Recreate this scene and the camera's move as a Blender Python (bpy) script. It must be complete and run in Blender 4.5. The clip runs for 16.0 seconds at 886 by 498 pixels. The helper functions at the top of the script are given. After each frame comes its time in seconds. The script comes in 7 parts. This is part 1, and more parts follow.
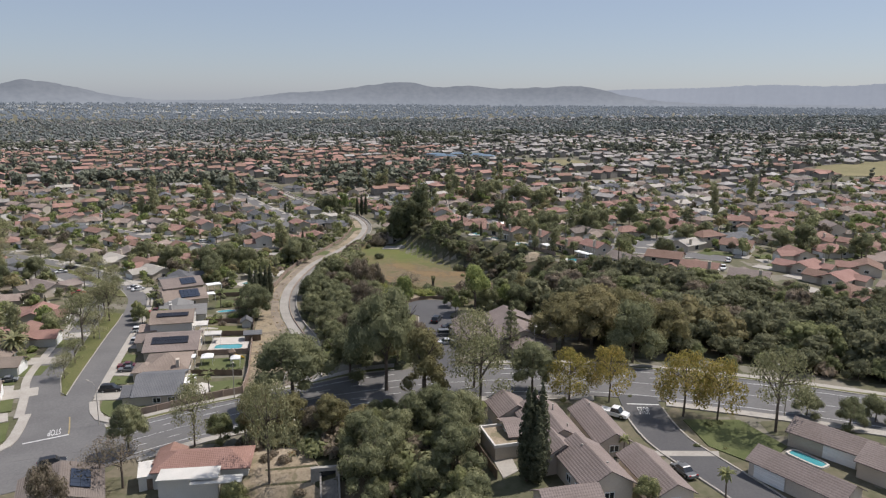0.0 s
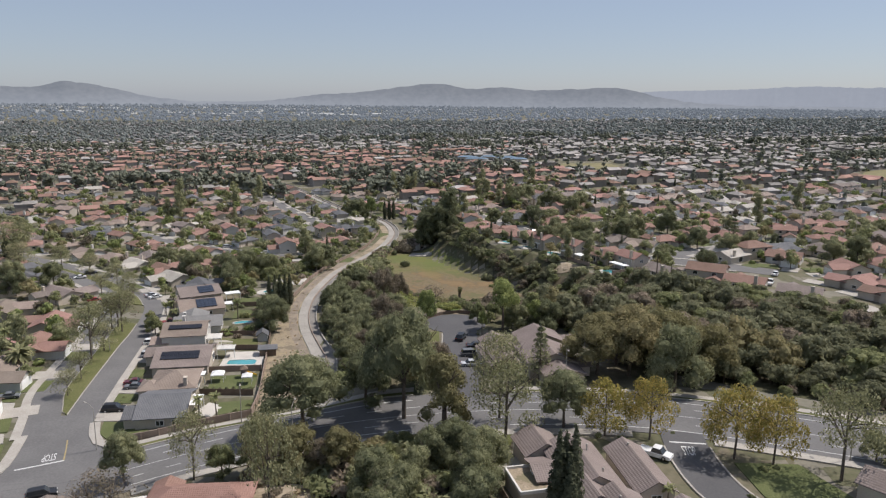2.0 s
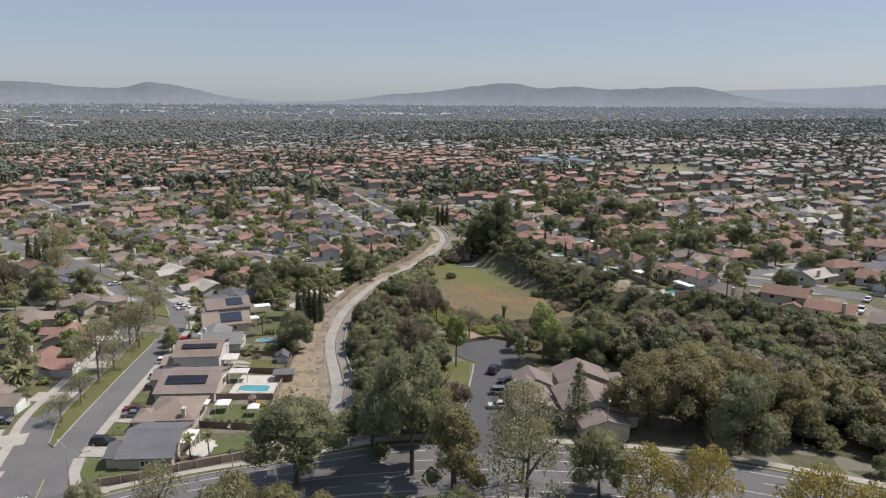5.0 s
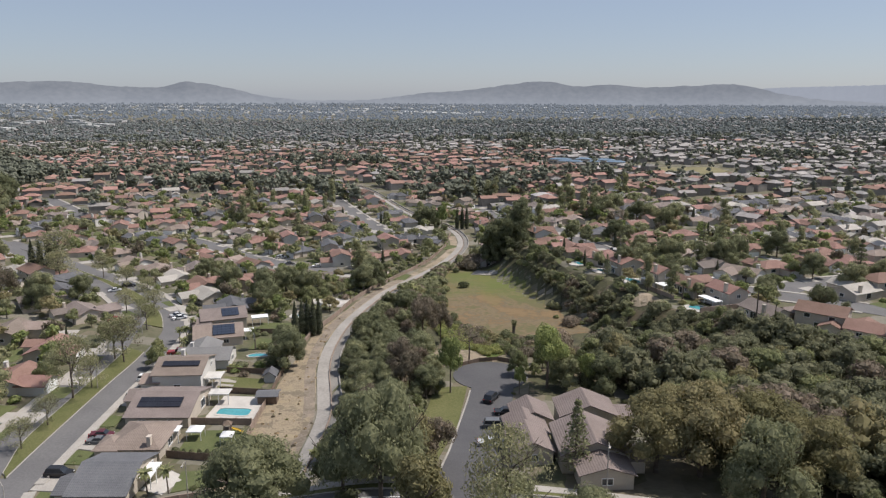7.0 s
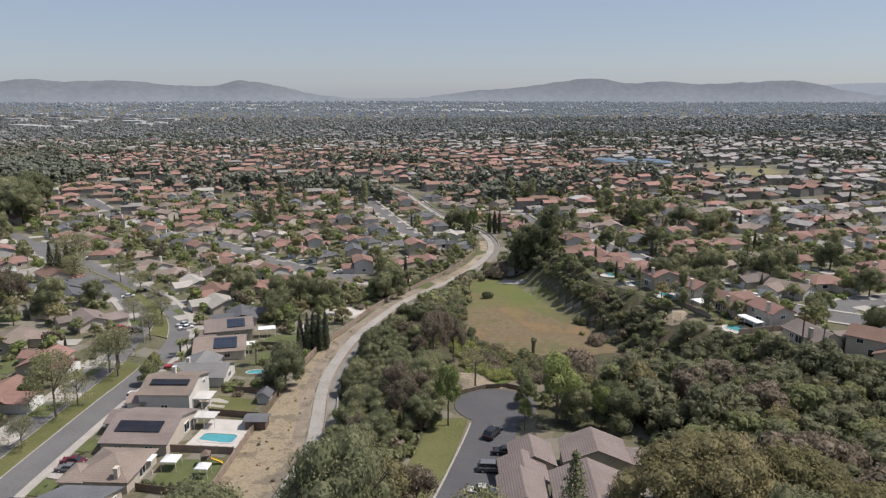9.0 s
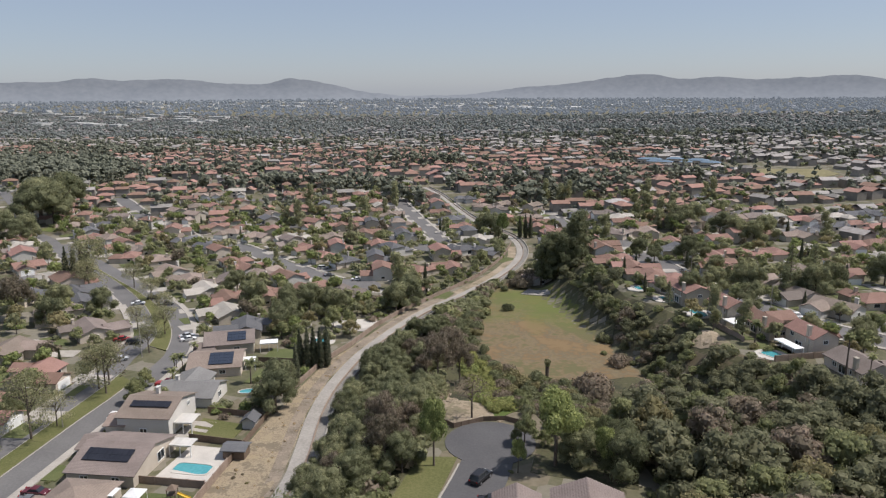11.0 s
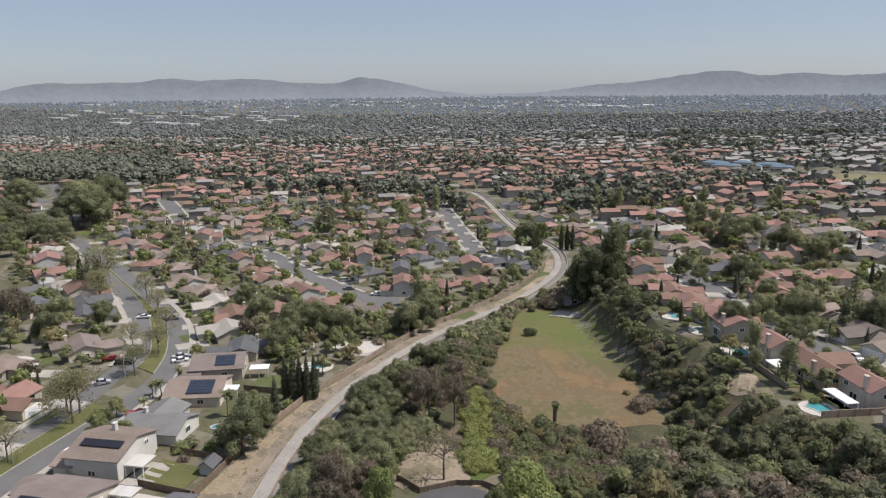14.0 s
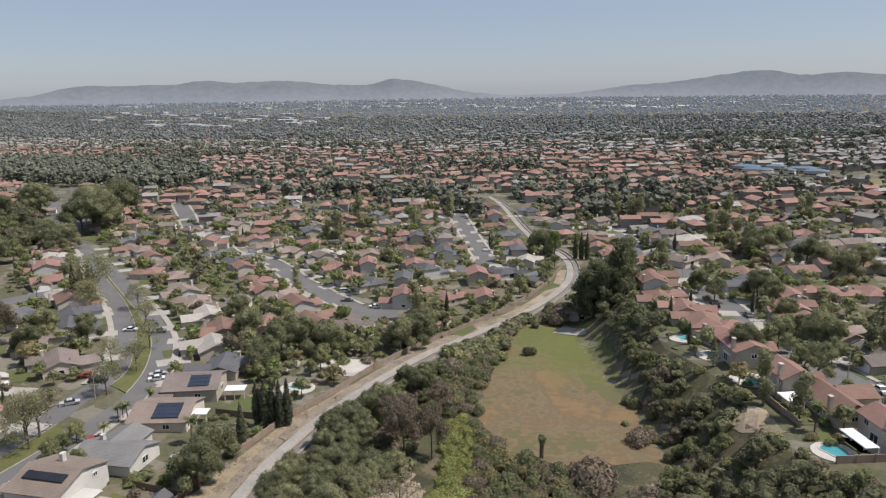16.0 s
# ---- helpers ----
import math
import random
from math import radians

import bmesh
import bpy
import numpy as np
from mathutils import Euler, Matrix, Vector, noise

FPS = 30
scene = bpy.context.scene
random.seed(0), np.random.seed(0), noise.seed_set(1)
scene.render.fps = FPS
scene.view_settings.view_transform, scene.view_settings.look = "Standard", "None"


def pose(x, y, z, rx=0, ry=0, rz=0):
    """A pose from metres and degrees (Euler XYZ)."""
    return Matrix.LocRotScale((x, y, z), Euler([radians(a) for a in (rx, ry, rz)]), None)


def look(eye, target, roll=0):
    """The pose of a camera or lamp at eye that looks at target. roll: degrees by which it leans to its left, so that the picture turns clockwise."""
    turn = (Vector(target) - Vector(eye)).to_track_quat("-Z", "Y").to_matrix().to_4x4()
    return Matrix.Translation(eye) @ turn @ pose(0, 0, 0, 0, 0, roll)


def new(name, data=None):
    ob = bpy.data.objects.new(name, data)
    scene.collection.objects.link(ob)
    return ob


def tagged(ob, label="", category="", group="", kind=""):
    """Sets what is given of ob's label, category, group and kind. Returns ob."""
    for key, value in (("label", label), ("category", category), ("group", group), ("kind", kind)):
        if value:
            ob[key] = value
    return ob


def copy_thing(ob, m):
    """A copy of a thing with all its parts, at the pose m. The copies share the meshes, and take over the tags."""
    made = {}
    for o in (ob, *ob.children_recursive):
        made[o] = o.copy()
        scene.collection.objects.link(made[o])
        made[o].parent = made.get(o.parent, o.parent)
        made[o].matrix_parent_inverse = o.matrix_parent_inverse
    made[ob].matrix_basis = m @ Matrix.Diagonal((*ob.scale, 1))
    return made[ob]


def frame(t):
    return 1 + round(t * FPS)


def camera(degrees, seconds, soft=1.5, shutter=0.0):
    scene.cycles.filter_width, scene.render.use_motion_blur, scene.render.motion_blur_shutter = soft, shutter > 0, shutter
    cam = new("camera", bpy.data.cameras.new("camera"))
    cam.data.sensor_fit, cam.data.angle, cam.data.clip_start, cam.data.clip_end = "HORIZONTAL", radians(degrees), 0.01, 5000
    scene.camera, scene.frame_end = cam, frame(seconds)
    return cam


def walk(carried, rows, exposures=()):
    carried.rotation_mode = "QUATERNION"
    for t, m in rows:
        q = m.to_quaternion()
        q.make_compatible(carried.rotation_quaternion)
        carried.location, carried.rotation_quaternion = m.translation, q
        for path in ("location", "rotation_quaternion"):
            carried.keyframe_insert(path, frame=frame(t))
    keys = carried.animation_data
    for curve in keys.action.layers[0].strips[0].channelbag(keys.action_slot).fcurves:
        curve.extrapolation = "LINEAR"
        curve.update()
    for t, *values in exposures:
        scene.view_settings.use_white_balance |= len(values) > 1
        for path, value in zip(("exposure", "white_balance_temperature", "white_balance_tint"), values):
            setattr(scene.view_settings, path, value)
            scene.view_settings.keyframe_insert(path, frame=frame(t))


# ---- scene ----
cam = camera(63.00, 16.0, soft=1.27)


def aim(x, y, z, yaw, pitch, roll):
    """A camera pose: metres, then degrees left of north, degrees above level, and lean."""
    return pose(x, y, z, 90 + pitch, 0, yaw) @ pose(0, 0, 0, 0, 0, roll)


PATH = [
    (0.0, aim(0.0, 0.0, 67.0, 0.0, -11.841, 0.422)),
    (0.5, aim(0.18, 3.04, 67.02, 0.469, -11.81, 0.433)),
    (1.0, aim(0.48, 6.17, 67.1, 1.315, -11.786, 0.438)),
    (1.5, aim(0.82, 9.35, 67.25, 1.824, -11.797, 0.431)),
    (2.0, aim(1.37, 12.66, 67.21, 2.559, -11.737, 0.474)),
    (2.5, aim(2.11, 16.11, 67.31, 3.482, -11.749, 0.477)),
    (3.0, aim(3.03, 19.55, 67.43, 4.509, -11.75, 0.452)),
    (3.5, aim(4.16, 23.14, 67.5, 5.563, -11.721, 0.481)),
    (4.0, aim(5.58, 26.75, 67.57, 6.582, -11.74, 0.441)),
    (6.5, aim(13.12, 46.11, 67.88, 10.165, -11.9, 0.22)),
    (7.0, aim(14.65, 50.18, 68.04, 10.959, -11.932, 0.183)),
    (7.5, aim(16.26, 54.2, 68.28, 11.91, -11.972, 0.139)),
    (8.0, aim(17.9, 58.31, 68.48, 12.928, -12.016, 0.076)),
    (8.5, aim(19.44, 62.49, 68.67, 13.946, -12.09, 0.055)),
    (9.0, aim(20.95, 66.55, 68.82, 14.917, -12.121, -0.011)),
    (11.5, aim(28.9, 87.08, 70.43, 19.831, -12.409, -0.389)),
    (12.0, aim(30.44, 91.28, 70.72, 20.809, -12.43, -0.446)),
    (12.5, aim(31.98, 95.35, 70.96, 21.788, -12.443, -0.462)),
    (13.0, aim(33.44, 99.56, 71.28, 22.747, -12.481, -0.516)),
    (13.5, aim(34.84, 103.79, 71.56, 23.648, -12.479, -0.584)),
    (14.0, aim(36.1, 108.05, 71.76, 24.488, -12.467, -0.607)),
    (14.5, aim(37.26, 112.22, 72.0, 25.278, -12.483, -0.635)),
    (15.0, aim(38.55, 116.47, 72.28, 26.07, -12.492, -0.717)),
    (15.5, aim(39.7, 120.69, 72.45, 26.7, -12.461, -0.738)),
    (16.0, aim(41.01, 124.82, 72.49, 27.189, -12.361, -0.83)),
]
EXPOSURE = [(0.0, 0.81, 6400, 14), (16.0, 0.81, 6400, 14)]
walk(cam, PATH, EXPOSURE)

# ---- sky, sun, exposure ----
SUN_ELEVATION, SUN_AZIMUTH = 58.0, 68.0   # degrees above level; degrees clockwise from the first view
world = bpy.data.worlds.new("sky")
scene.world = world
world.use_nodes = True
wn = world.node_tree.nodes
sky = wn.new("ShaderNodeTexSky")
sky.sky_type = "NISHITA"
sky.sun_disc = False
sky.sun_elevation = radians(SUN_ELEVATION)
sky.sun_rotation = radians(SUN_AZIMUTH)
sky.altitude = 200
sky.air_density, sky.dust_density, sky.ozone_density = 0.9, 0.7, 1.5
wn["Background"].inputs["Strength"].default_value = 0.09
wl = world.node_tree.links
haze, hazy_air, out = wn.new("ShaderNodeBackground"), wn.new("ShaderNodeMixShader"), wn["World Output"]
haze.inputs["Color"].default_value, haze.inputs["Strength"].default_value = (0.78, 0.90, 1.10, 1), 0.212
hazy_air.inputs[0].default_value = 0.7
soft_sky = wn.new("ShaderNodeHueSaturation")
soft_sky.inputs["Saturation"].default_value = 1.0
wl.new(sky.outputs["Color"], soft_sky.inputs["Color"])
wl.new(soft_sky.outputs["Color"], wn["Background"].inputs["Color"])
wl.new(wn["Background"].outputs[0], hazy_air.inputs[1])
wl.new(haze.outputs[0], hazy_air.inputs[2])
wl.new(hazy_air.outputs[0], out.inputs["Surface"])
sun_data = bpy.data.lights.new("sun", "SUN")
sun_data.energy, sun_data.angle, sun_data.color = 2.6, radians(0.6), (1.0, 0.95, 0.87)
sun = new("sun", sun_data)
se, sa = radians(SUN_ELEVATION), radians(SUN_AZIMUTH)
sun.matrix_world = look((0, 0, 300), Vector((0, 0, 300)) - Vector((math.sin(sa) * math.cos(se), math.cos(sa) * math.cos(se), math.sin(se))))

# ---- materials ----
def mat(name, a, b, scale=1.0, rough=0.9, bump=0.0, fine=12.0, per_object=0.0, per_island=0.0, metal=0.0, object_space=False, spec=0.3):
    """Two colours mixed by a broad and a fine noise, with relief; optional change of lightness from object to object or piece to piece."""
    m = bpy.data.materials.new(name)
    m.use_nodes = True
    n, l = m.node_tree.nodes, m.node_tree.links
    p = n["Principled BSDF"]
    p.inputs["Roughness"].default_value = rough
    p.inputs["Metallic"].default_value = metal
    p.inputs["Specular IOR Level"].default_value = spec
    co = n.new("ShaderNodeTexCoord" if object_space else "ShaderNodeNewGeometry")
    src = co.outputs["Object" if object_space else "Position"]
    n1, n2 = n.new("ShaderNodeTexNoise"), n.new("ShaderNodeTexNoise")
    n1.inputs["Scale"].default_value, n1.inputs["Detail"].default_value = scale, 4
    n2.inputs["Scale"].default_value, n2.inputs["Detail"].default_value = scale * fine, 3
    for q in (n1, n2):
        l.new(src, q.inputs["Vector"])
    add = n.new("ShaderNodeMath"); add.operation = "ADD"
    l.new(n1.outputs["Fac"], add.inputs[0]); l.new(n2.outputs["Fac"], add.inputs[1])
    rng = n.new("ShaderNodeMapRange")
    rng.inputs["From Min"].default_value, rng.inputs["From Max"].default_value = 0.72, 1.28
    l.new(add.outputs[0], rng.inputs["Value"])
    mix = n.new("ShaderNodeMix"); mix.data_type = "RGBA"
    mix.inputs["A"].default_value, mix.inputs["B"].default_value = (*a, 1), (*b, 1)
    l.new(rng.outputs["Result"], mix.inputs["Factor"])
    out = mix.outputs["Result"]
    for amount, node, sock in ((per_object, "ShaderNodeObjectInfo", "Random"), (per_island, "ShaderNodeNewGeometry", "Random Per Island")):
        if amount:
            src2 = n.new(node)
            mr = n.new("ShaderNodeMapRange")
            mr.inputs["To Min"].default_value, mr.inputs["To Max"].default_value = 1 - amount, 1 + amount
            l.new(src2.outputs[sock], mr.inputs["Value"])
            hsv = n.new("ShaderNodeHueSaturation")
            l.new(out, hsv.inputs["Color"]); l.new(mr.outputs["Result"], hsv.inputs["Value"])
            mh = n.new("ShaderNodeMapRange")
            mh.inputs["To Min"].default_value, mh.inputs["To Max"].default_value = 0.5 + 0.04 * amount, 0.5 - 0.05 * amount
            l.new(src2.outputs[sock], mh.inputs["Value"]); l.new(mh.outputs["Result"], hsv.inputs["Hue"])
            out = hsv.outputs["Color"]
    l.new(out, p.inputs["Base Color"])
    if bump:
        bp = n.new("ShaderNodeBump")
        bp.inputs["Strength"].default_value, bp.inputs["Distance"].default_value = min(1.0, bump), 0.1
        l.new(n2.outputs["Fac"], bp.inputs["Height"]); l.new(bp.outputs["Normal"], p.inputs["Normal"])
    return m


def ribbed(name, a, b, period=0.33, rough=0.85, per_object=0.0, per_island=0.0):
    """Roofing: mottled courses with ribs down the slope, in the thing's own space."""
    m = mat(name, a, b, 0.25, rough, 0.0, 14.0, per_object, per_island, object_space=True)
    n, l = m.node_tree.nodes, m.node_tree.links
    tc = n.new("ShaderNodeTexCoord")
    w1, w2 = n.new("ShaderNodeTexWave"), n.new("ShaderNodeTexWave")
    w1.bands_direction, w2.bands_direction = "X", "Y"
    add = n.new("ShaderNodeMath"); add.operation = "ADD"
    for w in (w1, w2):
        w.inputs["Scale"].default_value = 0.314 / period
        w.inputs["Distortion"].default_value = 0.4
        l.new(tc.outputs["Object"], w.inputs["Vector"])
    l.new(w1.outputs["Fac"], add.inputs[0]); l.new(w2.outputs["Fac"], add.inputs[1])
    bp = n.new("ShaderNodeBump")
    bp.inputs["Strength"].default_value, bp.inputs["Distance"].default_value = 0.5, 0.06
    l.new(add.outputs[0], bp.inputs["Height"]); l.new(bp.outputs["Normal"], n["Principled BSDF"].inputs["Normal"])
    return m


M = {}
M["asphalt"] = mat("asphalt", (0.125, 0.121, 0.119), (0.168, 0.163, 0.158), 0.12, 0.9, 0.2, 20)
M["asphalt_dark"] = mat("asphalt_dark", (0.082, 0.08, 0.083), (0.105, 0.103, 0.104), 0.15, 0.85, 0.2, 20)
M["concrete"] = mat("concrete", (0.32, 0.295, 0.26), (0.425, 0.395, 0.35), 0.3, 0.9, 0.2, 10)
M["channel_concrete"] = mat("channel_concrete", (0.26, 0.242, 0.215), (0.37, 0.345, 0.31), 0.15, 0.9, 0.2, 12)
M["channel_bed"] = mat("channel_bed", (0.15, 0.142, 0.13), (0.25, 0.235, 0.21), 0.2, 0.9, 0.2, 12)
M["white_paint"] = mat("white_paint", (0.72, 0.72, 0.70), (0.82, 0.82, 0.80), 0.5, 0.6)
M["road_paint"] = mat("road_paint", (0.5, 0.5, 0.48), (0.68, 0.68, 0.66), 1.5, 0.7)
M["lawn"] = mat("lawn", (0.078, 0.096, 0.034), (0.125, 0.136, 0.056), 0.25, 0.95, 0.5, 16)
M["verge"] = mat("verge", (0.085, 0.095, 0.03), (0.15, 0.145, 0.06), 0.12, 0.95, 0.5, 20)


def patchy(name, stops, scale, fine):
    """Ground cover: several colours in uneven patches, broken up by a finer noise."""
    m = mat(name, stops[0], stops[-1], scale, 0.95, 0.7, fine)
    n, l = m.node_tree.nodes, m.node_tree.links
    p = n["Principled BSDF"]
    rng = [q for q in n if q.type == "MAP_RANGE"][0]
    add = [q for q in n if q.type == "MATH"][0]
    broad, wide = add.inputs[0].links[0].from_socket, n.new("ShaderNodeMath")
    wide.operation = "MULTIPLY_ADD"
    wide.inputs[1].default_value, wide.inputs[2].default_value = 2.6, -0.8
    l.new(broad, wide.inputs[0]); l.new(wide.outputs[0], add.inputs[0])
    ramp = n.new("ShaderNodeValToRGB")
    e = ramp.color_ramp.elements
    e[0].color, e[1].color = (*stops[0], 1), (*stops[-1], 1)
    for i, c in enumerate(stops[1:-1]):
        e.new((i + 1) / (len(stops) - 1)).color = (*c, 1)
    l.new(rng.outputs["Result"], ramp.inputs[0])
    l.new(ramp.outputs[0], p.inputs["Base Color"])
    return m


M["dirt"] = patchy("dirt", ((0.19, 0.165, 0.105), (0.27, 0.215, 0.15), (0.31, 0.255, 0.18), (0.25, 0.20, 0.14), (0.35, 0.29, 0.215)), 0.16, 9)
M["straw"] = patchy("straw", ((0.18, 0.148, 0.105), (0.27, 0.22, 0.15), (0.32, 0.26, 0.175), (0.22, 0.178, 0.125), (0.30, 0.245, 0.16)), 0.22, 9)
M["meadow"] = patchy("meadow", ((0.125, 0.115, 0.055), (0.15, 0.118, 0.062), (0.185, 0.14, 0.08), (0.14, 0.115, 0.072), (0.175, 0.118, 0.06), (0.20, 0.138, 0.072)), 0.055, 9)
def greener(m, cx, cy, r, colour):
    """Fresh grass that thins out unevenly away from one damp end of the meadow."""
    n, l = m.node_tree.nodes, m.node_tree.links
    p = n["Principled BSDF"]
    dry = p.inputs["Base Color"].links[0].from_socket
    geo, dist, wob, add, rng, mx = n.new("ShaderNodeNewGeometry"), n.new("ShaderNodeVectorMath"), n.new("ShaderNodeTexNoise"), n.new("ShaderNodeMath"), n.new("ShaderNodeMapRange"), n.new("ShaderNodeMix")
    dist.operation = "DISTANCE"
    dist.inputs[1].default_value = (cx, cy, 0)
    wob.inputs["Scale"].default_value, wob.inputs["Detail"].default_value = 0.12, 8
    add.operation = "MULTIPLY_ADD"
    add.inputs[1].default_value = 42
    rng.inputs["From Min"].default_value, rng.inputs["From Max"].default_value = r + 32, r + 8
    rng.inputs["To Max"].default_value = 0.8
    mx.data_type = "RGBA"
    mx.inputs["B"].default_value = (*colour, 1)
    l.new(geo.outputs["Position"], dist.inputs[0]); l.new(geo.outputs["Position"], wob.inputs["Vector"])
    l.new(wob.outputs["Fac"], add.inputs[0]); l.new(dist.outputs["Value"], add.inputs[2])
    l.new(add.outputs[0], rng.inputs["Value"]); l.new(rng.outputs["Result"], mx.inputs["Factor"])
    l.new(dry, mx.inputs["A"]); l.new(mx.outputs["Result"], p.inputs["Base Color"])


greener(M["meadow"], -12, 330, 26, (0.115, 0.14, 0.036))
M["green_meadow"] = patchy("green_meadow", ((0.085, 0.115, 0.03), (0.12, 0.13, 0.04), (0.10, 0.12, 0.035), (0.17, 0.15, 0.07)), 0.12, 8)
M["brush_floor"] = patchy("brush_floor", ((0.05, 0.05, 0.03), (0.085, 0.08, 0.042), (0.07, 0.072, 0.036), (0.14, 0.115, 0.075)), 0.12, 9)
M["brush_ground"] = mat("brush_ground", (0.075, 0.07, 0.035), (0.17, 0.14, 0.08), 0.1, 0.95, 0.6, 14)
M["stucco"] = mat("stucco", (0.46, 0.40, 0.33), (0.56, 0.50, 0.42), 0.4, 0.9, 0.3, 18, per_object=0.22, object_space=True)
M["stucco_white"] = mat("stucco_white", (0.52, 0.50, 0.46), (0.61, 0.59, 0.55), 0.4, 0.9, 0.3, 18, per_object=0.1, object_space=True)
M["roof_tan"] = ribbed("roof_tan", (0.21, 0.165, 0.135), (0.29, 0.235, 0.195), per_object=0.18)
M["roof_grey"] = ribbed("roof_grey", (0.10, 0.102, 0.108), (0.145, 0.145, 0.15), per_object=0.2)
M["roof_stone"] = ribbed("roof_stone", (0.17, 0.165, 0.16), (0.23, 0.225, 0.215))
M["roof_red"] = ribbed("roof_red", (0.215, 0.128, 0.098), (0.29, 0.18, 0.145), per_object=0.22)
M["roof_brown"] = ribbed("roof_brown", (0.16, 0.132, 0.115), (0.225, 0.188, 0.165), per_object=0.2)
M["roof_light"] = ribbed("roof_light", (0.34, 0.31, 0.27), (0.45, 0.42, 0.37), per_object=0.12)
M["window_glass"] = mat("window_glass", (0.02, 0.024, 0.03), (0.035, 0.04, 0.045), 0.5, 0.12, spec=0.6)
M["solar"] = mat("solar", (0.018, 0.02, 0.028), (0.03, 0.032, 0.042), 0.5, 0.4, spec=0.25)
M["solar_blue"] = mat("solar_blue", (0.03, 0.04, 0.062), (0.042, 0.054, 0.08), 0.5, 0.45, spec=0.2)
M["pool_water"] = mat("pool_water", (0.055, 0.27, 0.30), (0.10, 0.36, 0.39), 0.4, 0.08, 0.1, 6, spec=0.5)
M["pool_deck"] = mat("pool_deck", (0.44, 0.41, 0.37), (0.55, 0.52, 0.47), 0.4, 0.9, 0.1)
M["wood_fence"] = mat("wood_fence", (0.13, 0.095, 0.07), (0.22, 0.165, 0.125), 0.6, 0.9, 0.3)
M["block_wall"] = mat("block_wall", (0.24, 0.18, 0.14), (0.33, 0.26, 0.21), 0.5, 0.9, 0.3)
M["bark"] = mat("bark", (0.085, 0.065, 0.05), (0.17, 0.14, 0.115), 1.2, 0.95, 0.5, 8)


def leafy(name, a, b, per_object, per_island, through_light=0.85):
    """Foliage: mottled green that lets some light through each leaf clump."""
    m = mat(name, a, b, 0.5, 1.0, 0, 6, per_object, per_island, spec=0.05)
    n, l = m.node_tree.nodes, m.node_tree.links
    p = n["Principled BSDF"]
    col = p.inputs["Base Color"].links[0].from_socket
    tr, mx, thin = n.new("ShaderNodeBsdfTranslucent"), n.new("ShaderNodeAddShader"), n.new("ShaderNodeMix")
    thin.data_type = "RGBA"
    thin.inputs["Factor"].default_value = through_light
    thin.inputs["A"].default_value = (0, 0, 0, 1)
    l.new(col, thin.inputs["B"])
    l.new(thin.outputs["Result"], tr.inputs["Color"])
    l.new(p.outputs[0], mx.inputs[0]); l.new(tr.outputs[0], mx.inputs[1])
    l.new(mx.outputs[0], n["Material Output"].inputs["Surface"])
    return m


M["leaf_dark"] = leafy("leaf_dark", (0.102, 0.107, 0.060), (0.152, 0.157, 0.091), 0.25, 0.26, 1.0)
M["leaf_mid"] = leafy("leaf_mid", (0.106, 0.114, 0.056), (0.156, 0.164, 0.085), 0.25, 0.26, 1.0)
M["leaf_lime"] = leafy("leaf_lime", (0.110, 0.123, 0.044), (0.163, 0.172, 0.070), 0.2, 0.3)
M["leaf_light"] = leafy("leaf_light", (0.121, 0.143, 0.055), (0.176, 0.198, 0.083), 0.25, 0.35)
M["leaf_olive"] = leafy("leaf_olive", (0.126, 0.114, 0.058), (0.168, 0.154, 0.082), 0.2, 0.2)
M["leaf_yellow"] = leafy("leaf_yellow", (0.165, 0.142, 0.040), (0.245, 0.202, 0.068), 0.2, 0.4)
M["leaf_brown"] = leafy("leaf_brown", (0.105, 0.090, 0.065), (0.155, 0.132, 0.096), 0.2, 0.35)
M["leaf_grey"] = leafy("leaf_grey", (0.138, 0.138, 0.073), (0.209, 0.204, 0.116), 0.2, 0.35)

M["leaf_cypress"] = leafy("leaf_cypress", (0.05, 0.056, 0.036), (0.08, 0.086, 0.055), 0.2, 0.3)
M["leaf_straw"] = leafy("leaf_straw", (0.22, 0.178, 0.105), (0.30, 0.245, 0.15), 0.2, 0.3, 0.4)
M["leaf_oak"] = leafy("leaf_oak", (0.073, 0.077, 0.046), (0.114, 0.116, 0.071), 0.25, 0.28, 1.0)
# ---- lie of the land ----
def sm(a, b, v):
    s = np.clip((np.asarray(v, float) - a) / (b - a), 0, 1)
    return s * s * (3 - 2 * s)


def land(x, y):
    """Height of the ground: a low west side, a terrace on the east, a gully and a dry field between, then a wide plain."""
    x, y = np.asarray(x, float), np.asarray(y, float)
    west = 2.0 - 6.6 * sm(110, 380, y) - 0.018 * (np.clip(x, -280, -110) + 110)
    east = 11 - 3 * sm(140, 185, y) - 2 * sm(300, 400, y)
    edge = np.maximum(45 - (np.clip(y, 200, 440) - 264) * 0.58, -2)
    k1, k2 = sm(140, 165, y), sm(212, 234, y)
    w = sm(-85, 35, x) * (1 - k1) + sm(-42, -14, x) * k1 * (1 - k2) + sm(edge - 24, edge - 4, x) * k2
    h = west * (1 - w) + east * w
    h = h - 9 * sm(-48, -30, x) * (1 - sm(-8, 6, x)) * (1 - sm(96, 110, y))
    far = sm(420, 700, y)
    plain = 4 - 0.0055 * (y - 700) + 0.018 * x
    rim = sm(1300, 4500, np.hypot(x, y))
    return h * (1 - far) + (plain * (1 - rim) + 13 * rim) * far


def H(x, y):
    return float(land(x, y))


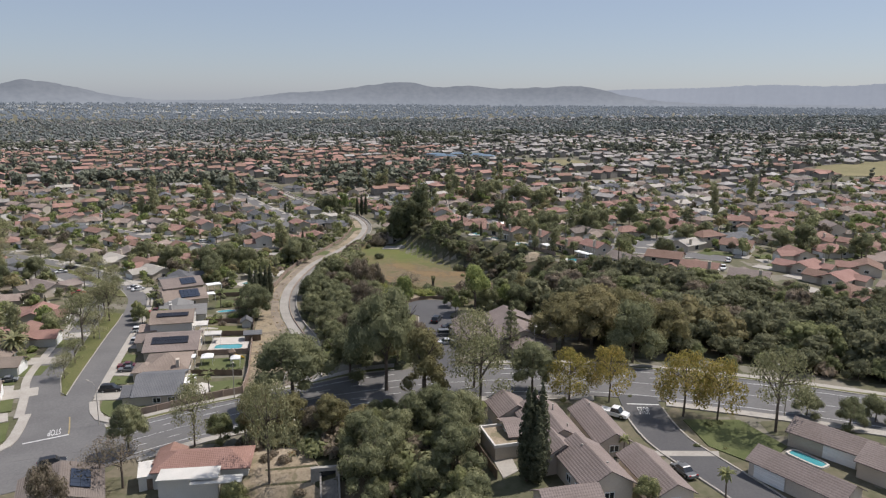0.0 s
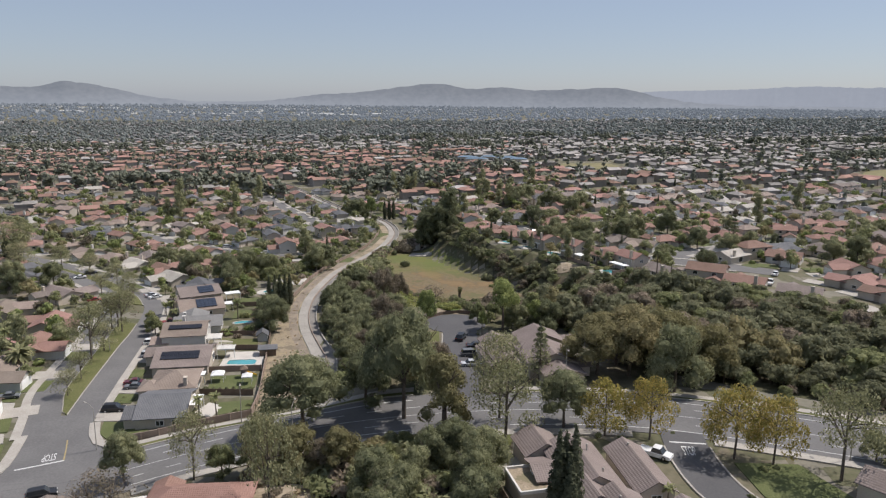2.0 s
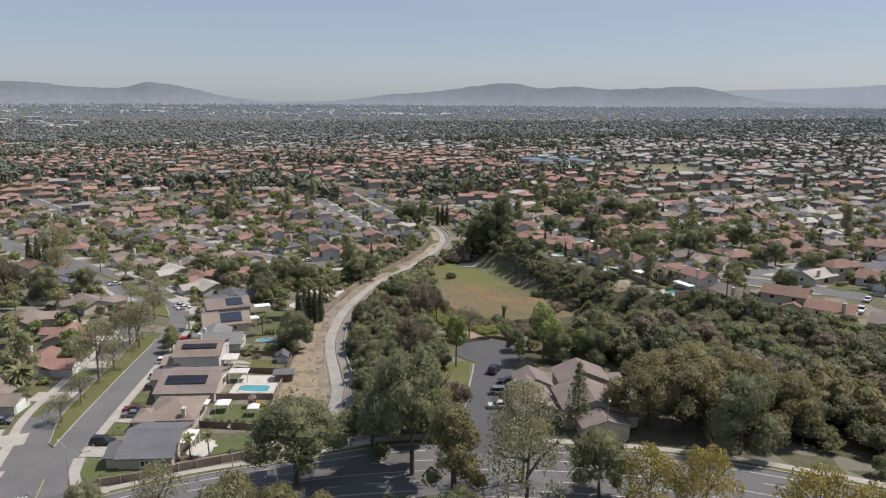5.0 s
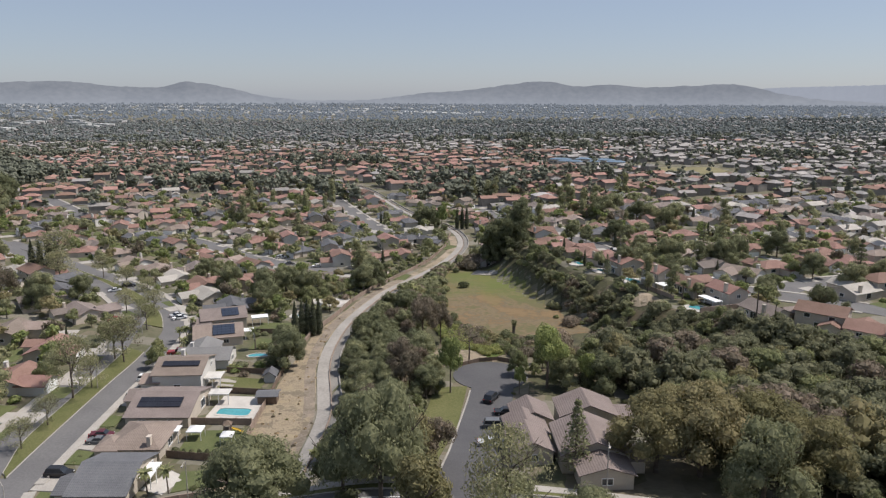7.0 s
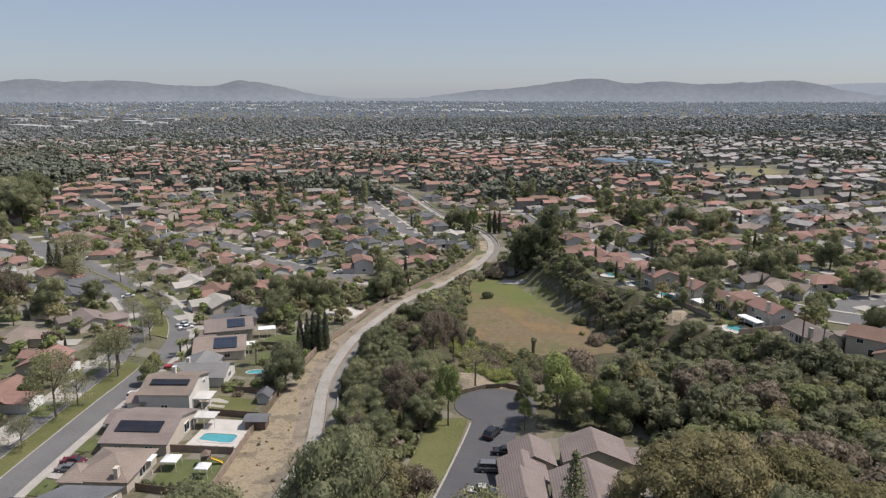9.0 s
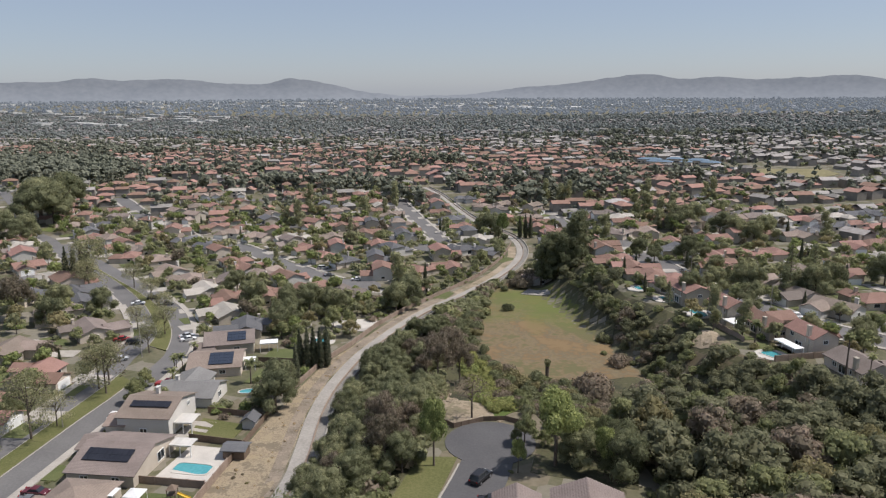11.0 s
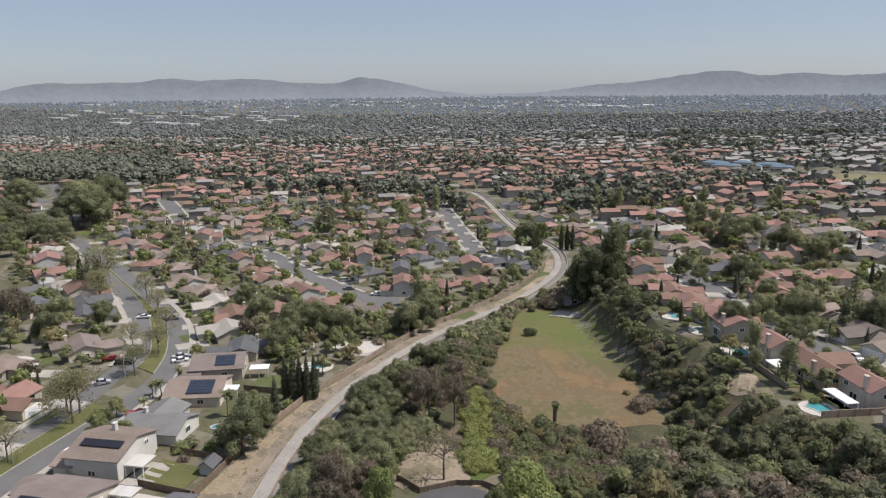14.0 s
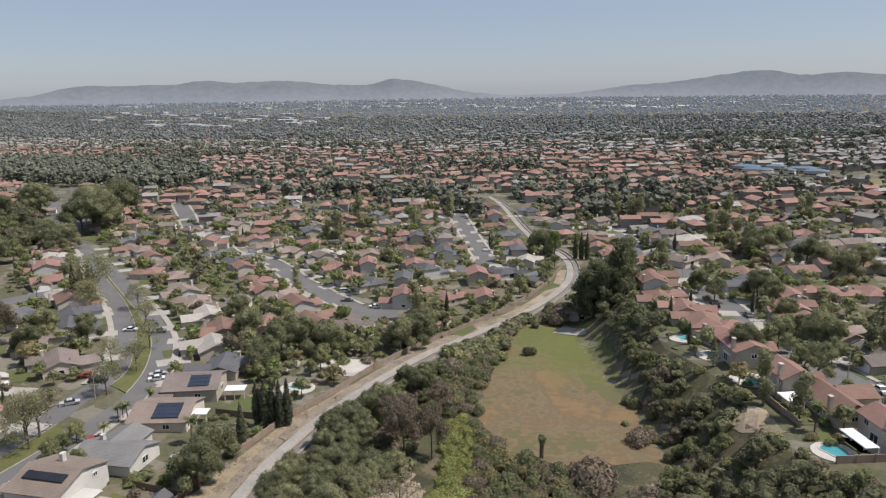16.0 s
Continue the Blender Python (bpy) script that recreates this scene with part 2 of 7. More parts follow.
class Shape:
    """Collects vertices and faces for one mesh."""
    def __init__(self):
        self.v, self.f = [], []

    def add(self, verts, faces, m=None):
        k = len(self.v)
        self.v += [tuple(m @ Vector(p)) for p in verts] if m else [tuple(p) for p in verts]
        self.f += [tuple(i + k for i in q) for q in faces]
        return self

    def box(self, cx, cy, z0, sx, sy, sz, turn=0.0, m=None):
        c, s = math.cos(radians(turn)), math.sin(radians(turn))
        vs = []
        for z in (z0, z0 + sz):
            for a, b in ((-1, -1), (1, -1), (1, 1), (-1, 1)):
                px, py = a * sx / 2, b * sy / 2
                vs.append((cx + px * c - py * s, cy + px * s + py * c, z))
        return self.add(vs, [(3, 2, 1, 0), (4, 5, 6, 7), (0, 1, 5, 4), (1, 2, 6, 5), (2, 3, 7, 6), (3, 0, 4, 7)], m)

    def tube(self, p, q, r0, r1, sides=7):
        p, q = Vector(p), Vector(q)
        d = (q - p).normalized()
        a = d.orthogonal().normalized()
        b = d.cross(a)
        vs = [c + r * (math.cos(2 * math.pi * i / sides) * a + math.sin(2 * math.pi * i / sides) * b) for c, r in ((p, r0), (q, r1)) for i in range(sides)]
        fs = [(i, (i + 1) % sides, sides + (i + 1) % sides, sides + i) for i in range(sides)] + [tuple(range(sides - 1, -1, -1)), tuple(range(sides, 2 * sides))]
        return self.add(vs, fs)

    def mesh(self, name, material, smooth=False):
        me = bpy.data.meshes.new(name)
        me.from_pydata(self.v, [], self.f)
        me.materials.append(M[material] if isinstance(material, str) else material)
        if smooth:
            me.polygons.foreach_set("use_smooth", [True] * len(me.polygons))
        me.update()
        return me


def part(name, shape, material, parent=None, label="", smooth=False):
    """One mesh object, under a thing or a part if one is given."""
    ob = new(name, shape if isinstance(shape, bpy.types.Mesh) else shape.mesh(name, material, smooth))
    if parent:
        ob.parent = parent
    if label:
        tagged(ob, label)
    return ob


def thing(name, x, y, z, turn, label, category, group="", kind=""):
    """An Empty at the base of a thing, which carries its parts."""
    e = new(name)
    e.empty_display_size = 0.5
    e.matrix_basis = pose(x, y, z, 0, 0, turn)
    return tagged(e, label, category, group, kind)


# the ground: one sheet, fine near the camera's way, coarse towards the horizon
def axis(lo, hi, step, end_lo, end_hi, grow):
    mid = list(np.arange(lo, hi + 0.01, step))
    up, s = [hi], step
    while up[-1] < end_hi:
        s *= grow
        up.append(up[-1] + s)
    down, s = [lo], step
    while down[-1] > end_lo:
        s *= grow
        down.append(down[-1] - s)
    return np.array(down[:0:-1] + mid + up[1:])


gx, gy = axis(-330, 160, 3.0, -4500, 4500, 1.12), axis(20, 470, 3.0, -400, 4950, 1.1)
X, Y = np.meshgrid(gx, gy)
Z = land(X, Y)
verts = np.stack([X.ravel(), Y.ravel(), Z.ravel()], 1)
nx, ny = len(gx), len(gy)
quads = [(j * nx + i, j * nx + i + 1, (j + 1) * nx + i + 1, (j + 1) * nx + i) for j in range(ny - 1) for i in range(nx - 1)]
gm = bpy.data.meshes.new("ground")
gm.from_pydata(verts.tolist(), [], quads)
gm.polygons.foreach_set("use_smooth", [True] * len(quads))


def yards():
    """The tract's ground: a patchwork of lawns, dry grass, soil and paving in plots of a few metres."""
    m = mat("ground", (0.085, 0.085, 0.045), (0.19, 0.165, 0.115), 0.06, 0.95, 0.5, 14)
    n, l = m.node_tree.nodes, m.node_tree.links
    p = n["Principled BSDF"]
    soil = p.inputs["Base Color"].links[0].from_socket
    geo, vor, ramp, mx = n.new("ShaderNodeNewGeometry"), n.new("ShaderNodeTexVoronoi"), n.new("ShaderNodeValToRGB"), n.new("ShaderNodeMix")
    vor.inputs["Scale"].default_value = 0.17
    vor.distance = "CHEBYCHEV"
    l.new(geo.outputs["Position"], vor.inputs["Vector"])
    ramp.color_ramp.interpolation = "CONSTANT"
    e = ramp.color_ramp.elements
    e[0].position, e[0].color = 0.0, (0.07, 0.082, 0.036, 1)
    e[1].position, e[1].color = 0.30, (0.13, 0.115, 0.075, 1)
    for pos, c in ((0.46, (0.27, 0.25, 0.22)), (0.60, (0.085, 0.09, 0.045)), (0.76, (0.19, 0.155, 0.115)), (0.9, (0.26, 0.24, 0.21))):
        q = e.new(pos)
        q.color = (*c, 1)
    sep = n.new("ShaderNodeSeparateColor")
    l.new(vor.outputs["Color"], sep.inputs[0]); l.new(sep.outputs[0], ramp.inputs[0])
    mx.data_type = "RGBA"
    mx.inputs["Factor"].default_value = 0.4
    l.new(soil, mx.inputs["A"]); l.new(ramp.outputs[0], mx.inputs["B"])
    l.new(mx.outputs["Result"], p.inputs["Base Color"])
    return m


M["ground"] = yards()
gm.materials.append(M["ground"])
tagged(new("ground", gm), "dry valley ground with patches of grass and bare soil", "ground", kind="structure")


def resample(pts, step):
    """Points at even steps along a smooth line through pts."""
    p = [Vector(q) for q in pts]
    p = [2 * p[0] - p[1]] + p + [2 * p[-1] - p[-2]]
    out = []
    for i in range(1, len(p) - 2):
        n = max(1, round((p[i + 1] - p[i]).length / step))
        for k in range(n):
            u = k / n
            a, b, c, d = p[i - 1], p[i], p[i + 1], p[i + 2]
            out.append(0.5 * (2 * b + (c - a) * u + (2 * a - 5 * b + 4 * c - d) * u * u + (3 * b - a - 3 * c + d) * u ** 3))
    return out + [p[-2]]


def ribbon(pts, left, right, lift, step=3.0, depth=0.4, cross=2):
    """A band along a line, from left to right metres off it, draped over the land, with edges that go down."""
    line = resample([(a, b) for a, b in pts], step)
    s = Shape()
    n = len(line)
    k = cross + 1
    vs = []
    for i, p in enumerate(line):
        d = (line[min(i + 1, n - 1)] - line[max(i - 1, 0)]).normalized()
        side = Vector((d.y, -d.x))
        row = [p + side * (left + (right - left) * j / cross) for j in range(k)]
        for q in row:
            vs.append((q.x, q.y, H(q.x, q.y) + lift))
        for q in (row[0], row[-1]):
            vs.append((q.x, q.y, H(q.x, q.y) + lift - depth))
    fs = []
    r = k + 2
    for i in range(n - 1):
        a, b = i * r, (i + 1) * r
        for j in range(cross):
            fs.append((a + j, a + j + 1, b + j + 1, b + j))
        fs.append((a, b, b + k, a + k))
        fs.append((a + k - 1, a + k + 1, b + k + 1, b + k - 1))
    return s.add(vs, fs)


def slab(outline, lift, depth=0.4, cells=3.0):
    """A flat-shaped patch draped over the land, cut from a grid by its outline."""
    bm = bmesh.new()
    pts = [Vector(p) for p in outline]
    x0, x1 = min(p.x for p in pts), max(p.x for p in pts)
    y0, y1 = min(p.y for p in pts), max(p.y for p in pts)
    f = bm.faces.new([bm.verts.new((p.x, p.y, 0)) for p in pts])
    for lo, hi, ax in ((x0, x1, 0), (y0, y1, 1)):
        start = (-330 if ax == 0 else 20) if cells == 3.0 else lo
        for c in np.arange(start + cells * math.floor((lo - start) / cells + 1), hi - 0.01, cells):
            no = Vector((1, 0, 0)) if ax == 0 else Vector((0, 1, 0))
            bmesh.ops.bisect_plane(bm, geom=bm.verts[:] + bm.edges[:] + bm.faces[:], plane_co=no * float(c), plane_no=no)
    ext = bmesh.ops.extrude_face_region(bm, geom=bm.faces[:])
    tops = {v for v in ext["geom"] if isinstance(v, bmesh.types.BMVert)}
    for v in bm.verts:
        v.co.z = H(v.co.x, v.co.y) + (lift if v in tops else lift - depth)
    bmesh.ops.recalc_face_normals(bm, faces=bm.faces[:])
    me = bpy.data.meshes.new("patch")
    bm.to_mesh(me)
    bm.free()
    return me


def patch(name, outline, lift, material, label, category="", kind="structure", cells=3.0):
    me = slab(outline, lift, cells=cells)
    me.materials.append(M[material])
    me.name = name
    return tagged(new(name, me), label, category or name, kind=kind)


def ragged(poly, step=1.6, amount=0.9, seed=3):
    """An outline with an uneven edge."""
    rnd = random.Random(seed)
    out = []
    for (x1, y1), (x2, y2) in zip(poly, poly[1:] + poly[:1]):
        n = max(1, round(math.hypot(x2 - x1, y2 - y1) / step))
        out += [(x1 + (x2 - x1) * i / n + rnd.uniform(-amount, amount), y1 + (y2 - y1) * i / n + rnd.uniform(-amount, amount)) for i in range(n)]
    return out


def inside(x, y, poly):
    hit = False
    for (x1, y1), (x2, y2) in zip(poly, poly[1:] + poly[:1]):
        if (y1 > y) != (y2 > y) and x < (x2 - x1) * (y - y1) / (y2 - y1) + x1:
            hit = not hit
    return hit


# ---- roads ----
MAIN = [(-140, 86), (-105, 100), (-72, 118), (-50, 131), (-30, 138), (-10, 140.5), (12, 140), (36, 137.5), (58, 131.5), (78, 124), (110, 110)]
WEST = [(-76, 124), (-82, 137), (-88, 150), (-94, 162), (-98.5, 178), (-102, 191), (-106, 206), (-110, 219), (-115.5, 231), (-122, 246), (-130, 255.5), (-150, 274), (-180, 295), (-214, 314.5), (-243, 333), (-270, 351.5), (-298, 366)]
EAST = [(-72, 124), (-76, 136), (-79.5, 148), (-83.5, 163), (-87, 177), (-91.5, 195), (-95.5, 212), (-101, 230), (-106, 241.5), (-117, 257.3), (-135.4, 275.5), (-158, 291), (-180, 303.8), (-206, 318.6), (-237, 336.5), (-256, 347)]


def road(name, pts, half, material="asphalt", lift=0.10, label="grey asphalt residential street"):
    tagged(part(name, ribbon(pts, -half, half, lift, cross=4), material), label, "road", kind="structure")


road("road_main", MAIN, 8.2, label="wide grey asphalt arterial road with lane lines")
road("road_west_carriageway", WEST, 3.1, lift=0.106)
road("road_east_carriageway", EAST, 3.0, lift=0.112)
CULDESAC = [(-2, 146), (-1, 160), (-1.5, 175), (-2, 190), (-3, 199)]
road("road_culdesac", CULDESAC, 4.4, "asphalt_dark", 0.118, label="dark fresh asphalt cul-de-sac")
patch("road_culdesac_bulb", [(-3.5 + 8.2 * math.cos(a), 199 + 8.2 * math.sin(a)) for a in np.linspace(0, 2 * math.pi, 25)[:-1]], 0.124, "asphalt_dark", "round end of a dark asphalt cul-de-sac", "road")
CHANNEL = [(-30, 150), (-36, 182), (-40.5, 196), (-48, 216), (-53, 236), (-56, 262), (-55, 300), (-49, 330), (-44, 360), (-43, 393), (-48.5, 421), (-60, 445), (-80, 468), (-100, 497), (-137, 557), (-158, 585)]
tagged(part("channel_road", ribbon(CHANNEL, -2.0, 1.0, 0.14), "channel_concrete"), "pale concrete service road beside the drainage channel", "channel", kind="structure")
tagged(part("channel_bed", ribbon(CHANNEL, 1.2, 3.3, 0.05), "channel_bed"), "concrete bed of the drainage channel", "channel", kind="structure")
tagged(part("channel_wall_west", ribbon(CHANNEL, 1.0, 1.25, 0.45, depth=0.8), "block_wall"), "low concrete wall of the drainage channel", "wall", kind="structure")
tagged(part("channel_wall_east", ribbon(CHANNEL, 3.3, 3.6, 0.55, depth=0.9), "channel_concrete"), "low concrete wall of the drainage channel", "wall", kind="structure")
tagged(part("channel_bank", ribbon(CHANNEL[5:11], -5.5, -2.0, 0.09), "dirt"), "bare dirt strip beside the drainage channel", "ground", kind="structure")
BANK_DIRT = [(-44, 152), (-47, 166), (-50, 179), (-55, 203), (-59, 226), (-62, 246), (-61, 270), (-61, 290), (-57.5, 290), (-58.5, 262), (-55.5, 236), (-50.5, 216), (-43, 196), (-38.5, 182), (-34.5, 160), (-38, 153)]
patch("bank", BANK_DIRT, 0.07, "straw", "bank of dry straw-coloured grass beside the channel", "ground")
M["track"] = patchy("track", ((0.17, 0.14, 0.105), (0.24, 0.20, 0.155), (0.21, 0.175, 0.135), (0.28, 0.23, 0.175)), 0.25, 8)
tagged(part("bank_track", ribbon(CHANNEL[:8], -5.0, -2.5, 0.095, cross=3), "track"), "worn vehicle track along the dry bank", "path", kind="structure")
# ---- houses ----
def roof_shape(s, cx, cy, w, d, z, rise, kind, along, over=0.45, thick=0.16):
    """A pitched roof over a block: gable or hip, its ridge along x or y."""
    if along == "y":
        q = Shape()
        roof_shape(q, 0, 0, d, w, z, rise, kind, "x", over, thick)
        s.add([(cx - b, cy + a, c) for a, b, c in q.v], q.f)
        return
    hw, hd = w / 2 + over, d / 2 + over
    drop = rise * over / (d / 2)
    inset = hd * 0.95 if kind == "hip" else 0.0
    inset = min(inset, hw * 0.98)
    e = z - drop
    t = [(-hw, -hd, e), (hw, -hd, e), (hw, hd, e), (-hw, hd, e), (-hw + inset, 0, z + rise), (hw - inset, 0, z + rise)]
    top = [(0, 1, 5, 4), (2, 3, 4, 5), (1, 2, 5), (3, 0, 4)] if kind == "hip" else [(0, 1, 5, 4), (2, 3, 4, 5)]
    low = [(a, b, c - thick) for a, b, c in t]
    vs = [(cx + a, cy + b, c) for a, b, c in t + low]
    fs = top + [tuple(i + 6 for i in reversed(f)) for f in top]
    if kind == "hip":
        fs += [(a, a + 6, b + 6, b) for a, b in ((0, 1), (1, 2), (2, 3), (3, 0))]
    else:
        fs += [(1, 0, 6, 7), (3, 2, 8, 9), (2, 5, 11, 8), (5, 1, 7, 11), (0, 4, 10, 6), (4, 3, 9, 10)]
    s.add(vs, fs)


def wall_shape(s, cx, cy, w, d, h, rise, kind, along):
    """Outer walls of a block as one closed body, with gable ends up to the ridge."""
    if along == "y":
        q = Shape()
        wall_shape(q, 0, 0, d, w, h, rise, kind, "x")
        s.add([(cx - b, cy + a, c) for a, b, c in q.v], q.f)
        return
    top = h + rise * 0.96 if kind == "gable" else h + 0.02
    vs = [(cx + sx * w / 2, cy + y, z) for sx in (-1, 1) for y, z in ((-d / 2, -1.2), (d / 2, -1.2), (d / 2, h - 0.03), (0, top), (-d / 2, h - 0.03))]
    s.add(vs, [(4, 3, 2, 1, 0), (5, 6, 7, 8, 9), (0, 1, 6, 5), (1, 2, 7, 6), (2, 3, 8, 7), (3, 4, 9, 8), (4, 0, 5, 9)])


WINDOW_CACHE = {}


def window_mesh(w, h):
    """A window: a proud frame with a mullion, and a pane set into it; shared by all of one size. Front towards -y."""
    key = (round(w, 1), round(h, 1))
    if key not in WINDOW_CACHE:
        fr = Shape()
        for x, z, sx, sz in ((0, 0, w, 0.1), (0, h - 0.1, w, 0.1), (-w / 2 + 0.05, 0.1, 0.1, h - 0.2), (w / 2 - 0.05, 0.1, 0.1, h - 0.2), (0, 0.1, 0.07, h - 0.2)):
            fr.box(x, -0.05, z, sx, 0.14, sz)
        WINDOW_CACHE[key] = (fr.mesh("window_frame", "white_paint"), Shape().box(0, 0.0, 0.08, w - 0.15, 0.08, h - 0.16).mesh("pane", "window_glass"))
    return WINDOW_CACHE[key]


SIMPLE_WINDOWS = {}


def add_window(parent, x, y, z, turn, w=1.8, h=1.2, fine=True):
    """Hangs a window on a wall: frame with its pane, or for the far rows one joined window."""
    fr, pn = window_mesh(w, h)
    if fine:
        f = part("window", fr, None, parent)
        part("pane", pn, None, f)
    else:
        key = (round(w, 1), round(h, 1))
        if key not in SIMPLE_WINDOWS:
            me2 = Shape().box(0, -0.02, 0, w, 0.1, h)
            me2.add([(-w / 2 + 0.1, -0.075, 0.1), (w / 2 - 0.1, -0.075, 0.1), (w / 2 - 0.1, -0.075, h - 0.1), (-w / 2 + 0.1, -0.075, h - 0.1)], [(0, 1, 2, 3)])
            me = me2.mesh("window", "white_paint")
            me.materials.append(M["window_glass"])
            me.polygons[len(me.polygons) - 1].material_index = 1
            SIMPLE_WINDOWS[key] = me
        f = part("window", SIMPLE_WINDOWS[key], None, parent)
    f.matrix_basis = pose(x, y, z, 0, 0, turn)


def slats(w, h, n):
    """A sectional garage door: one stepped sheet with a groove between its sections."""
    prof = [(-0.02, 0.0)]
    for i in range(n):
        prof += [(-0.1, i * h / n + 0.03), (-0.1, (i + 1) * h / n - 0.03), (-0.06, (i + 1) * h / n)]
    s = Shape()
    k = len(prof)
    s.add([(sx * w / 2, y, z) for sx in (-1, 1) for y, z in prof + [(0.05, h), (0.05, 0)]], [(i, i + k + 2, i + k + 3, i + 1) for i in range(k + 1)])
    return s.mesh("garage_door", "white_paint")


GARAGE = None


def house(x, y, turn, blocks, roof="roof_tan", wall="stucco", label="", chimney=None, garage=None, windows=(), solar=(), name="house", category="house", group="", z=None, fine=True):
    """A house. blocks: (centre x, centre y, width, depth, wall height, rise, gable or hip, ridge along x or y), front towards -y.
    windows: (x, y, z, turn, width, height); solar: (x, y, z, along, down, tilt, turn, rows, columns)."""
    global GARAGE
    g = H(x, y) if z is None else z
    e = thing(name, x, y, g, turn, label, category, group)
    r = None
    for cx, cy, w, d, h, rise, kind, along in blocks:
        ws, rs = Shape(), Shape()
        wall_shape(ws, cx, cy, w, d, h, rise, kind, along)
        roof_shape(rs, cx, cy, w, d, h, rise, kind, along)
        part("wall", ws, wall, e)
        q = part("roof", rs, roof, e)
        r = r or q
    if chimney:
        cx, cy, ct = chimney
        part("chimney", Shape().box(cx, cy, -0.5, 1.0, 0.7, ct + 0.5).box(cx, cy, ct, 1.15, 0.85, 0.18), wall, e)
    if garage:
        GARAGE = GARAGE or slats(4.9, 2.2, 4)
        gd = part("garage_door", GARAGE, None, e)
        gd.matrix_basis = pose(garage[0], garage[1], 0.05, 0, 0, garage[2])
    for q in windows:
        add_window(e, *q, fine=fine)
    for k, (sx, sy, sz, ln, dp, tilt, st, rows, cols, mt) in enumerate(solar):
        m = pose(sx, sy, sz, 0, 0, st) @ pose(0, 0, 0, tilt, 0, 0)
        pw, ph = ln / cols, dp / rows
        base = part("solar_frame", Shape().box(0, 0, -0.05, ln, dp, 0.04), "window_glass", r, "dark solar array on the roof slope")
        base.matrix_basis = m
        pm = Shape().box(0, 0, 0, pw - 0.06, ph - 0.06, 0.05).mesh("solar_panel", mt)
        for i in range(cols):
            for j in range(rows):
                sp = part("solar_panel", pm, None, base)
                sp.matrix_basis = pose((i + 0.5 - cols / 2) * pw, (j + 0.5 - rows / 2) * ph, 0.0)
    return e


def plain_house(x, y, turn, rnd, roof, two_storey=False, group=""):
    """One of the tract houses: a main block, a wing or two, windows, garage door and chimney."""
    k = 0.84 if y > 325 else 1.0
    w, d = rnd.uniform(11, 13.5) * k, rnd.uniform(8, 9.5) * k
    h = 4.9 if two_storey else 2.7
    kind = rnd.choice(["gable", "gable", "hip"])
    side = rnd.choice([-1, 1])
    blocks = [(0, 0, w, d, h, d * 0.19, kind, "x"), (side * (w / 2 - 3.1), -d / 2 - 1.6, 6.2 * k, 6.4, 2.7, 1.35, kind, "y")]
    if rnd.random() < 0.5:
        blocks.append((-side * (w / 2 - 2.6), d / 2 + 1.2, 5.2, 4.4, 2.6, 1.1, "gable", "y"))
    win = [(-side * w * 0.22, -d / 2, 0.9, 0, 2.0, 1.3), (0, d / 2, 0.4, 180, 2.4, 1.9), (w / 2, 0, 0.9, 90, 1.5, 1.1), (-w / 2, 0, 0.9, -90, 1.5, 1.1)]
    if y > 370:
        win = win[:2]
    if two_storey:
        win += [q for q in ((-side * w * 0.22, -d / 2, 3.2, 0, 1.6, 1.2), (side * w * 0.1, -d / 2, 3.2, 0, 1.6, 1.2), (-w * 0.25, d / 2, 3.2, 180, 1.6, 1.2), (w * 0.25, d / 2, 3.2, 180, 1.6, 1.2))]
    names = {"roof_red": "red tile", "roof_tan": "tan tile", "roof_brown": "brown shingle", "roof_grey": "grey shingle", "roof_light": "pale shingle"}
    label = ("two-storey" if two_storey else "single-storey") + " stucco house with a " + names[roof] + " roof"
    return house(x, y, turn, blocks, roof, rnd.choice(["stucco", "stucco", "stucco_white"]), label,
                 chimney=(-side * w * 0.3, d / 2 - 0.5, h + d * 0.19 + 0.5) if rnd.random() < 0.6 else None,
                 garage=(side * (w / 2 - 3.1), -d / 2 - 4.8, 0), windows=win, group=group, fine=False)
# ---- trees ----
ICO = None


def ico_points():
    global ICO
    if ICO is None:
        bm = bmesh.new()
        bmesh.ops.create_icosphere(bm, subdivisions=1, radius=1)
        ICO = ([v.co.copy() for v in bm.verts], [tuple(v.index for v in f.verts) for f in bm.faces])
        bm.free()
    return ICO


def crown(s, lobes, count, size, rnd, core=0.72, low=-0.75, fill=1.0):
    """Leaf clumps spread over uneven lobes, round a dark inner mass with gaps between the lobes."""
    iv, jf = ico_points()
    weights = [a * b + b * c + a * c for _, _, _, a, b, c in lobes]
    for x, y, z, a, b, c in lobes:
        if core:
            s.add([(x + p.x * a * core * rnd.uniform(0.8, 1.1), y + p.y * b * core * rnd.uniform(0.8, 1.1), z + p.z * c * core * rnd.uniform(0.8, 1.1)) for p in iv], jf)
    for _ in range(int(count * fill)):
        x, y, z, a, b, c = rnd.choices(lobes, weights)[0]
        while True:
            d = Vector((rnd.gauss(0, 1), rnd.gauss(0, 1), rnd.gauss(0, 1))).normalized()
            if d.z > low:
                break
        r = rnd.uniform(0.84, 1.1)
        p = Vector((x + d.x * a * r, y + d.y * b * r, z + d.z * c * r))
        nrm = (d + 0.34 * Vector((rnd.gauss(0, 1), rnd.gauss(0, 1), rnd.gauss(0, 1)))).normalized()
        u = nrm.orthogonal().normalized()
        u = (Matrix.Rotation(rnd.uniform(0, 6.28), 3, nrm) @ u) * size * rnd.uniform(0.6, 1.3)
        v = nrm.cross(u) * rnd.uniform(0.5, 0.9)
        s.add([p - u, p - v * 0.8 + nrm * size * 0.15, p + u * 0.6 + v], [(0, 1, 2)])


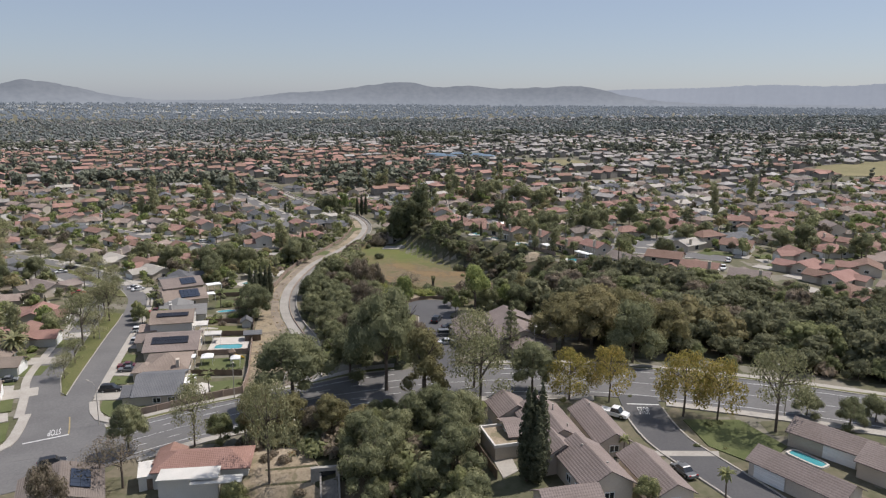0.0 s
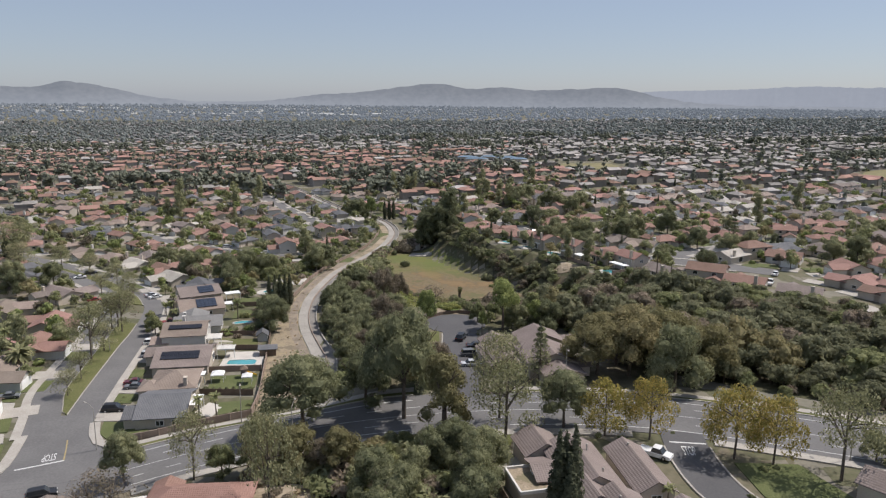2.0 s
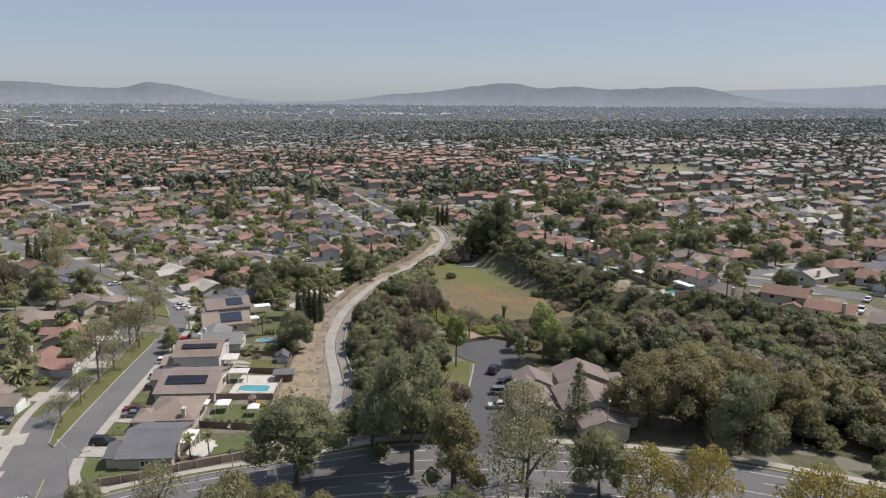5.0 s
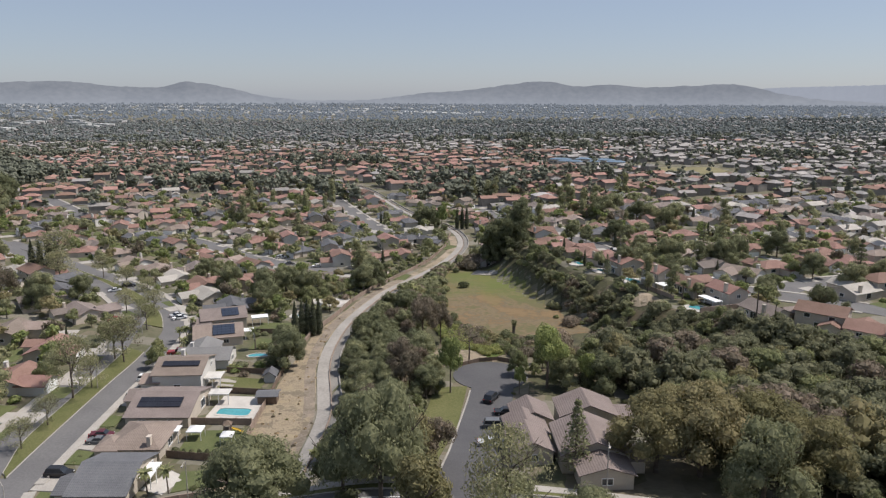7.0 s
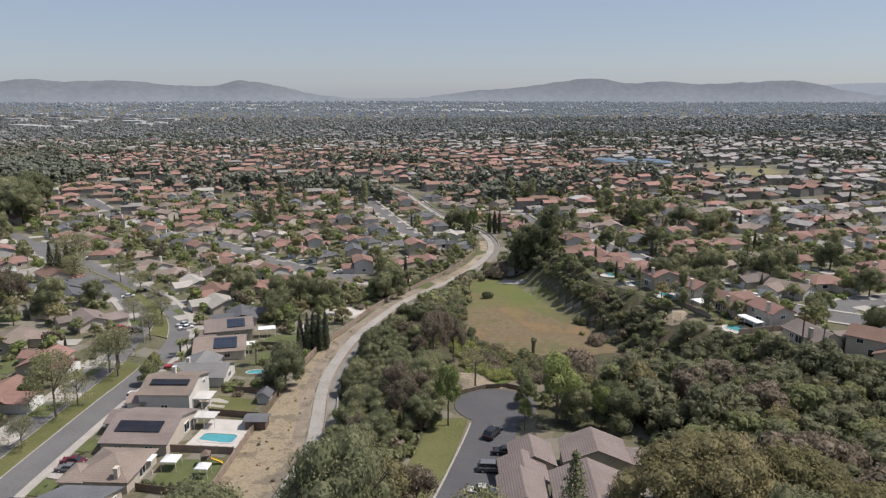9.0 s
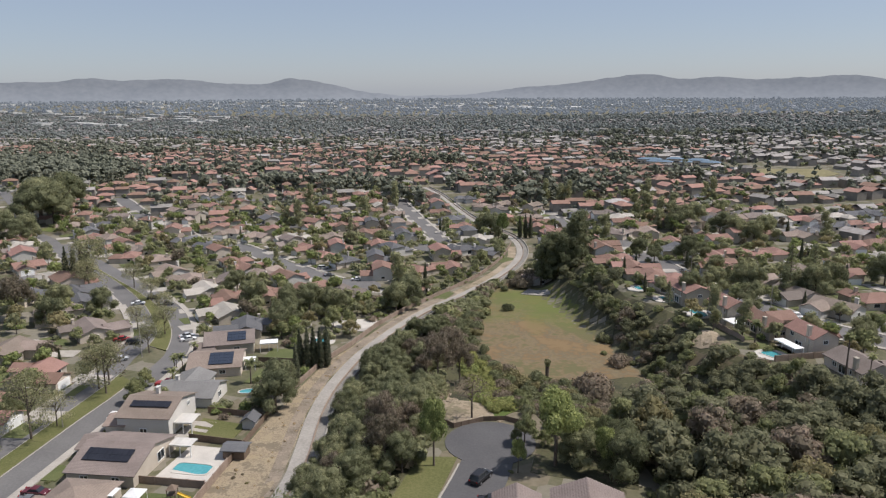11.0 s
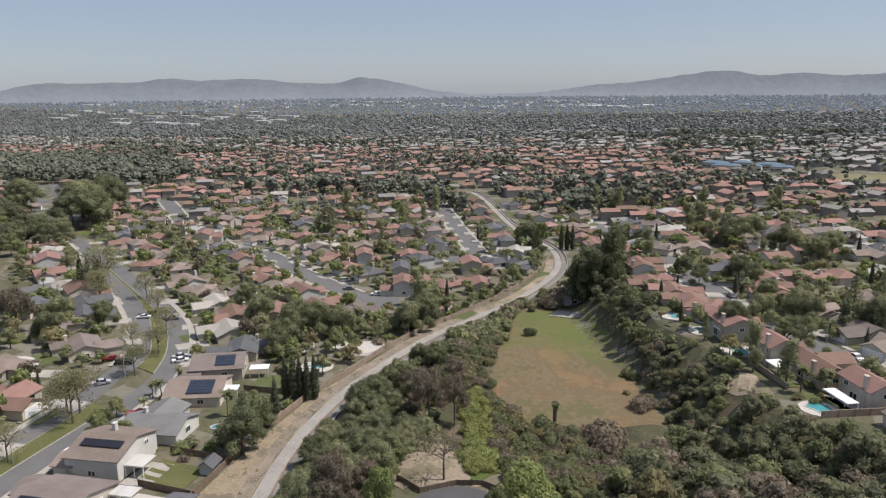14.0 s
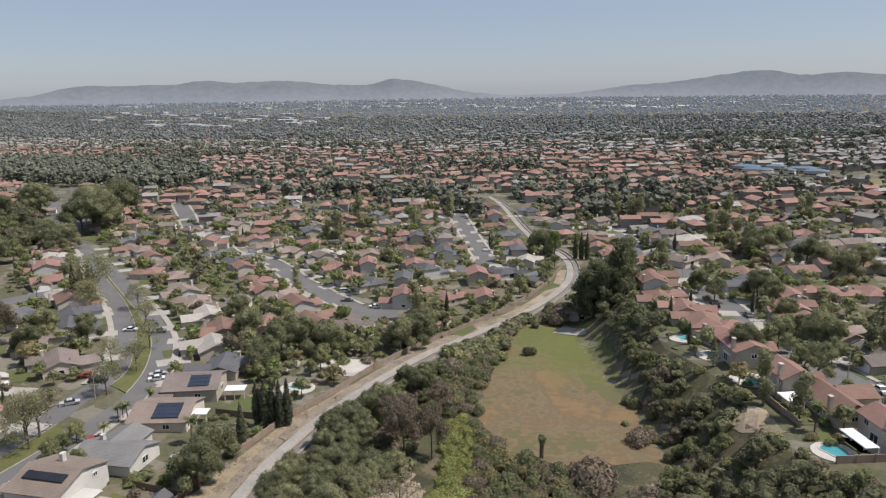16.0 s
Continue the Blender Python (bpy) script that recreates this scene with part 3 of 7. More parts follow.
def limbs(s, height, r, spread, rnd, count=5, start=0.35):
    s.tube((0, 0, -0.6), (0.15 * rnd.uniform(-1, 1), 0.15 * rnd.uniform(-1, 1), height * start), r, r * 0.75)
    s.tube((0, 0, height * start - 0.1), (rnd.uniform(-0.5, 0.5), rnd.uniform(-0.5, 0.5), height * 0.85), r * 0.72, r * 0.2)
    for i in range(count):
        a = 6.28 * i / count + rnd.uniform(-0.4, 0.4)
        z0 = height * rnd.uniform(start, start + 0.25)
        e = Vector((math.cos(a) * spread * rnd.uniform(0.5, 0.85), math.sin(a) * spread * rnd.uniform(0.5, 0.85), height * rnd.uniform(0.6, 0.85)))
        m = Vector((e.x * 0.4, e.y * 0.4, z0 + (e.z - z0) * 0.5))
        s.tube((0, 0, z0), m, r * 0.5, r * 0.35, 5)
        s.tube(m, e, r * 0.35, r * 0.12, 5)
        for k in range(2):
            t = m + (e - m) * rnd.uniform(0.2, 0.7)
            s.tube(t, t + Vector((rnd.uniform(-1, 1), rnd.uniform(-1, 1), rnd.uniform(0.4, 1.2))) * spread * 0.3, r * 0.2, r * 0.06, 4)


def lobes_round(rnd, height, spread, n, low=0.35):
    """Lobes of a broad crown: a middle mass and many uneven bosses round and over it."""
    out = [(0, 0, height * (0.5 + low / 2) + 0.06 * height, spread * 0.55, spread * 0.55, height * (1 - low) * 0.36)]
    many = round(n * 1.9) if n >= 9 else n
    big = 0.78 if n >= 9 else 1.0
    for i in range(many):
        a = 2.4 * i + rnd.uniform(-0.5, 0.5)
        up = rnd.uniform(0.0, 1.0) ** 0.8
        q = spread * (0.82 - 0.55 * up * up) * rnd.uniform(0.75, 1.08)
        r = spread * rnd.uniform(0.26, 0.44) * big
        out.append((math.cos(a) * q, math.sin(a) * q, height * (low + 0.1 + (0.84 - low) * up * 0.95), r, r, r * rnd.uniform(0.6, 0.9)))
    return out


TREES = {}


def tree_kind(key, name, label, trunk, foliage, leaf, category="tree"):
    e = thing(name, 0, -300, -200, 0, label, category)
    part("trunk", trunk, "bark", e)
    part("crown", foliage, leaf, e)
    TREES.setdefault(key, []).append(e)


def make_trees():
    rnd = random.Random(5)
    words = {"leaf_oak": "deep green", "leaf_straw": "straw-coloured", "leaf_dark": "dark green", "leaf_lime": "bright lime green", "leaf_mid": "green", "leaf_light": "fresh green", "leaf_olive": "olive green", "leaf_yellow": "yellowing", "leaf_brown": "brownish half-bare", "leaf_grey": "grey-green"}
    for key, leaf, height, spread, n, count, size, core, low in (
            ("oak", "leaf_dark", 9.5, 6.0, 13, 2500, 0.38, 0.78, 0.1), ("oak", "leaf_dark", 8.5, 5.5, 12, 2200, 0.38, 0.78, 0.1), ("dome", "leaf_dark", 9.5, 6.0, 22, 3600, 0.32, 0.8, 0.3), ("drooping", "leaf_olive", 12.0, 3.6, 16, 2200, 0.34, 0.7, 0.12),
            ("big", "leaf_olive", 12.5, 7.5, 12, 3200, 0.45, 0.74, 0.3), ("green", "leaf_mid", 8.0, 4.6, 11, 1800, 0.36, 0.76, 0.12), ("green", "leaf_mid", 7.0, 4.2, 10, 1500, 0.36, 0.76, 0.12),
            ("olive", "leaf_olive", 8.0, 4.6, 12, 1500, 0.36, 0.76, 0.12), ("light", "leaf_light", 7.5, 3.6, 7, 1300, 0.34, 0.66, 0.25), ("yellow", "leaf_yellow", 8.0, 4.4, 14, 1400, 0.32, 0.0, 0.22),
            ("thin", "leaf_grey", 10.0, 5.0, 15, 1150, 0.3, 0.0, 0.2), ("brown", "leaf_brown", 8.5, 5.2, 9, 1500, 0.36, 0.6, 0.25), ("bare", "leaf_brown", 7.0, 3.8, 7, 260, 0.25, 0.0, 0.3)):
        t, c = Shape(), Shape()
        limbs(t, height, (0.022 if core == 0 else 0.035) * height, spread, rnd, 7 if core == 0 else 5)
        crown(c, lobes_round(rnd, height, spread, n, low), count, size * 0.62, rnd, core * 1.04, fill=2.8)
        tree_kind(key, "tree", words[leaf] + " broad-crowned tree with a forked trunk", t, c, leaf)
    for leaf, count in [(q, c) for c in (250, 110) for q in ("leaf_dark", "leaf_mid", "leaf_olive", "leaf_light", "leaf_mid", "leaf_brown")]:
        t, c = Shape(), Shape()
        height, spread = rnd.uniform(6, 7.5), rnd.uniform(3.2, 4.2)
        limbs(t, height, 0.2, spread, rnd, 3)
        crown(c, lobes_round(rnd, height, spread, 6, 0.25), count, 0.68 if count > 200 else 0.92, rnd, 0.78)
        tree_kind(("mid_" if count > 200 else "low_") + leaf[5:], "tree", words[leaf] + " garden tree with a rounded crown", t, c, leaf)
    for leaf in ("leaf_dark", "leaf_mid", "leaf_olive", "leaf_brown", "leaf_light", "leaf_lime"):
        t, c = Shape(), Shape()
        limbs(t, 1.6, 0.1, 1.4, rnd, 4, 0.1)
        crown(c, [(0, 0, 0.8, 1.5, 1.5, 1.0)] + [(rnd.uniform(-1.2, 1.2), rnd.uniform(-1.2, 1.2), rnd.uniform(0.5, 1.3), 0.9, 0.9, 0.7) for _ in range(5)], 420, 0.26, rnd, 0.75, -0.3, fill=1.7)
        tree_kind("shrub_" + leaf[5:], "shrub", words[leaf] + " rounded shrub of dense scrub", t, c, leaf, "shrub")
    for key, leaf, height, spread, count in (("wood_dark", "leaf_oak", 7.5, 4.6, 520), ("wood_dark", "leaf_oak", 6.5, 4.2, 460), ("wood_mid", "leaf_mid", 6.8, 4.0, 460), ("wood_brown", "leaf_brown", 6.5, 4.2, 460), ("wood_olive", "leaf_olive", 7.5, 4.6, 500)):
        t, c = Shape(), Shape()
        t.tube((0, 0, -0.5), (0, 0, height * 0.6), 0.2, 0.1, 5)
        state = rnd.getstate()
        crown(c, lobes_round(rnd, height, spread, 7, 0.12), count, 0.5, rnd, 0.82, fill=1.1)
        tree_kind(key, "tree", words[leaf] + " tree of the wooded slope", t, c, leaf)
        rnd.setstate(state)
        t, c = Shape(), Shape()
        limbs(t, height, 0.2, spread, rnd, 4, 0.25)
        crown(c, lobes_round(rnd, height, spread, 11, 0.08), count, 0.35, rnd, 0.82, fill=2.0)
        tree_kind(key.replace("wood", "slope"), "tree", words[leaf] + " tree of the wooded slope", t, c, leaf)
    for _ in range(3):
        t, c = Shape(), Shape()
        t.tube((0, 0, -0.5), (0, 0, 11), 0.35, 0.12, 6)
        crown(c, [(rnd.uniform(-1.6, 1.6), rnd.uniform(-1.6, 1.6), z, rnd.uniform(1.5, 2.4), rnd.uniform(1.5, 2.4), rnd.uniform(1.4, 2.2)) for z in (3.5, 5, 6.5, 8, 9.2, 10.5, 11.8, 13, 14, 15.2)], 1000, 0.5, rnd, 0.75)
        tree_kind("tall_dark", "tree", "tall narrow dark green tree with ragged foliage", t, c, "leaf_dark")
    for leaf in ("leaf_dark", "leaf_mid", "leaf_olive", "leaf_brown", "leaf_light", "leaf_straw"):
        t, c = Shape(), Shape()
        t.tube((0, 0, -0.4), (0, 0, 0.8), 0.08, 0.04, 4)
        crown(c, [(0, 0, 0.8, 1.4, 1.4, 0.95), (0.9, 0.4, 0.7, 0.8, 0.8, 0.6), (-0.7, -0.6, 0.7, 0.9, 0.9, 0.7)], 95, 0.5, rnd, 0.75, -0.2)
        tree_kind("bush_" + leaf[5:], "shrub", words[leaf] + " rounded shrub of dense scrub", t, c, leaf, "shrub")
    # slender cypress
    t, c = Shape(), Shape()
    t.tube((0, 0, -0.5), (0, 0, 7), 0.16, 0.05)
    crown(c, [(0, 0, 1.0 + i * 0.95, w, w, 0.9) for i, w in enumerate((0.7, 0.85, 0.9, 0.88, 0.8, 0.7, 0.55, 0.36, 0.2))], 1300, 0.24, rnd, 0.85)
    tree_kind("cypress", "cypress_tree", "tall narrow dark green cypress", t, c, "leaf_cypress")
    # conifer with tiers
    t, c = Shape(), Shape()
    t.tube((0, 0, -0.5), (0, 0, 11.5), 0.24, 0.04)
    for i in range(9):
        z, r = 2.2 + i * 1.05, 2.5 * (1 - i / 9.5)
        for k in range(6):
            a = 6.28 * k / 6 + i
            t.tube((0, 0, z), (math.cos(a) * r, math.sin(a) * r, z + 0.15), 0.06, 0.02, 4)
            c_l = [(math.cos(a) * r * 0.6, math.sin(a) * r * 0.6, z + 0.1, r * 0.5, r * 0.5, 0.35)]
            crown(c, c_l, 24, 0.28, rnd, 0.0)
    tree_kind("conifer", "conifer_tree", "dark conifer with tiers of short branches", t, c, "leaf_dark")
    # palms: feather and fan
    for key, height, fronds, length, leaf in (("palm", 7.5, 26, 2.6, "leaf_mid"), ("datepalm", 5.0, 44, 3.4, "leaf_grey"), ("tallpalm", 11, 22, 1.7, "leaf_mid")):
        t, c = Shape(), Shape()
        for i in range(6):
            t.tube((0.05 * i, 0, -0.4 + i * height / 6), (0.05 * (i + 1), 0, -0.4 + (i + 1) * height / 6 + 0.1), 0.26 - 0.02 * i, 0.24 - 0.02 * i)
        for i in range(fronds):
            a, up = 6.283 * i / fronds * 2.4, rnd.uniform(-0.55, 0.95)
            prev = Vector((0.3, 0, height - 0.3))
            dirn = Vector((math.cos(a) * math.cos(up), math.sin(a) * math.cos(up), math.sin(up)))
            side = Vector((-math.sin(a), math.cos(a), 0))
            for k in range(4):
                nxt = prev + dirn * length / 4
                wd = (0.42, 0.5, 0.42, 0.25, 0.03)
                c.add([prev - side * wd[k] + Vector((0, 0, -0.12)), prev, nxt, nxt - side * wd[k + 1] + Vector((0, 0, -0.12)), prev + side * wd[k] + Vector((0, 0, -0.12)), nxt + side * wd[k + 1] + Vector((0, 0, -0.12))], [(0, 1, 2, 3), (1, 4, 5, 2)])
                prev = nxt
                dirn = (dirn + Vector((0, 0, -0.32))).normalized()
        tree_kind(key, "palm_tree", "palm with a slim trunk and arching fronds", t, c, leaf, "palm")


make_trees()
RND = random.Random(11)
USED = {}


def tree(key, x, y, scale=1.0, lift=0.0, tall=1.0):
    """Plants a tree of a kind; the first of each mesh is the original, the rest are copies."""
    src = RND.choice(TREES[key])
    m = pose(x, y, H(x, y) - 0.1 + lift, 0, 0, RND.uniform(0, 360)) @ Matrix.Diagonal((scale, scale, scale * tall, 1))
    if src.name not in USED:
        USED[src.name] = 1
        src.matrix_basis = m
        return src
    return copy_thing(src, m)


BULK = {}
ARRAYS = {}


def tree_bulk(key, x, y, scale, rnd, bucket):
    """Adds a tree to one of the joined masses of far trees."""
    src = rnd.choice(TREES[key])
    m = pose(x, y, H(x, y) - 0.1, 0, 0, rnd.uniform(0, 360)) @ Matrix.Diagonal((scale, scale, scale * rnd.uniform(0.85, 1.2), 1))
    for ob in src.children:
        if ob.name not in ARRAYS:
            me = ob.data
            co = np.empty(len(me.vertices) * 3)
            me.vertices.foreach_get("co", co)
            ARRAYS[ob.name] = (co.reshape(-1, 3), [tuple(p.vertices) for p in me.polygons], me.materials[0])
        co, faces, material = ARRAYS[ob.name]
        if ob.name.startswith("trunk") and scale < 0.9 and y > 300:
            continue
        b = BULK.setdefault((bucket, material.name), [[], [], material])
        base = sum(len(q) for q in b[0])
        r = np.array(m.to_3x3())
        b[0].append(co @ r.T + np.array(m.translation))
        b[1] += [tuple(i + base for i in f) for f in faces]


def build_bulk():
    words = {"leaf_oak": "deep green", "leaf_cypress": "dark green", "leaf_straw": "straw-coloured", "leaf_lime": "lime green", "leaf_dark": "dark green", "leaf_mid": "green", "leaf_light": "light green", "leaf_olive": "olive green", "leaf_brown": "brownish", "leaf_grey": "grey-green", "leaf_yellow": "yellow", "bark": "trunks of"}
    for (bucket, mname), (co, faces, material) in BULK.items():
        me = bpy.data.meshes.new(bucket)
        me.from_pydata(np.concatenate(co).tolist(), [], faces)
        me.materials.append(material)
        tagged(new(bucket, me), words.get(mname, "green") + " " + bucket.replace("_", " ") + " seen as one mass", "trees", kind="stuff")


PLANTED = []


def scatter(poly, count, kinds, lo, hi, gap, rnd, avoid=(), bucket=""):
    """Plants kinds (key, weight) at random within an outline, no two nearer than gap; joined into a mass if a bucket is named."""
    x0, x1 = min(p[0] for p in poly), max(p[0] for p in poly)
    y0, y1 = min(p[1] for p in poly), max(p[1] for p in poly)
    made = tries = 0
    keys, ws = [k for k, _ in kinds], [w for _, w in kinds]
    while made < count and tries < count * 60:
        tries += 1
        x, y = rnd.uniform(x0, x1), rnd.uniform(y0, y1)
        if not inside(x, y, poly) or any(inside(x, y, a) for a in avoid):
            continue
        if any((x - a) ** 2 + (y - b) ** 2 < gap * gap for a, b in PLANTED):
            continue
        PLANTED.append((x, y))
        key, sc = rnd.choices(keys, ws)[0], rnd.uniform(lo, hi)
        if bucket:
            tree_bulk(key, x, y, sc, rnd, bucket)
        else:
            tree(key, x, y, sc)
        made += 1


# ---- streets of the tract ----
STREET_A = [(-93, 328), (-112, 338), (-129, 347), (-144.5, 355.5), (-161, 366.5), (-176.5, 375.5), (-190, 379), (-205, 380.5), (-222, 392), (-240, 409)]
STREET_B = [(-87, 409), (-91, 425), (-104, 445), (-122, 473), (-142, 504.5), (-161.5, 535), (-179, 555), (-196, 566)]
STREET_C = [(108, 266), (97, 272), (84, 278.5), (74, 282), (64, 287.5), (55, 296), (45, 310), (34, 324), (22, 348), (8, 380), (-8, 415), (-30, 465), (-50, 505)]
STREET_D = [(75, 284), (83, 294), (95, 303), (112, 312), (135, 322)]
STREET_E = [(-210, 311), (-211, 300), (-216, 287), (-216, 270), (-210, 252)]
STREET_F = [(-240, 409), (-262, 414), (-276, 424), (-308, 451), (-345, 481)]
GATE_OUT = [(-296, 365), (-322, 378), (-347, 392), (-378, 412), (-410, 433), (-460, 468), (-520, 505)]
GATE_IN = [(-322, 384), (-345, 404), (-372, 424), (-396, 441), (-462, 488), (-515, 525)]
for nm, pts in (("road_a", STREET_A), ("road_b", STREET_B), ("road_c", STREET_C), ("road_d", STREET_D), ("road_e", STREET_E), ("road_f", STREET_F), ("road_gate_out", GATE_OUT), ("road_gate_in", GATE_IN)):
    road(nm, pts, {"road_gate_out": 3.4, "road_gate_in": 3.4, "road_c": 5.2}.get(nm, 4.6), lift={"road_d": 0.108, "road_e": 0.13, "road_f": 0.108, "road_gate_out": 0.122}.get(nm, 0.10))
for nm, cx, cy, r in (("road_a_bulb", -94, 328, 11.5), ("road_b_bulb", -87.5, 409, 11)):
    patch(nm, [(cx + r * math.cos(a), cy + r * math.sin(a)) for a in np.linspace(0, 2 * math.pi, 25)[:-1]], 0.115, "asphalt", "round end of an asphalt cul-de-sac", "road")

FIELD = [(-37, 310), (-30, 285), (-22, 262), (-8, 250), (3, 246), (8, 258), (20, 264), (11, 285), (3, 299), (-6, 322), (-20, 346), (-38, 352), (-40, 330)]
WOOD_B = [(14, 212), (22, 202), (40, 165), (60, 150), (100, 132), (150, 130), (150, 205), (110, 215), (92, 226), (66, 241), (52, 251), (45, 258), (38, 265), (31, 273), (33, 280), (27, 288), (20, 297), (11, 308), (-3, 338), (-14, 349), (-18, 347), (-5, 324), (5, 301), (23, 266), (22, 242)]
WOOD_A = [(-27, 156), (-14, 158), (-14, 190), (-19, 212), (-25, 235), (-34, 258), (-38, 288), (-47.5, 286), (-48.5, 262), (-46, 236), (-40, 211), (-33.5, 193), (-30, 176)]
RAVINE = [(-28, 68), (6, 68), (2, 100), (-1, 120), (-14, 126), (-27, 120)]
GROVE = [(-25, 352), (-13, 344), (-9, 352), (-12, 366), (-25, 370)]
SCHOOL = [(-20, 725), (70, 715), (75, 665), (140, 665), (140, 745), (60, 790), (-20, 790)]
DRY_HILL = [(290, 570), (420, 560), (460, 680), (320, 640)]
PARK_WOOD = [(-258, 296), (-280, 338), (-340, 378), (-420, 425), (-500, 380), (-440, 300), (-330, 262)]
BELT = [(-400, 520), (-615, 515), (-900, 690), (-724, 690), (-560, 690), (-430, 600)]
CHANNEL_LINE = resample([(a, b) for a, b in CHANNEL], 6)
BRUSH = {"cottage": [(5.5, 191), (23, 191), (22, 203), (15, 213), (5, 211), (4.5, 204)], "ravine": [(-30, 68), (8, 68), (5, 100), (3, 121), (8, 126), (-12, 128.5), (-29, 126)], "field_edge": [(-47, 258), (-30, 240), (-20, 226), (22, 240), (24, 266), (6, 302), (-4, 326), (-16, 350), (-30, 362), (-43, 362), (-45, 330), (-51, 300)], "gully": WOOD_A, "slope": WOOD_B,
         "scrub": [(-14, 214), (14, 213), (21, 242), (8, 247), (3, 245), (-8, 249), (-23, 261), (-36, 262), (-27, 240), (-20, 226)]}
for nm, pts in BRUSH.items():
    patch("brush_" + nm, pts, {"field_edge": 0.03, "gully": 0.034, "slope": 0.038, "scrub": 0.042}.get(nm, 0.046), "brush_floor", "brush floor of dry litter and low growth", "ground")
patch("field", ragged(FIELD, 3, 1.0), 0.06, "meadow", "dry meadow of tan and green grass", "field")

HOMES = []
LAWN, DRIVE = Shape(), Shape()


def quad_on_land(s, x, y, turn, w, d, lift):
    c, q = math.cos(radians(turn)), math.sin(radians(turn))
    vs = []
    for a, b in ((-1, -1), (1, -1), (1, 1), (-1, 1)):
        px, py = x + a * w / 2 * c - b * d / 2 * q, y + a * w / 2 * q + b * d / 2 * c
        vs.append((px, py, H(px, py) + lift))
    low = [(a, b, c2 - 0.4) for a, b, c2 in vs]
    s.add(vs + low, [(0, 1, 2, 3), (0, 4, 5, 1), (1, 5, 6, 2), (2, 6, 7, 3), (3, 7, 4, 0)])


def free(x, y, gap):
    if any((x - a) ** 2 + (y - b) ** 2 < gap * gap for a, b in HOMES):
        return False
    if any((x - p.x) ** 2 + (y - p.y) ** 2 < 144 for p in CHANNEL_LINE):
        return False
    return not any(inside(x, y, q) for q in (FIELD, WOOD_A, WOOD_B, RAVINE, GROVE, SCHOOL, DRY_HILL, PARK_WOOD, BELT))


ROADS_NEAR = []
for pts in (MAIN, WEST, EAST, STREET_A, STREET_B, STREET_C, STREET_D, STREET_E, STREET_F, GATE_OUT, GATE_IN, CULDESAC):
    ROADS_NEAR += resample([(a, b) for a, b in pts], 7)


def clear_of_roads(x, y, d):
    return all((x - p.x) ** 2 + (y - p.y) ** 2 > d * d for p in ROADS_NEAR)


def roof_pick(x, y, rnd):
    red = 0.62 if (x < -20 and 330 < y < 900) else (0.55 if x >= -20 and y < 430 else 0.2)
    if x < -60 and y < 300:
        red = 0.3
    return rnd.choices(["roof_red", "roof_tan", "roof_brown", "roof_grey", "roof_light"], [red * 2.2, 0.5, 0.35, 0.35, 0.2])[0]


def home_row(pts, side, setback, spacing, rnd, first=0.0, group="tract houses along the street"):
    """Houses along one side of a street, each with a drive and mostly a lawn."""
    line = resample([(a, b) for a, b in pts], 1.0)
    k = first
    while k < len(line) - 2:
        i = int(k)
        p = line[i]
        d = (line[min(i + 4, len(line) - 1)] - line[max(i - 4, 0)]).normalized()
        n = Vector((d.y, -d.x)) * side
        c = p + n * (setback + rnd.uniform(-1.5, 1.5))
        if free(c.x, c.y, 11.4 if c.y > 325 else 12.5) and clear_of_roads(c.x, c.y, 10.5):
            turn = math.degrees(math.atan2(-n.x, n.y)) + rnd.uniform(-4, 4)
            HOMES.append((c.x, c.y))
            plain_house(c.x, c.y, turn, rnd, roof_pick(c.x, c.y, rnd), rnd.random() < 0.2, group)
            f = p + n * (setback * 0.45)
            sd = rnd.choice((-1, 1)) * 4.5
            quad_on_land(DRIVE, f.x + d.x * sd, f.y + d.y * sd, turn, 5.5, setback * 0.62, 0.17)
            if rnd.random() < 0.65:
                quad_on_land(LAWN, f.x - d.x * sd, f.y - d.y * sd, turn, 8, setback * 0.4, 0.14)
            b = c + n * 10
            if rnd.random() < 0.45 and free(b.x, b.y, 7):
                quad_on_land(LAWN, b.x, b.y, turn, rnd.uniform(7, 12), 6, 0.12)
        k += spacing


# ---- houses beside the divided street ----
def gable_y(w, d, h=2.7, rise=2.0):
    return (0, 0, w, d, h, rise, "gable", "y")


HOMES += [(-63, 150), (-67, 166), (-71, 182), (-77, 200), (-79, 213), (-86, 233), (-92, 248)]
house(-62.0, 150.4, -78, [gable_y(14, 9.4, 2.8, 2.1), (3.0, -5.2, 6.4, 3.6, 2.6, 1.1, "gable", "y")], "roof_grey", "stucco", "corner house with a broad dark grey shingle roof", garage=(-3.5, -4.75, 0), windows=[(3, -7.0, 0.9, 0, 1.8, 1.2), (-4, 4.7, 0.6, 180, 2.4, 1.9), (7, 0, 0.9, 90, 1.6, 1.2), (7, 3, 0.9, 90, 1.6, 1.2)])
house(-66.6, 166.2, -78, [(0, 0, 11.5, 9.8, 2.7, 2.1, "hip", "y"), (3, -4.9, 6, 4.0, 2.6, 1.1, "hip", "y")], "roof_tan", "stucco", "house with a tan hipped tile roof", chimney=(5, 3, 4.6), garage=(3, -6.95, 0), windows=[(-3, -4.9, 0.9, 0, 1.8, 1.2), (0, 4.9, 0.5, 180, 2.4, 1.9)])
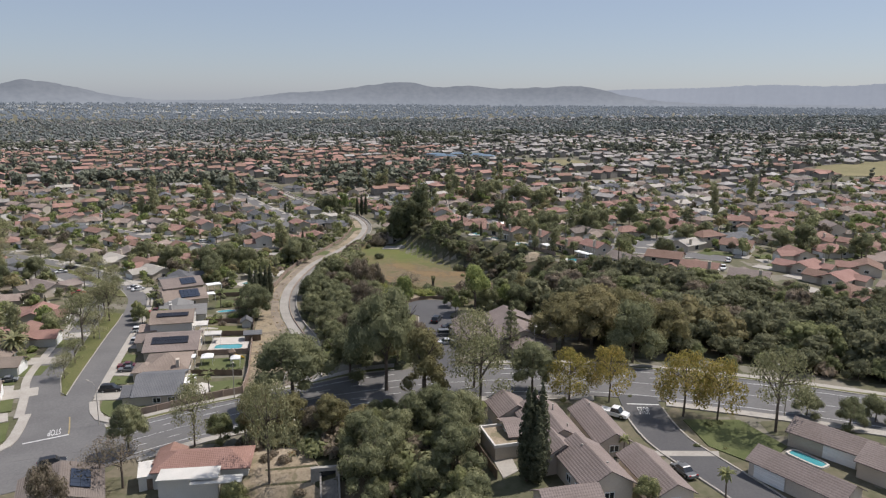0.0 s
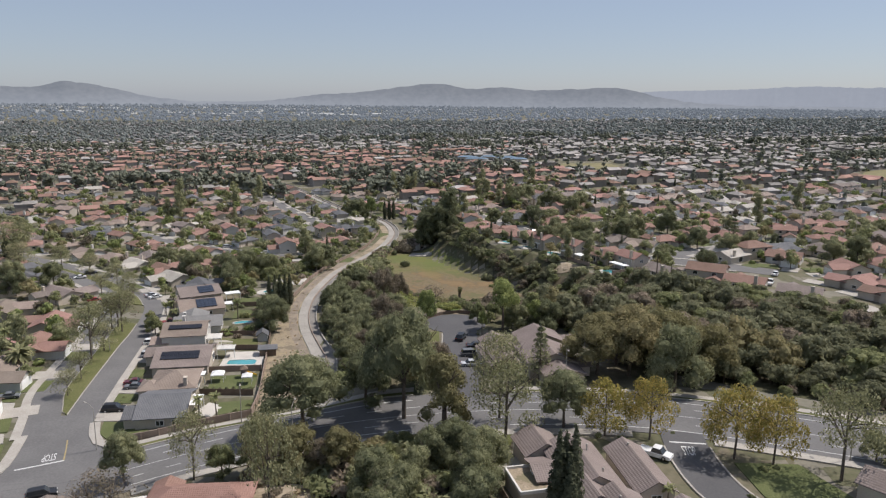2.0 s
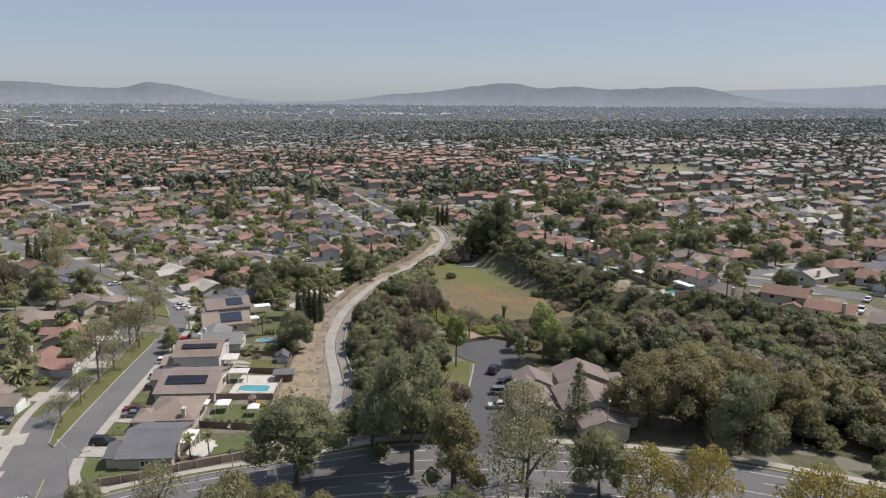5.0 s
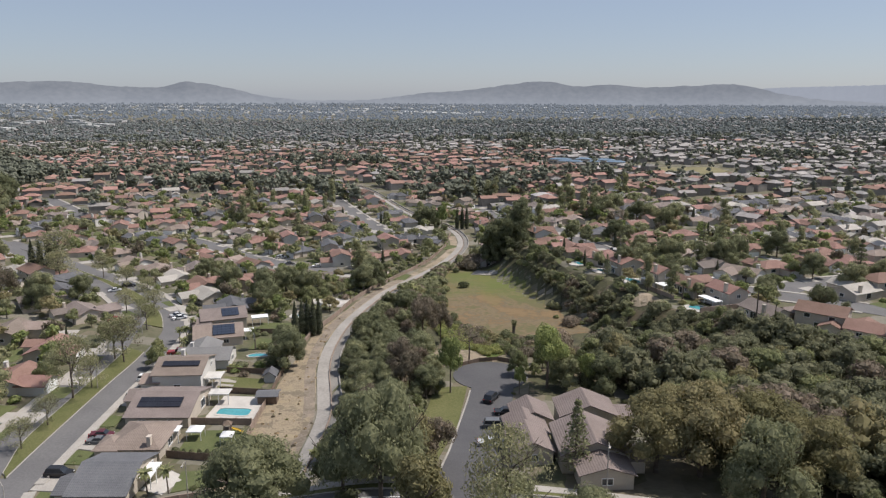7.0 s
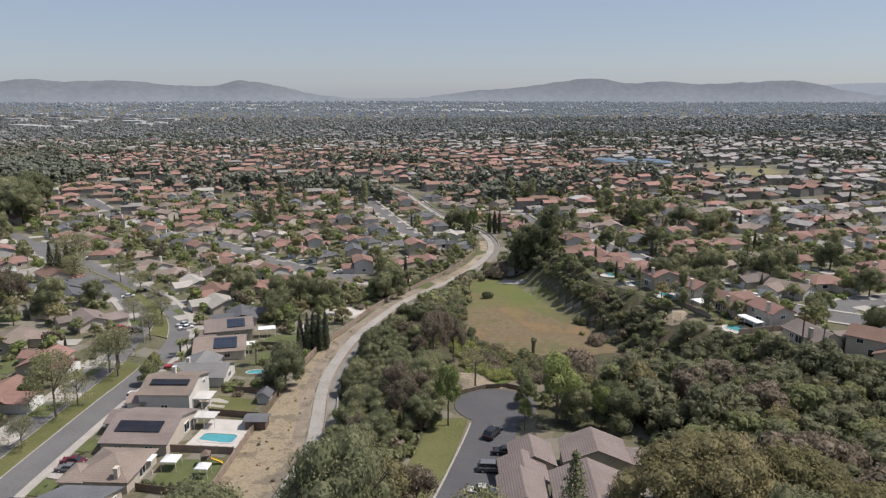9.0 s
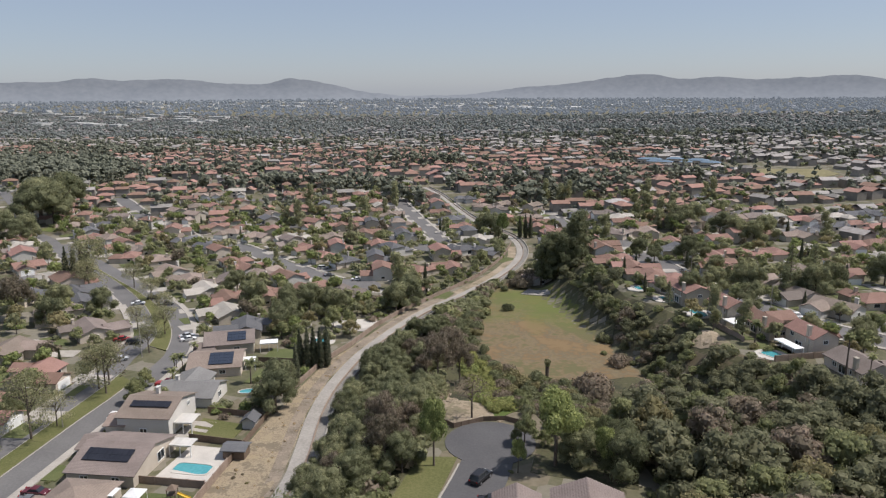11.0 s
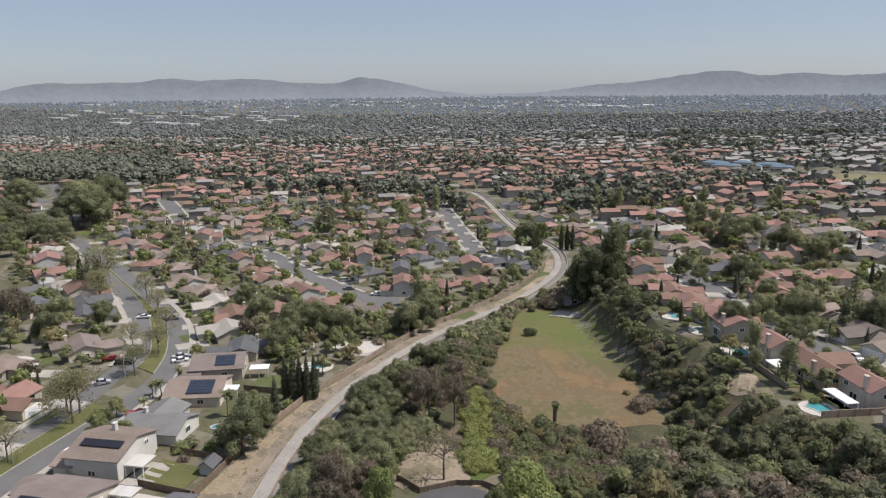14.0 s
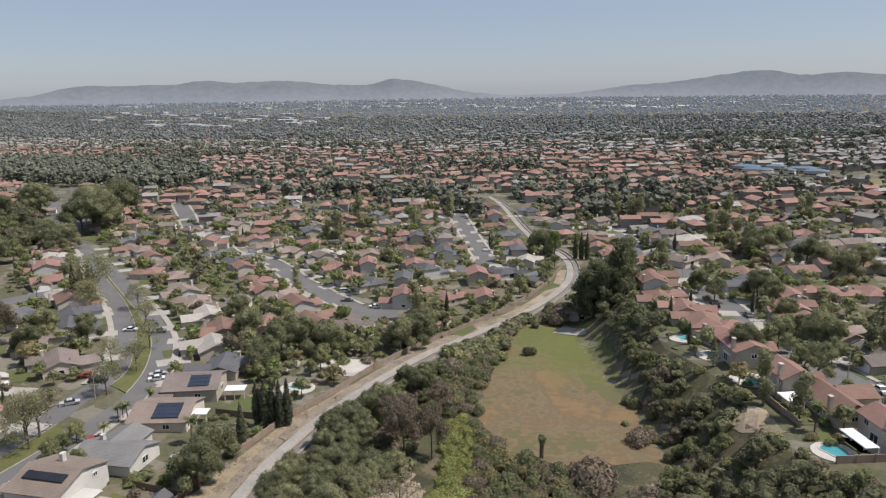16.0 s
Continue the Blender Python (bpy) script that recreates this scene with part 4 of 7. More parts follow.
house(-70.8, 182, -78, [gable_y(15.5, 12.8, 2.8, 2.2), (-4, -7.2, 6.5, 5, 2.7, 1.2, "gable", "y")], "roof_brown", "stucco", "house with a grey-brown roof and a dark solar array", garage=(-4, -9.75, 0), windows=[(4, -6.4, 0.9, 0, 2, 1.3), (-2, 6.4, 0.5, 180, 2.6, 2), (7.75, 3, 0.9, 90, 1.6, 1.2), (7.75, -3, 0.9, 90, 1.6, 1.2)],
      solar=[(3.6, -0.5, 4.15, 9, 3.2, 15.9, 90, 2, 9, "solar")])
house(-77.4, 199.5, -76, [gable_y(13, 11, 4.6, 1.9), (3.5, -6.2, 6, 4, 2.7, 1.1, "gable", "y")], "roof_tan", "stucco_white", "tall house with a tan roof, solar strip and deck", chimney=(-3, -1, 7.1), garage=(3.5, -8.25, 0), windows=[(-3, 5.5, 3.2, 180, 1.2, 1.0), (2, 5.5, 1.0, 180, 1.0, 1.2), (6.5, 0, 0.9, 90, 1.6, 1.2), (0, -5.5, 3.0, 0, 1.8, 1.2)],
      solar=[(2.9, 0.2, 5.95, 8.5, 1.9, 16.3, 90, 1, 8, "solar")])
house(-79.5, 213.5, -74, [gable_y(10, 13, 2.7, 1.7), (-5.5, -2, 8, 8, 2.7, 1.4, "gable", "x")], "roof_stone", "stucco_white", "low house with a grey shingle roof", chimney=(-2, -4, 4.8), windows=[(0, 6.5, 0.8, 180, 2.0, 1.4), (5, 0, 0.9, 90, 1.6, 1.2), (2, -6.5, 0.9, 0, 1.8, 1.2)])
house(-86.5, 233, -62, [gable_y(13, 13, 2.8, 1.9)], "roof_tan", "stucco", "house with a tan roof and blue solar panels", windows=[(0, 6.5, 0.8, 180, 2.2, 1.5), (6.5, 2, 0.9, 90, 1.6, 1.2), (0, -6.5, 0.9, 0, 1.8, 1.2)],
      solar=[(3.2, 1.5, 4.0, 6.0, 5.0, 16.3, 90, 4, 5, "solar_blue")])
house(-93, 248, -58, [gable_y(12, 13, 3.6, 1.9), (4, -6.5, 6, 5, 2.7, 1.2, "gable", "y")], "roof_brown", "stucco", "house with a brown roof and blue solar panels", windows=[(0, 6.5, 0.8, 180, 2.2, 1.5), (6, 2, 1.4, 90, 1.6, 1.2), (-2, -6.5, 1.4, 0, 1.8, 1.2)],
      solar=[(3.0, 2.0, 4.75, 5.0, 4.2, 17.5, 90, 3, 5, "solar_blue")])


def facing(x, y):
    """The turn that points a house's front at the nearest street."""
    p = min(ROADS_NEAR, key=lambda q: (q.x - x) ** 2 + (q.y - y) ** 2)
    return math.degrees(math.atan2(p.x - x, -(p.y - y)))


def placed(rows, group, rnd, turn=None, tall=0.25):
    for hx, hy, rf in rows:
        HOMES.append((hx, hy))
        tn = facing(hx, hy) if turn is None else turn
        plain_house(hx, hy, tn + rnd.uniform(-4, 4), rnd, "roof_" + rf, rnd.random() < tall, group)
        c, s = math.sin(radians(tn)), -math.cos(radians(tn))
        quad_on_land(DRIVE, hx + c * 12 - s * 3.5, hy + s * 12 + c * 3.5, tn, 5.5, 9, 0.17)
        if rnd.random() < 0.7:
            quad_on_land(LAWN, hx + c * 11 + s * 4, hy + s * 11 - c * 4, tn, 7, 6, 0.14)
        quad_on_land(LAWN, hx - c * 10, hy - s * 10, tn, 10, 6, 0.12)


hr = random.Random(8)
placed([(-114, 188, "red"), (-122, 209, "red"), (-138, 243, "brown"), (-111, 167, "tan"), (-104, 142, "tan"), (-98, 122, "brown"), (-143, 219, "tan")], "houses west of the divided street", hr, tall=0)
placed([(-112, 274, "light"), (-122, 288, "red"), (-137, 297, "light"), (-152, 307, "tan"), (-97, 262, "grey"), (-188, 331, "tan"), (-207, 344, "brown"), (-222, 384, "red"), (-249, 399, "red"), (-263, 371, "grey"),
        (-226, 300, "red"), (-161, 250, "brown"), (-188, 262, "grey"), (-396, 414, "tan"), (-374, 443, "grey"), (-350, 452, "red"), (-298, 423, "red"), (-255, 428, "tan"), (-254, 444, "tan"), (-371, 496, "red"), (-386, 500, "brown"), (-452, 503, "tan"), (-481, 467, "tan")], "houses along the divided street", hr, tall=0.1)
placed([(-238, 422, "tan"), (-217, 422, "red"), (-196, 408, "red"), (-202, 366, "grey"), (-171, 351, "red"), (-157, 340, "red"), (-144, 332, "red"), (-130, 325, "tan"), (-116, 318, "red"), (-102, 309, "red"), (-86, 309, "brown"), (-158, 394, "light"), (-153, 383, "brown"), (-140, 377, "red"), (-127, 367, "red"),
        (-113, 362, "grey"), (-113, 397, "red"), (-101, 385, "grey"), (-108, 416, "grey"), (-92, 356, "red"), (-77, 355, "red"), (-66, 327, "red")], "houses round the small cul-de-sac", hr, tall=0.25)
placed([(-130, 418, "red"), (-149, 450, "red"), (-136, 440, "grey"), (-133, 456, "grey"), (-155, 480, "red"), (-165, 508, "red"), (-182, 521, "red"), (-174, 472, "tan"), (-186, 480, "grey"), (-165, 449, "red"), (-150, 432, "red"), (-165, 428, "red"), (-197, 439, "tan"), (-192, 426, "grey"), (-203, 474, "red")], "houses along the long cul-de-sac", hr, tall=0.25)
placed([(-246, 480, "red"), (-252, 460, "red"), (-235, 520, "red"), (-133, 531, "red"), (-122, 508, "red"), (-110, 488, "red"), (-99, 471, "grey"), (-86, 452, "red"), (-70, 423, "light"), (-70, 399, "grey"), (-58, 396, "grey"), (-82, 506, "brown"), (-93, 512, "tan"), (-83, 522, "tan"), (-109, 536, "grey"),
        (-96, 547, "red"), (-48, 460, "red"), (-222, 537, "red"), (-190, 506, "red"), (-155, 560, "red"), (-61, 510, "tan")], "houses beside the far channel", hr, tall=0.2)
placed([(-14, 402, "red"), (-5, 373, "red"), (-3, 359, "red"), (2, 346, "red"), (11, 336, "red"), (18, 325, "red"), (25, 314, "red"), (12, 412, "tan"), (23, 391, "red"), (38, 367, "red"), (49, 376, "red"), (61, 382, "red"), (51, 328, "tan"), (69, 303, "tan"), (81, 315, "red"), (79, 350, "red"), (84, 375, "red"),
        (98, 327, "red"), (101, 368, "tan"), (62, 424, "red"), (42, 476, "red"), (56, 486, "tan"), (48, 513, "tan"), (36, 528, "grey"), (30, 468, "brown"), (42, 459, "brown")], "houses on the east terrace", hr, tall=0.1)
placed([(-4, 501, "red"), (-26, 538, "red"), (1, 523, "red"), (63, 546, "tan"), (0, 405, "brown"), (79, 251, "red"), (127, 246, "red"), (134, 268, "red"), (130, 230, "red"), (124, 210, "red"), (118, 284, "red"), (112, 328, "red"), (146, 215, "tan"), (148, 246, "red"), (152, 276, "red"), (140, 298, "brown"), (158, 300, "red"), (164, 258, "tan"), (168, 284, "red"), (154, 322, "red"), (172, 316, "brown"), (138, 334, "red"), (186, 300, "red"), (180, 336, "tan"), (162, 345, "red"), (196, 326, "red")], "houses beyond the east terrace", hr, tall=0.1)

# ---- houses above the wooded slope, with pools ----
for hx, hy, tn, bl, rf, lab in (
        (40, 287, 120, [(0, 0, 9, 6.8, 5.4, 1.6, "gable", "x"), (2, -5.5, 6, 5, 2.7, 1.2, "gable", "y")], "roof_red", "two-storey stucco house with a red tile roof"),
        (49, 280.5, 120, [(0, 0, 13, 7.4, 3.0, 1.9, "gable", "x"), (4, -6, 6.5, 7, 2.8, 1.4, "gable", "y")], "roof_red", "single-storey stucco house with a red-brown tile roof"),
        (58, 270, 120, [(0, 0, 10, 6.6, 4.6, 1.6, "gable", "x"), (3, -5.5, 6, 5, 2.7, 1.2, "gable", "y")], "roof_red", "stucco house with a faded red tile roof"),
        (66, 256, 118, [(0, 0, 12, 8.5, 2.8, 1.7, "gable", "x"), (-3, -5.5, 6, 5, 2.7, 1.2, "gable", "y")], "roof_brown", "single-storey stucco house with a brown tile roof"),
        (30, 303, 118, [(0, 0, 11, 8.5, 4.6, 1.6, "gable", "x"), (3, -5.5, 6, 5, 2.7, 1.2, "gable", "y")], "roof_red", "stucco house with a red tile roof beside a pool"),
        (88, 241, 150, [(0, 0, 12, 8, 3.4, 1.6, "gable", "x"), (3, -5.5, 6, 5, 2.7, 1.2, "gable", "y")], "roof_red", "stucco house with a red tile roof and blue awning"),
        (100, 229, 150, [(0, 0, 12, 8, 3.4, 1.6, "gable", "x"), (3, -5.5, 6, 5, 2.7, 1.2, "gable", "y")], "roof_brown", "grey stucco house with a brown roof above the slope")):
    HOMES.append((hx, hy))
    w, d, h = bl[0][2], bl[0][3], bl[0][4]
    house(hx, hy, tn, bl, rf, "stucco", lab, chimney=(-w * 0.3, d / 2 - 0.2, h + 2.4), garage=(bl[1][0], bl[1][1] - bl[1][3] / 2 - 0.05, 0),
          windows=[(-3, d / 2, h - 1.8, 180, 1.4, 1.2), (2.5, d / 2, h - 1.8, 180, 1.4, 1.2), (0, d / 2, 0.3, 180, 2.4, 2.0), (w / 2, 0, h - 1.8, 90, 1.4, 1.1), (-w / 2, 0, h - 1.8, -90, 1.4, 1.1)])

# ---- attached homes south of the main road, and the lane ----
def attached(x, y, turn, blocks, label, **kw):
    HOMES.append((x, y))
    return house(x, y, turn, blocks, "roof_condo", "stucco", label, name="townhouse", category="house", group="attached homes with ribbed tile roofs", **kw)


M["roof_condo"] = ribbed("roof_condo", (0.185, 0.148, 0.132), (0.25, 0.205, 0.186), 0.38)
attached(12.2, 121, 16, [(0, 0, 6.2, 6.5, 2.9, 1.7, "gable", "y")], "attached home with a ribbed brown tile roof", windows=[(0, -3.25, 0.9, 0, 1.6, 1.2)])
attached(17.9, 113.2, 12, [(0, 0, 7.6, 13.4, 3.2, 2.0, "gable", "y"), (-5, 0.8, 4.6, 6.5, 2.6, 0.9, "gable", "x")], "attached home with a ribbed roof and roof vents", windows=[(-3.8, -4, 0.9, -90, 1.6, 1.2), (-7.3, 1, 0.9, -90, 1.4, 1.1)])
attached(22.3, 98.2, 14, [(0, 0, 7.2, 11.5, 3.4, 2.1, "gable", "y"), (-2.6, 7.2, 5.6, 5.5, 3.1, 1.7, "gable", "y")], "long attached home with a ribbed brown roof", windows=[(0, -5.75, 0.9, 0, 1.6, 1.2), (-3.6, 0, 0.9, -90, 1.6, 1.2), (-3.6, -3, 0.9, -90, 1.6, 1.2)])
attached(26.4, 112.9, 10, [(0, 0, 5.3, 13.2, 2.8, 1.5, "gable", "y")], "garage block with a ribbed roof beside the lane", windows=[(0, -6.6, 0.9, 0, 1.6, 1.2)])
attached(31.2, 96.8, 12, [(0, 0, 5.5, 12, 2.8, 1.5, "gable", "y")], "garage block with a ribbed brown roof", windows=[(0, -6, 0.9, 0, 1.6, 1.2)])
attached(17.5, 90, 14, [(0, 0, 8, 6, 3.0, 1.7, "gable", "x")], "attached home with a low ribbed brown roof")
attached(52.9, 96.6, 34, [(0, 0, 5.4, 14, 2.8, 1.5, "gable", "y")], "long garage block with a ribbed brown roof", garage=(-2.75, 3.6, -90))
attached(63.4, 108, 41, [(0, 0, 5.8, 12, 2.8, 1.5, "gable", "y")], "long garage block with a ribbed brown roof", garage=(-2.95, -2, -90))
attached(69.8, 98.2, 38, [(0, 0, 8, 12, 2.9, 1.7, "gable", "y")], "attached home with a ribbed brown roof")
for vx, vy, vz, vt in ((15.6, 117.5, 15.2, 16), (18.9, 115, 15.9, 16), (20.4, 109, 15.2, 16), (21.2, 100.5, 15.9, 16), (25.6, 117.2, 15.2, 16), (23.9, 95.5, 15.7, 16)):
    rv = thing("roof_vent", vx, vy, vz - 0.9, vt, "small pale roof vent on the ribbed tile roof", "vent", "roof vents")
    part("pipe", Shape().tube((0, 0, 0), (0, 0, 1.0), 0.11, 0.11, 8), "concrete", rv)
    part("cap", Shape().tube((0, 0, 1.0), (0, 0, 1.14), 0.2, 0.15, 8), "concrete", rv)
flat = thing("carport", 10.3, 110.6, H(10.3, 110.6), 16, "flat tan gravel roof with a pale parapet beside the homes", "carport")
part("wall", Shape().box(0, 0, -1, 5.6, 7.2, 3.3), "stucco", flat)
part("roof", Shape().box(0, 0, 2.3, 5.5, 7.1, 0.12), "dirt", flat, "tan gravel roof surface")
for ox, oy, sx, sy in ((0, 3.6, 6.0, 0.3), (0, -3.6, 6.0, 0.3), (2.85, 0, 0.3, 7.0), (-2.85, 0, 0.3, 7.0)):
    part("parapet", Shape().box(ox, oy, 2.3, sx, sy, 0.5), "stucco_white", flat)
# cottages by the cul-de-sac
for hx, hy, tn, bl in ((6.9, 175.4, 15, [(0, 0, 6.6, 7, 2.9, 1.6, "gable", "y")]), (6.5, 169.2, 15, [(0, 0, 6.8, 7, 2.7, 1.6, "gable", "y")]), (7.6, 162, 15, [(0, 0, 6.6, 8, 2.8, 1.6, "gable", "y")]),
                       (16.8, 177.6, 12, [(0, 0, 10, 7.6, 3.9, 2.0, "gable", "y"), (6.2, 0.5, 3.6, 5, 2.9, 1.0, "gable", "x")]), (17.4, 162.5, 12, [(0, 0, 10.5, 11, 3.8, 2.2, "gable", "y"), (5.8, -3, 4, 5, 2.9, 1.0, "gable", "x")]), (19.6, 154.5, 12, [(0, 0, 8, 5.5, 2.8, 1.2, "gable", "y")])):
    HOMES.append((hx, hy))
    house(hx, hy, tn, bl, "roof_condo", "stucco", "cottage with a brown tile roof beside the cul-de-sac", name="cottage", group="cottages by the cul-de-sac", windows=[(0, -bl[0][3] / 2, 0.9, 0, 1.8, 1.2), (bl[0][2] / 2, 0, 0.9, 90, 1.6, 1.2)])
red_house = house(-39.8, 111.6, 8, [(0, 0, 15, 7, 2.9, 1.5, "hip", "x"), (-6, 2.5, 4, 5, 2.6, 0.9, "gable", "y")], "roof_red", "stucco_white", "house with a red tile roof and flat white rear roof", z=4.6)
part("flat_roof", Shape().box(-1.5, -4.8, 2.75, 9.5, 4.4, 0.25).box(3.0, -6.6, 2.3, 8, 2.5, 0.12), "stucco_white", red_house, "flat white felt roof")
part("rear_wall", Shape().box(-1.5, -4.6, -1, 9.2, 3.8, 3.75), "stucco_white", red_house)
white_shed = thing("shed", -48.6, 109.6, H(-48.6, 109.6), 20, "white flat-roofed outbuilding beside the red-roofed house", "shed")
part("wall", Shape().box(0, 0, -1, 2.8, 5.2, 3.4), "stucco_white", white_shed)
part("roof", Shape().box(0, 0, 2.4, 3.1, 5.6, 0.18), "stucco_white", white_shed)
part("door", Shape().box(0.3, -2.62, 0, 0.9, 0.06, 2.0), "wood_fence", white_shed)
house(-60.5, 104.5, 25, [(0, 0, 12, 11, 2.8, 2.0, "gable", "y")], "roof_brown", "stucco", "house with a grey-brown roof and solar panels", solar=[(3, 0, 4.0, 6, 3, 18, 90, 2, 5, "solar_blue")])
HOMES += [(-40, 112), (-60.5, 104.5)]

# ---- rows of tract houses ----
rows = random.Random(21)
for pts, side, first in ((WEST, -1, 130), (EAST, 1, 200), (STREET_A, 1, 40), (STREET_A, -1, 40), (STREET_B, 1, 20), (STREET_B, -1, 20), (STREET_C, 1, 60), (STREET_C, -1, 60), (STREET_D, 1, 20), (STREET_D, -1, 20)):
    home_row(pts, side, 16, 15, rows, first)

# streets farther on, in even rows
A, B = Vector((0.86, 0.51)), Vector((-0.51, 0.86))


def grid(u, v, k):
    p = A * u + B * (v + 10 * math.sin(u / 130 + k * 0.9))
    return p.x, p.y


def street(pts):
    global ROADS_NEAR
    road("street", pts, 4.2)
    home_row(pts, 1, 14, 12, rows)
    home_row(pts, -1, 14, 12, rows, 5)
    ROADS_NEAR += resample(pts, 9)


for k in range(13):
    v = 150 + 50 * k
    pts = []
    for u in range(-420, 520, 20):
        x, y = grid(u, v, k)
        if 345 < y < 520 and -1.0 * y + 60 < x < 0.62 * y + 30 and clear_of_roads(x, y, 24) and free(x, y, 14):
            pts.append((x, y))
        else:
            if len(pts) > 2:
                street(pts)
            pts = []
    if len(pts) > 2:
        street(pts)
# houses between the rows
for v in range(100, 640, 24):
    for u in range(-440, 540, 15):
        x, y = grid(u, v + rows.uniform(-3, 3), v / 54)
        if 290 < y < 425 and not (-62 < x < 34 and y < 335) and -1.15 * (y - 130) - 20 < x < 0.62 * y - 10 and free(x, y, 12.0) and clear_of_roads(x, y, 10.5):
            HOMES.append((x, y))
            plain_house(x, y, math.degrees(math.atan2(B.y, B.x)) + rows.choice((0, 180)) + rows.uniform(-5, 5), rows, roof_pick(x, y, rows), rows.random() < 0.2, "tract houses along the street")
            quad_on_land(LAWN if rows.random() < 0.4 else DRIVE, x + B.x * 9, y + B.y * 9, 30, rows.uniform(5, 9), rows.uniform(4, 7), 0.13)
tagged(part("lawns", LAWN, "lawn"), "clipped green lawns round the tract houses", "lawn", kind="stuff")
tagged(part("driveways", DRIVE, "concrete"), "pale concrete driveways of the tract houses", "driveway", kind="stuff")

# ---- kerbs, pavements and verges ----
def stretch(pts, lo, hi, axis=0):
    """The part of a line between two x (or y) values."""
    return [(p.x, p.y) for p in resample([(a, b) for a, b in pts], 3.0) if lo <= (p.x, p.y)[axis] <= hi]


def edging(name, pts, side, half, walk_at=None, walk_w=1.5, verge=None):
    """A kerb along one side of a street, and a pavement; verge names the strip between them."""
    k = (half, half + 0.3) if side > 0 else (-half - 0.3, -half)
    tagged(part("kerb_" + name, ribbon(pts, k[0], k[1], 0.25), "concrete"), "pale concrete kerb along the street", "kerb", kind="structure")
    if walk_at is not None:
        w = (walk_at, walk_at + walk_w) if side > 0 else (-walk_at - walk_w, -walk_at)
        tagged(part("pavement_" + name, ribbon(pts, w[0], w[1], 0.24), "concrete"), "pale concrete pavement", "pavement", kind="structure")
    if verge:
        v = (half + 0.3, walk_at) if side > 0 else (-walk_at, -half - 0.3)
        tagged(part("verge_" + name, ribbon(pts, v[0], v[1], 0.2), verge), "strip of dry grass between kerb and pavement", "verge", kind="structure")


edging("main_north_west", stretch(MAIN, -140, -92), -1, 8.2, 9.6, 1.6, "verge")
edging("main_north", stretch(MAIN, -62, -8), -1, 8.2, 9.6, 1.7, "verge")
edging("main_north_east", stretch(MAIN, 6, 110), -1, 8.2, 9.4, 1.7, "verge")
edging("main_south", stretch(MAIN, -60, 33), 1, 8.2, 8.5, 1.8)
edging("main_south_east", stretch(MAIN, 42, 110), 1, 8.2, 8.5, 1.8)
edging("west", stretch(WEST, 138, 225, 1), -1, 3.1, 3.4, 1.5)
edging("west_far", stretch(WEST, 238, 380, 1), -1, 3.1, 3.4, 1.5)
edging("east", stretch(EAST, 145, 300, 1), 1, 3.0, 3.3, 1.5)
edging("culdesac_west", stretch(CULDESAC, 152, 193, 1), -1, 4.4)
for nm, pts, first in (("a", STREET_A, 0), ("b", STREET_B, 0), ("c", STREET_C, 0), ("d", STREET_D, 0), ("f", STREET_F, 0)):
    for sd in (-1, 1):
        half = 5.2 if nm == "c" else 4.6
        edging("road_" + nm + ("_left" if sd < 0 else "_right"), [(p.x, p.y) for p in resample(pts, 4.0)][3:], sd, half, half + 0.3, 1.1)


def median(name, y0, y1):
    """The grass island between the carriageways."""
    left = [Vector(p) for p in stretch(WEST, y0, y1, 1)]
    right = [Vector(p) for p in stretch(EAST, y0, y1, 1)]

    def shift(line, d):
        out = []
        for i, p in enumerate(line):
            t = (line[min(i + 1, len(line) - 1)] - line[max(i - 1, 0)]).normalized()
            out.append((p.x + t.y * d, p.y - t.x * d))
        return out
    a, b = shift(left, 3.1), shift(right, -3.0)
    patch("island_kerb_" + name, a + b[::-1], 0.24, "concrete", "concrete kerb round the grass island", "kerb")
    a, b = shift(left, 3.3), shift(right, -3.2)
    patch("island_" + name, a + b[::-1], 0.27, "verge", "grass island between the two carriageways", "island")


median("south", 148.5, 219)
median("north", 239, 326)

# ---- road markings ----
def marking(pts, off, w, dash=0.0, gap=0.0, lift=0.135, label="white lane line on the asphalt"):
    line = resample([(a, b) for a, b in pts], 1.5)
    if not dash:
        return tagged(part("lane_line", ribbon([(p.x, p.y) for p in line], off - w / 2, off + w / 2, lift, depth=0.01, cross=1), "road_paint"), label, "road marking", kind="structure")
    s = Shape()
    step = int((dash + gap) / 1.5)
    for i in range(0, len(line) - 3, step):
        seg = [(p.x, p.y) for p in line[i:i + max(2, int(dash / 1.5) + 1)]]
        q = ribbon(seg, off - w / 2, off + w / 2, lift, depth=0.01, cross=1)
        s.add(q.v, q.f)
    tagged(part("lane_dashes", s, "road_paint"), "dashed white lane line on the asphalt", "road marking", kind="stuff")


M["yellow_paint"] = mat("yellow_paint", (0.3, 0.235, 0.11), (0.36, 0.29, 0.15), 1.5, 0.7)
for rng in ((-60, -8), (6, 110)):
    marking(stretch(MAIN, *rng), -6.3, 0.16), marking(stretch(MAIN, *rng), 6.3, 0.16)
marking(stretch(MAIN, -60, 110), -3.3, 0.14, 3.0, 4.5), marking(stretch(MAIN, -60, 110), 3.3, 0.14, 3.0, 4.5)
marking(stretch(MAIN, -60, 110), 0.0, 0.12)


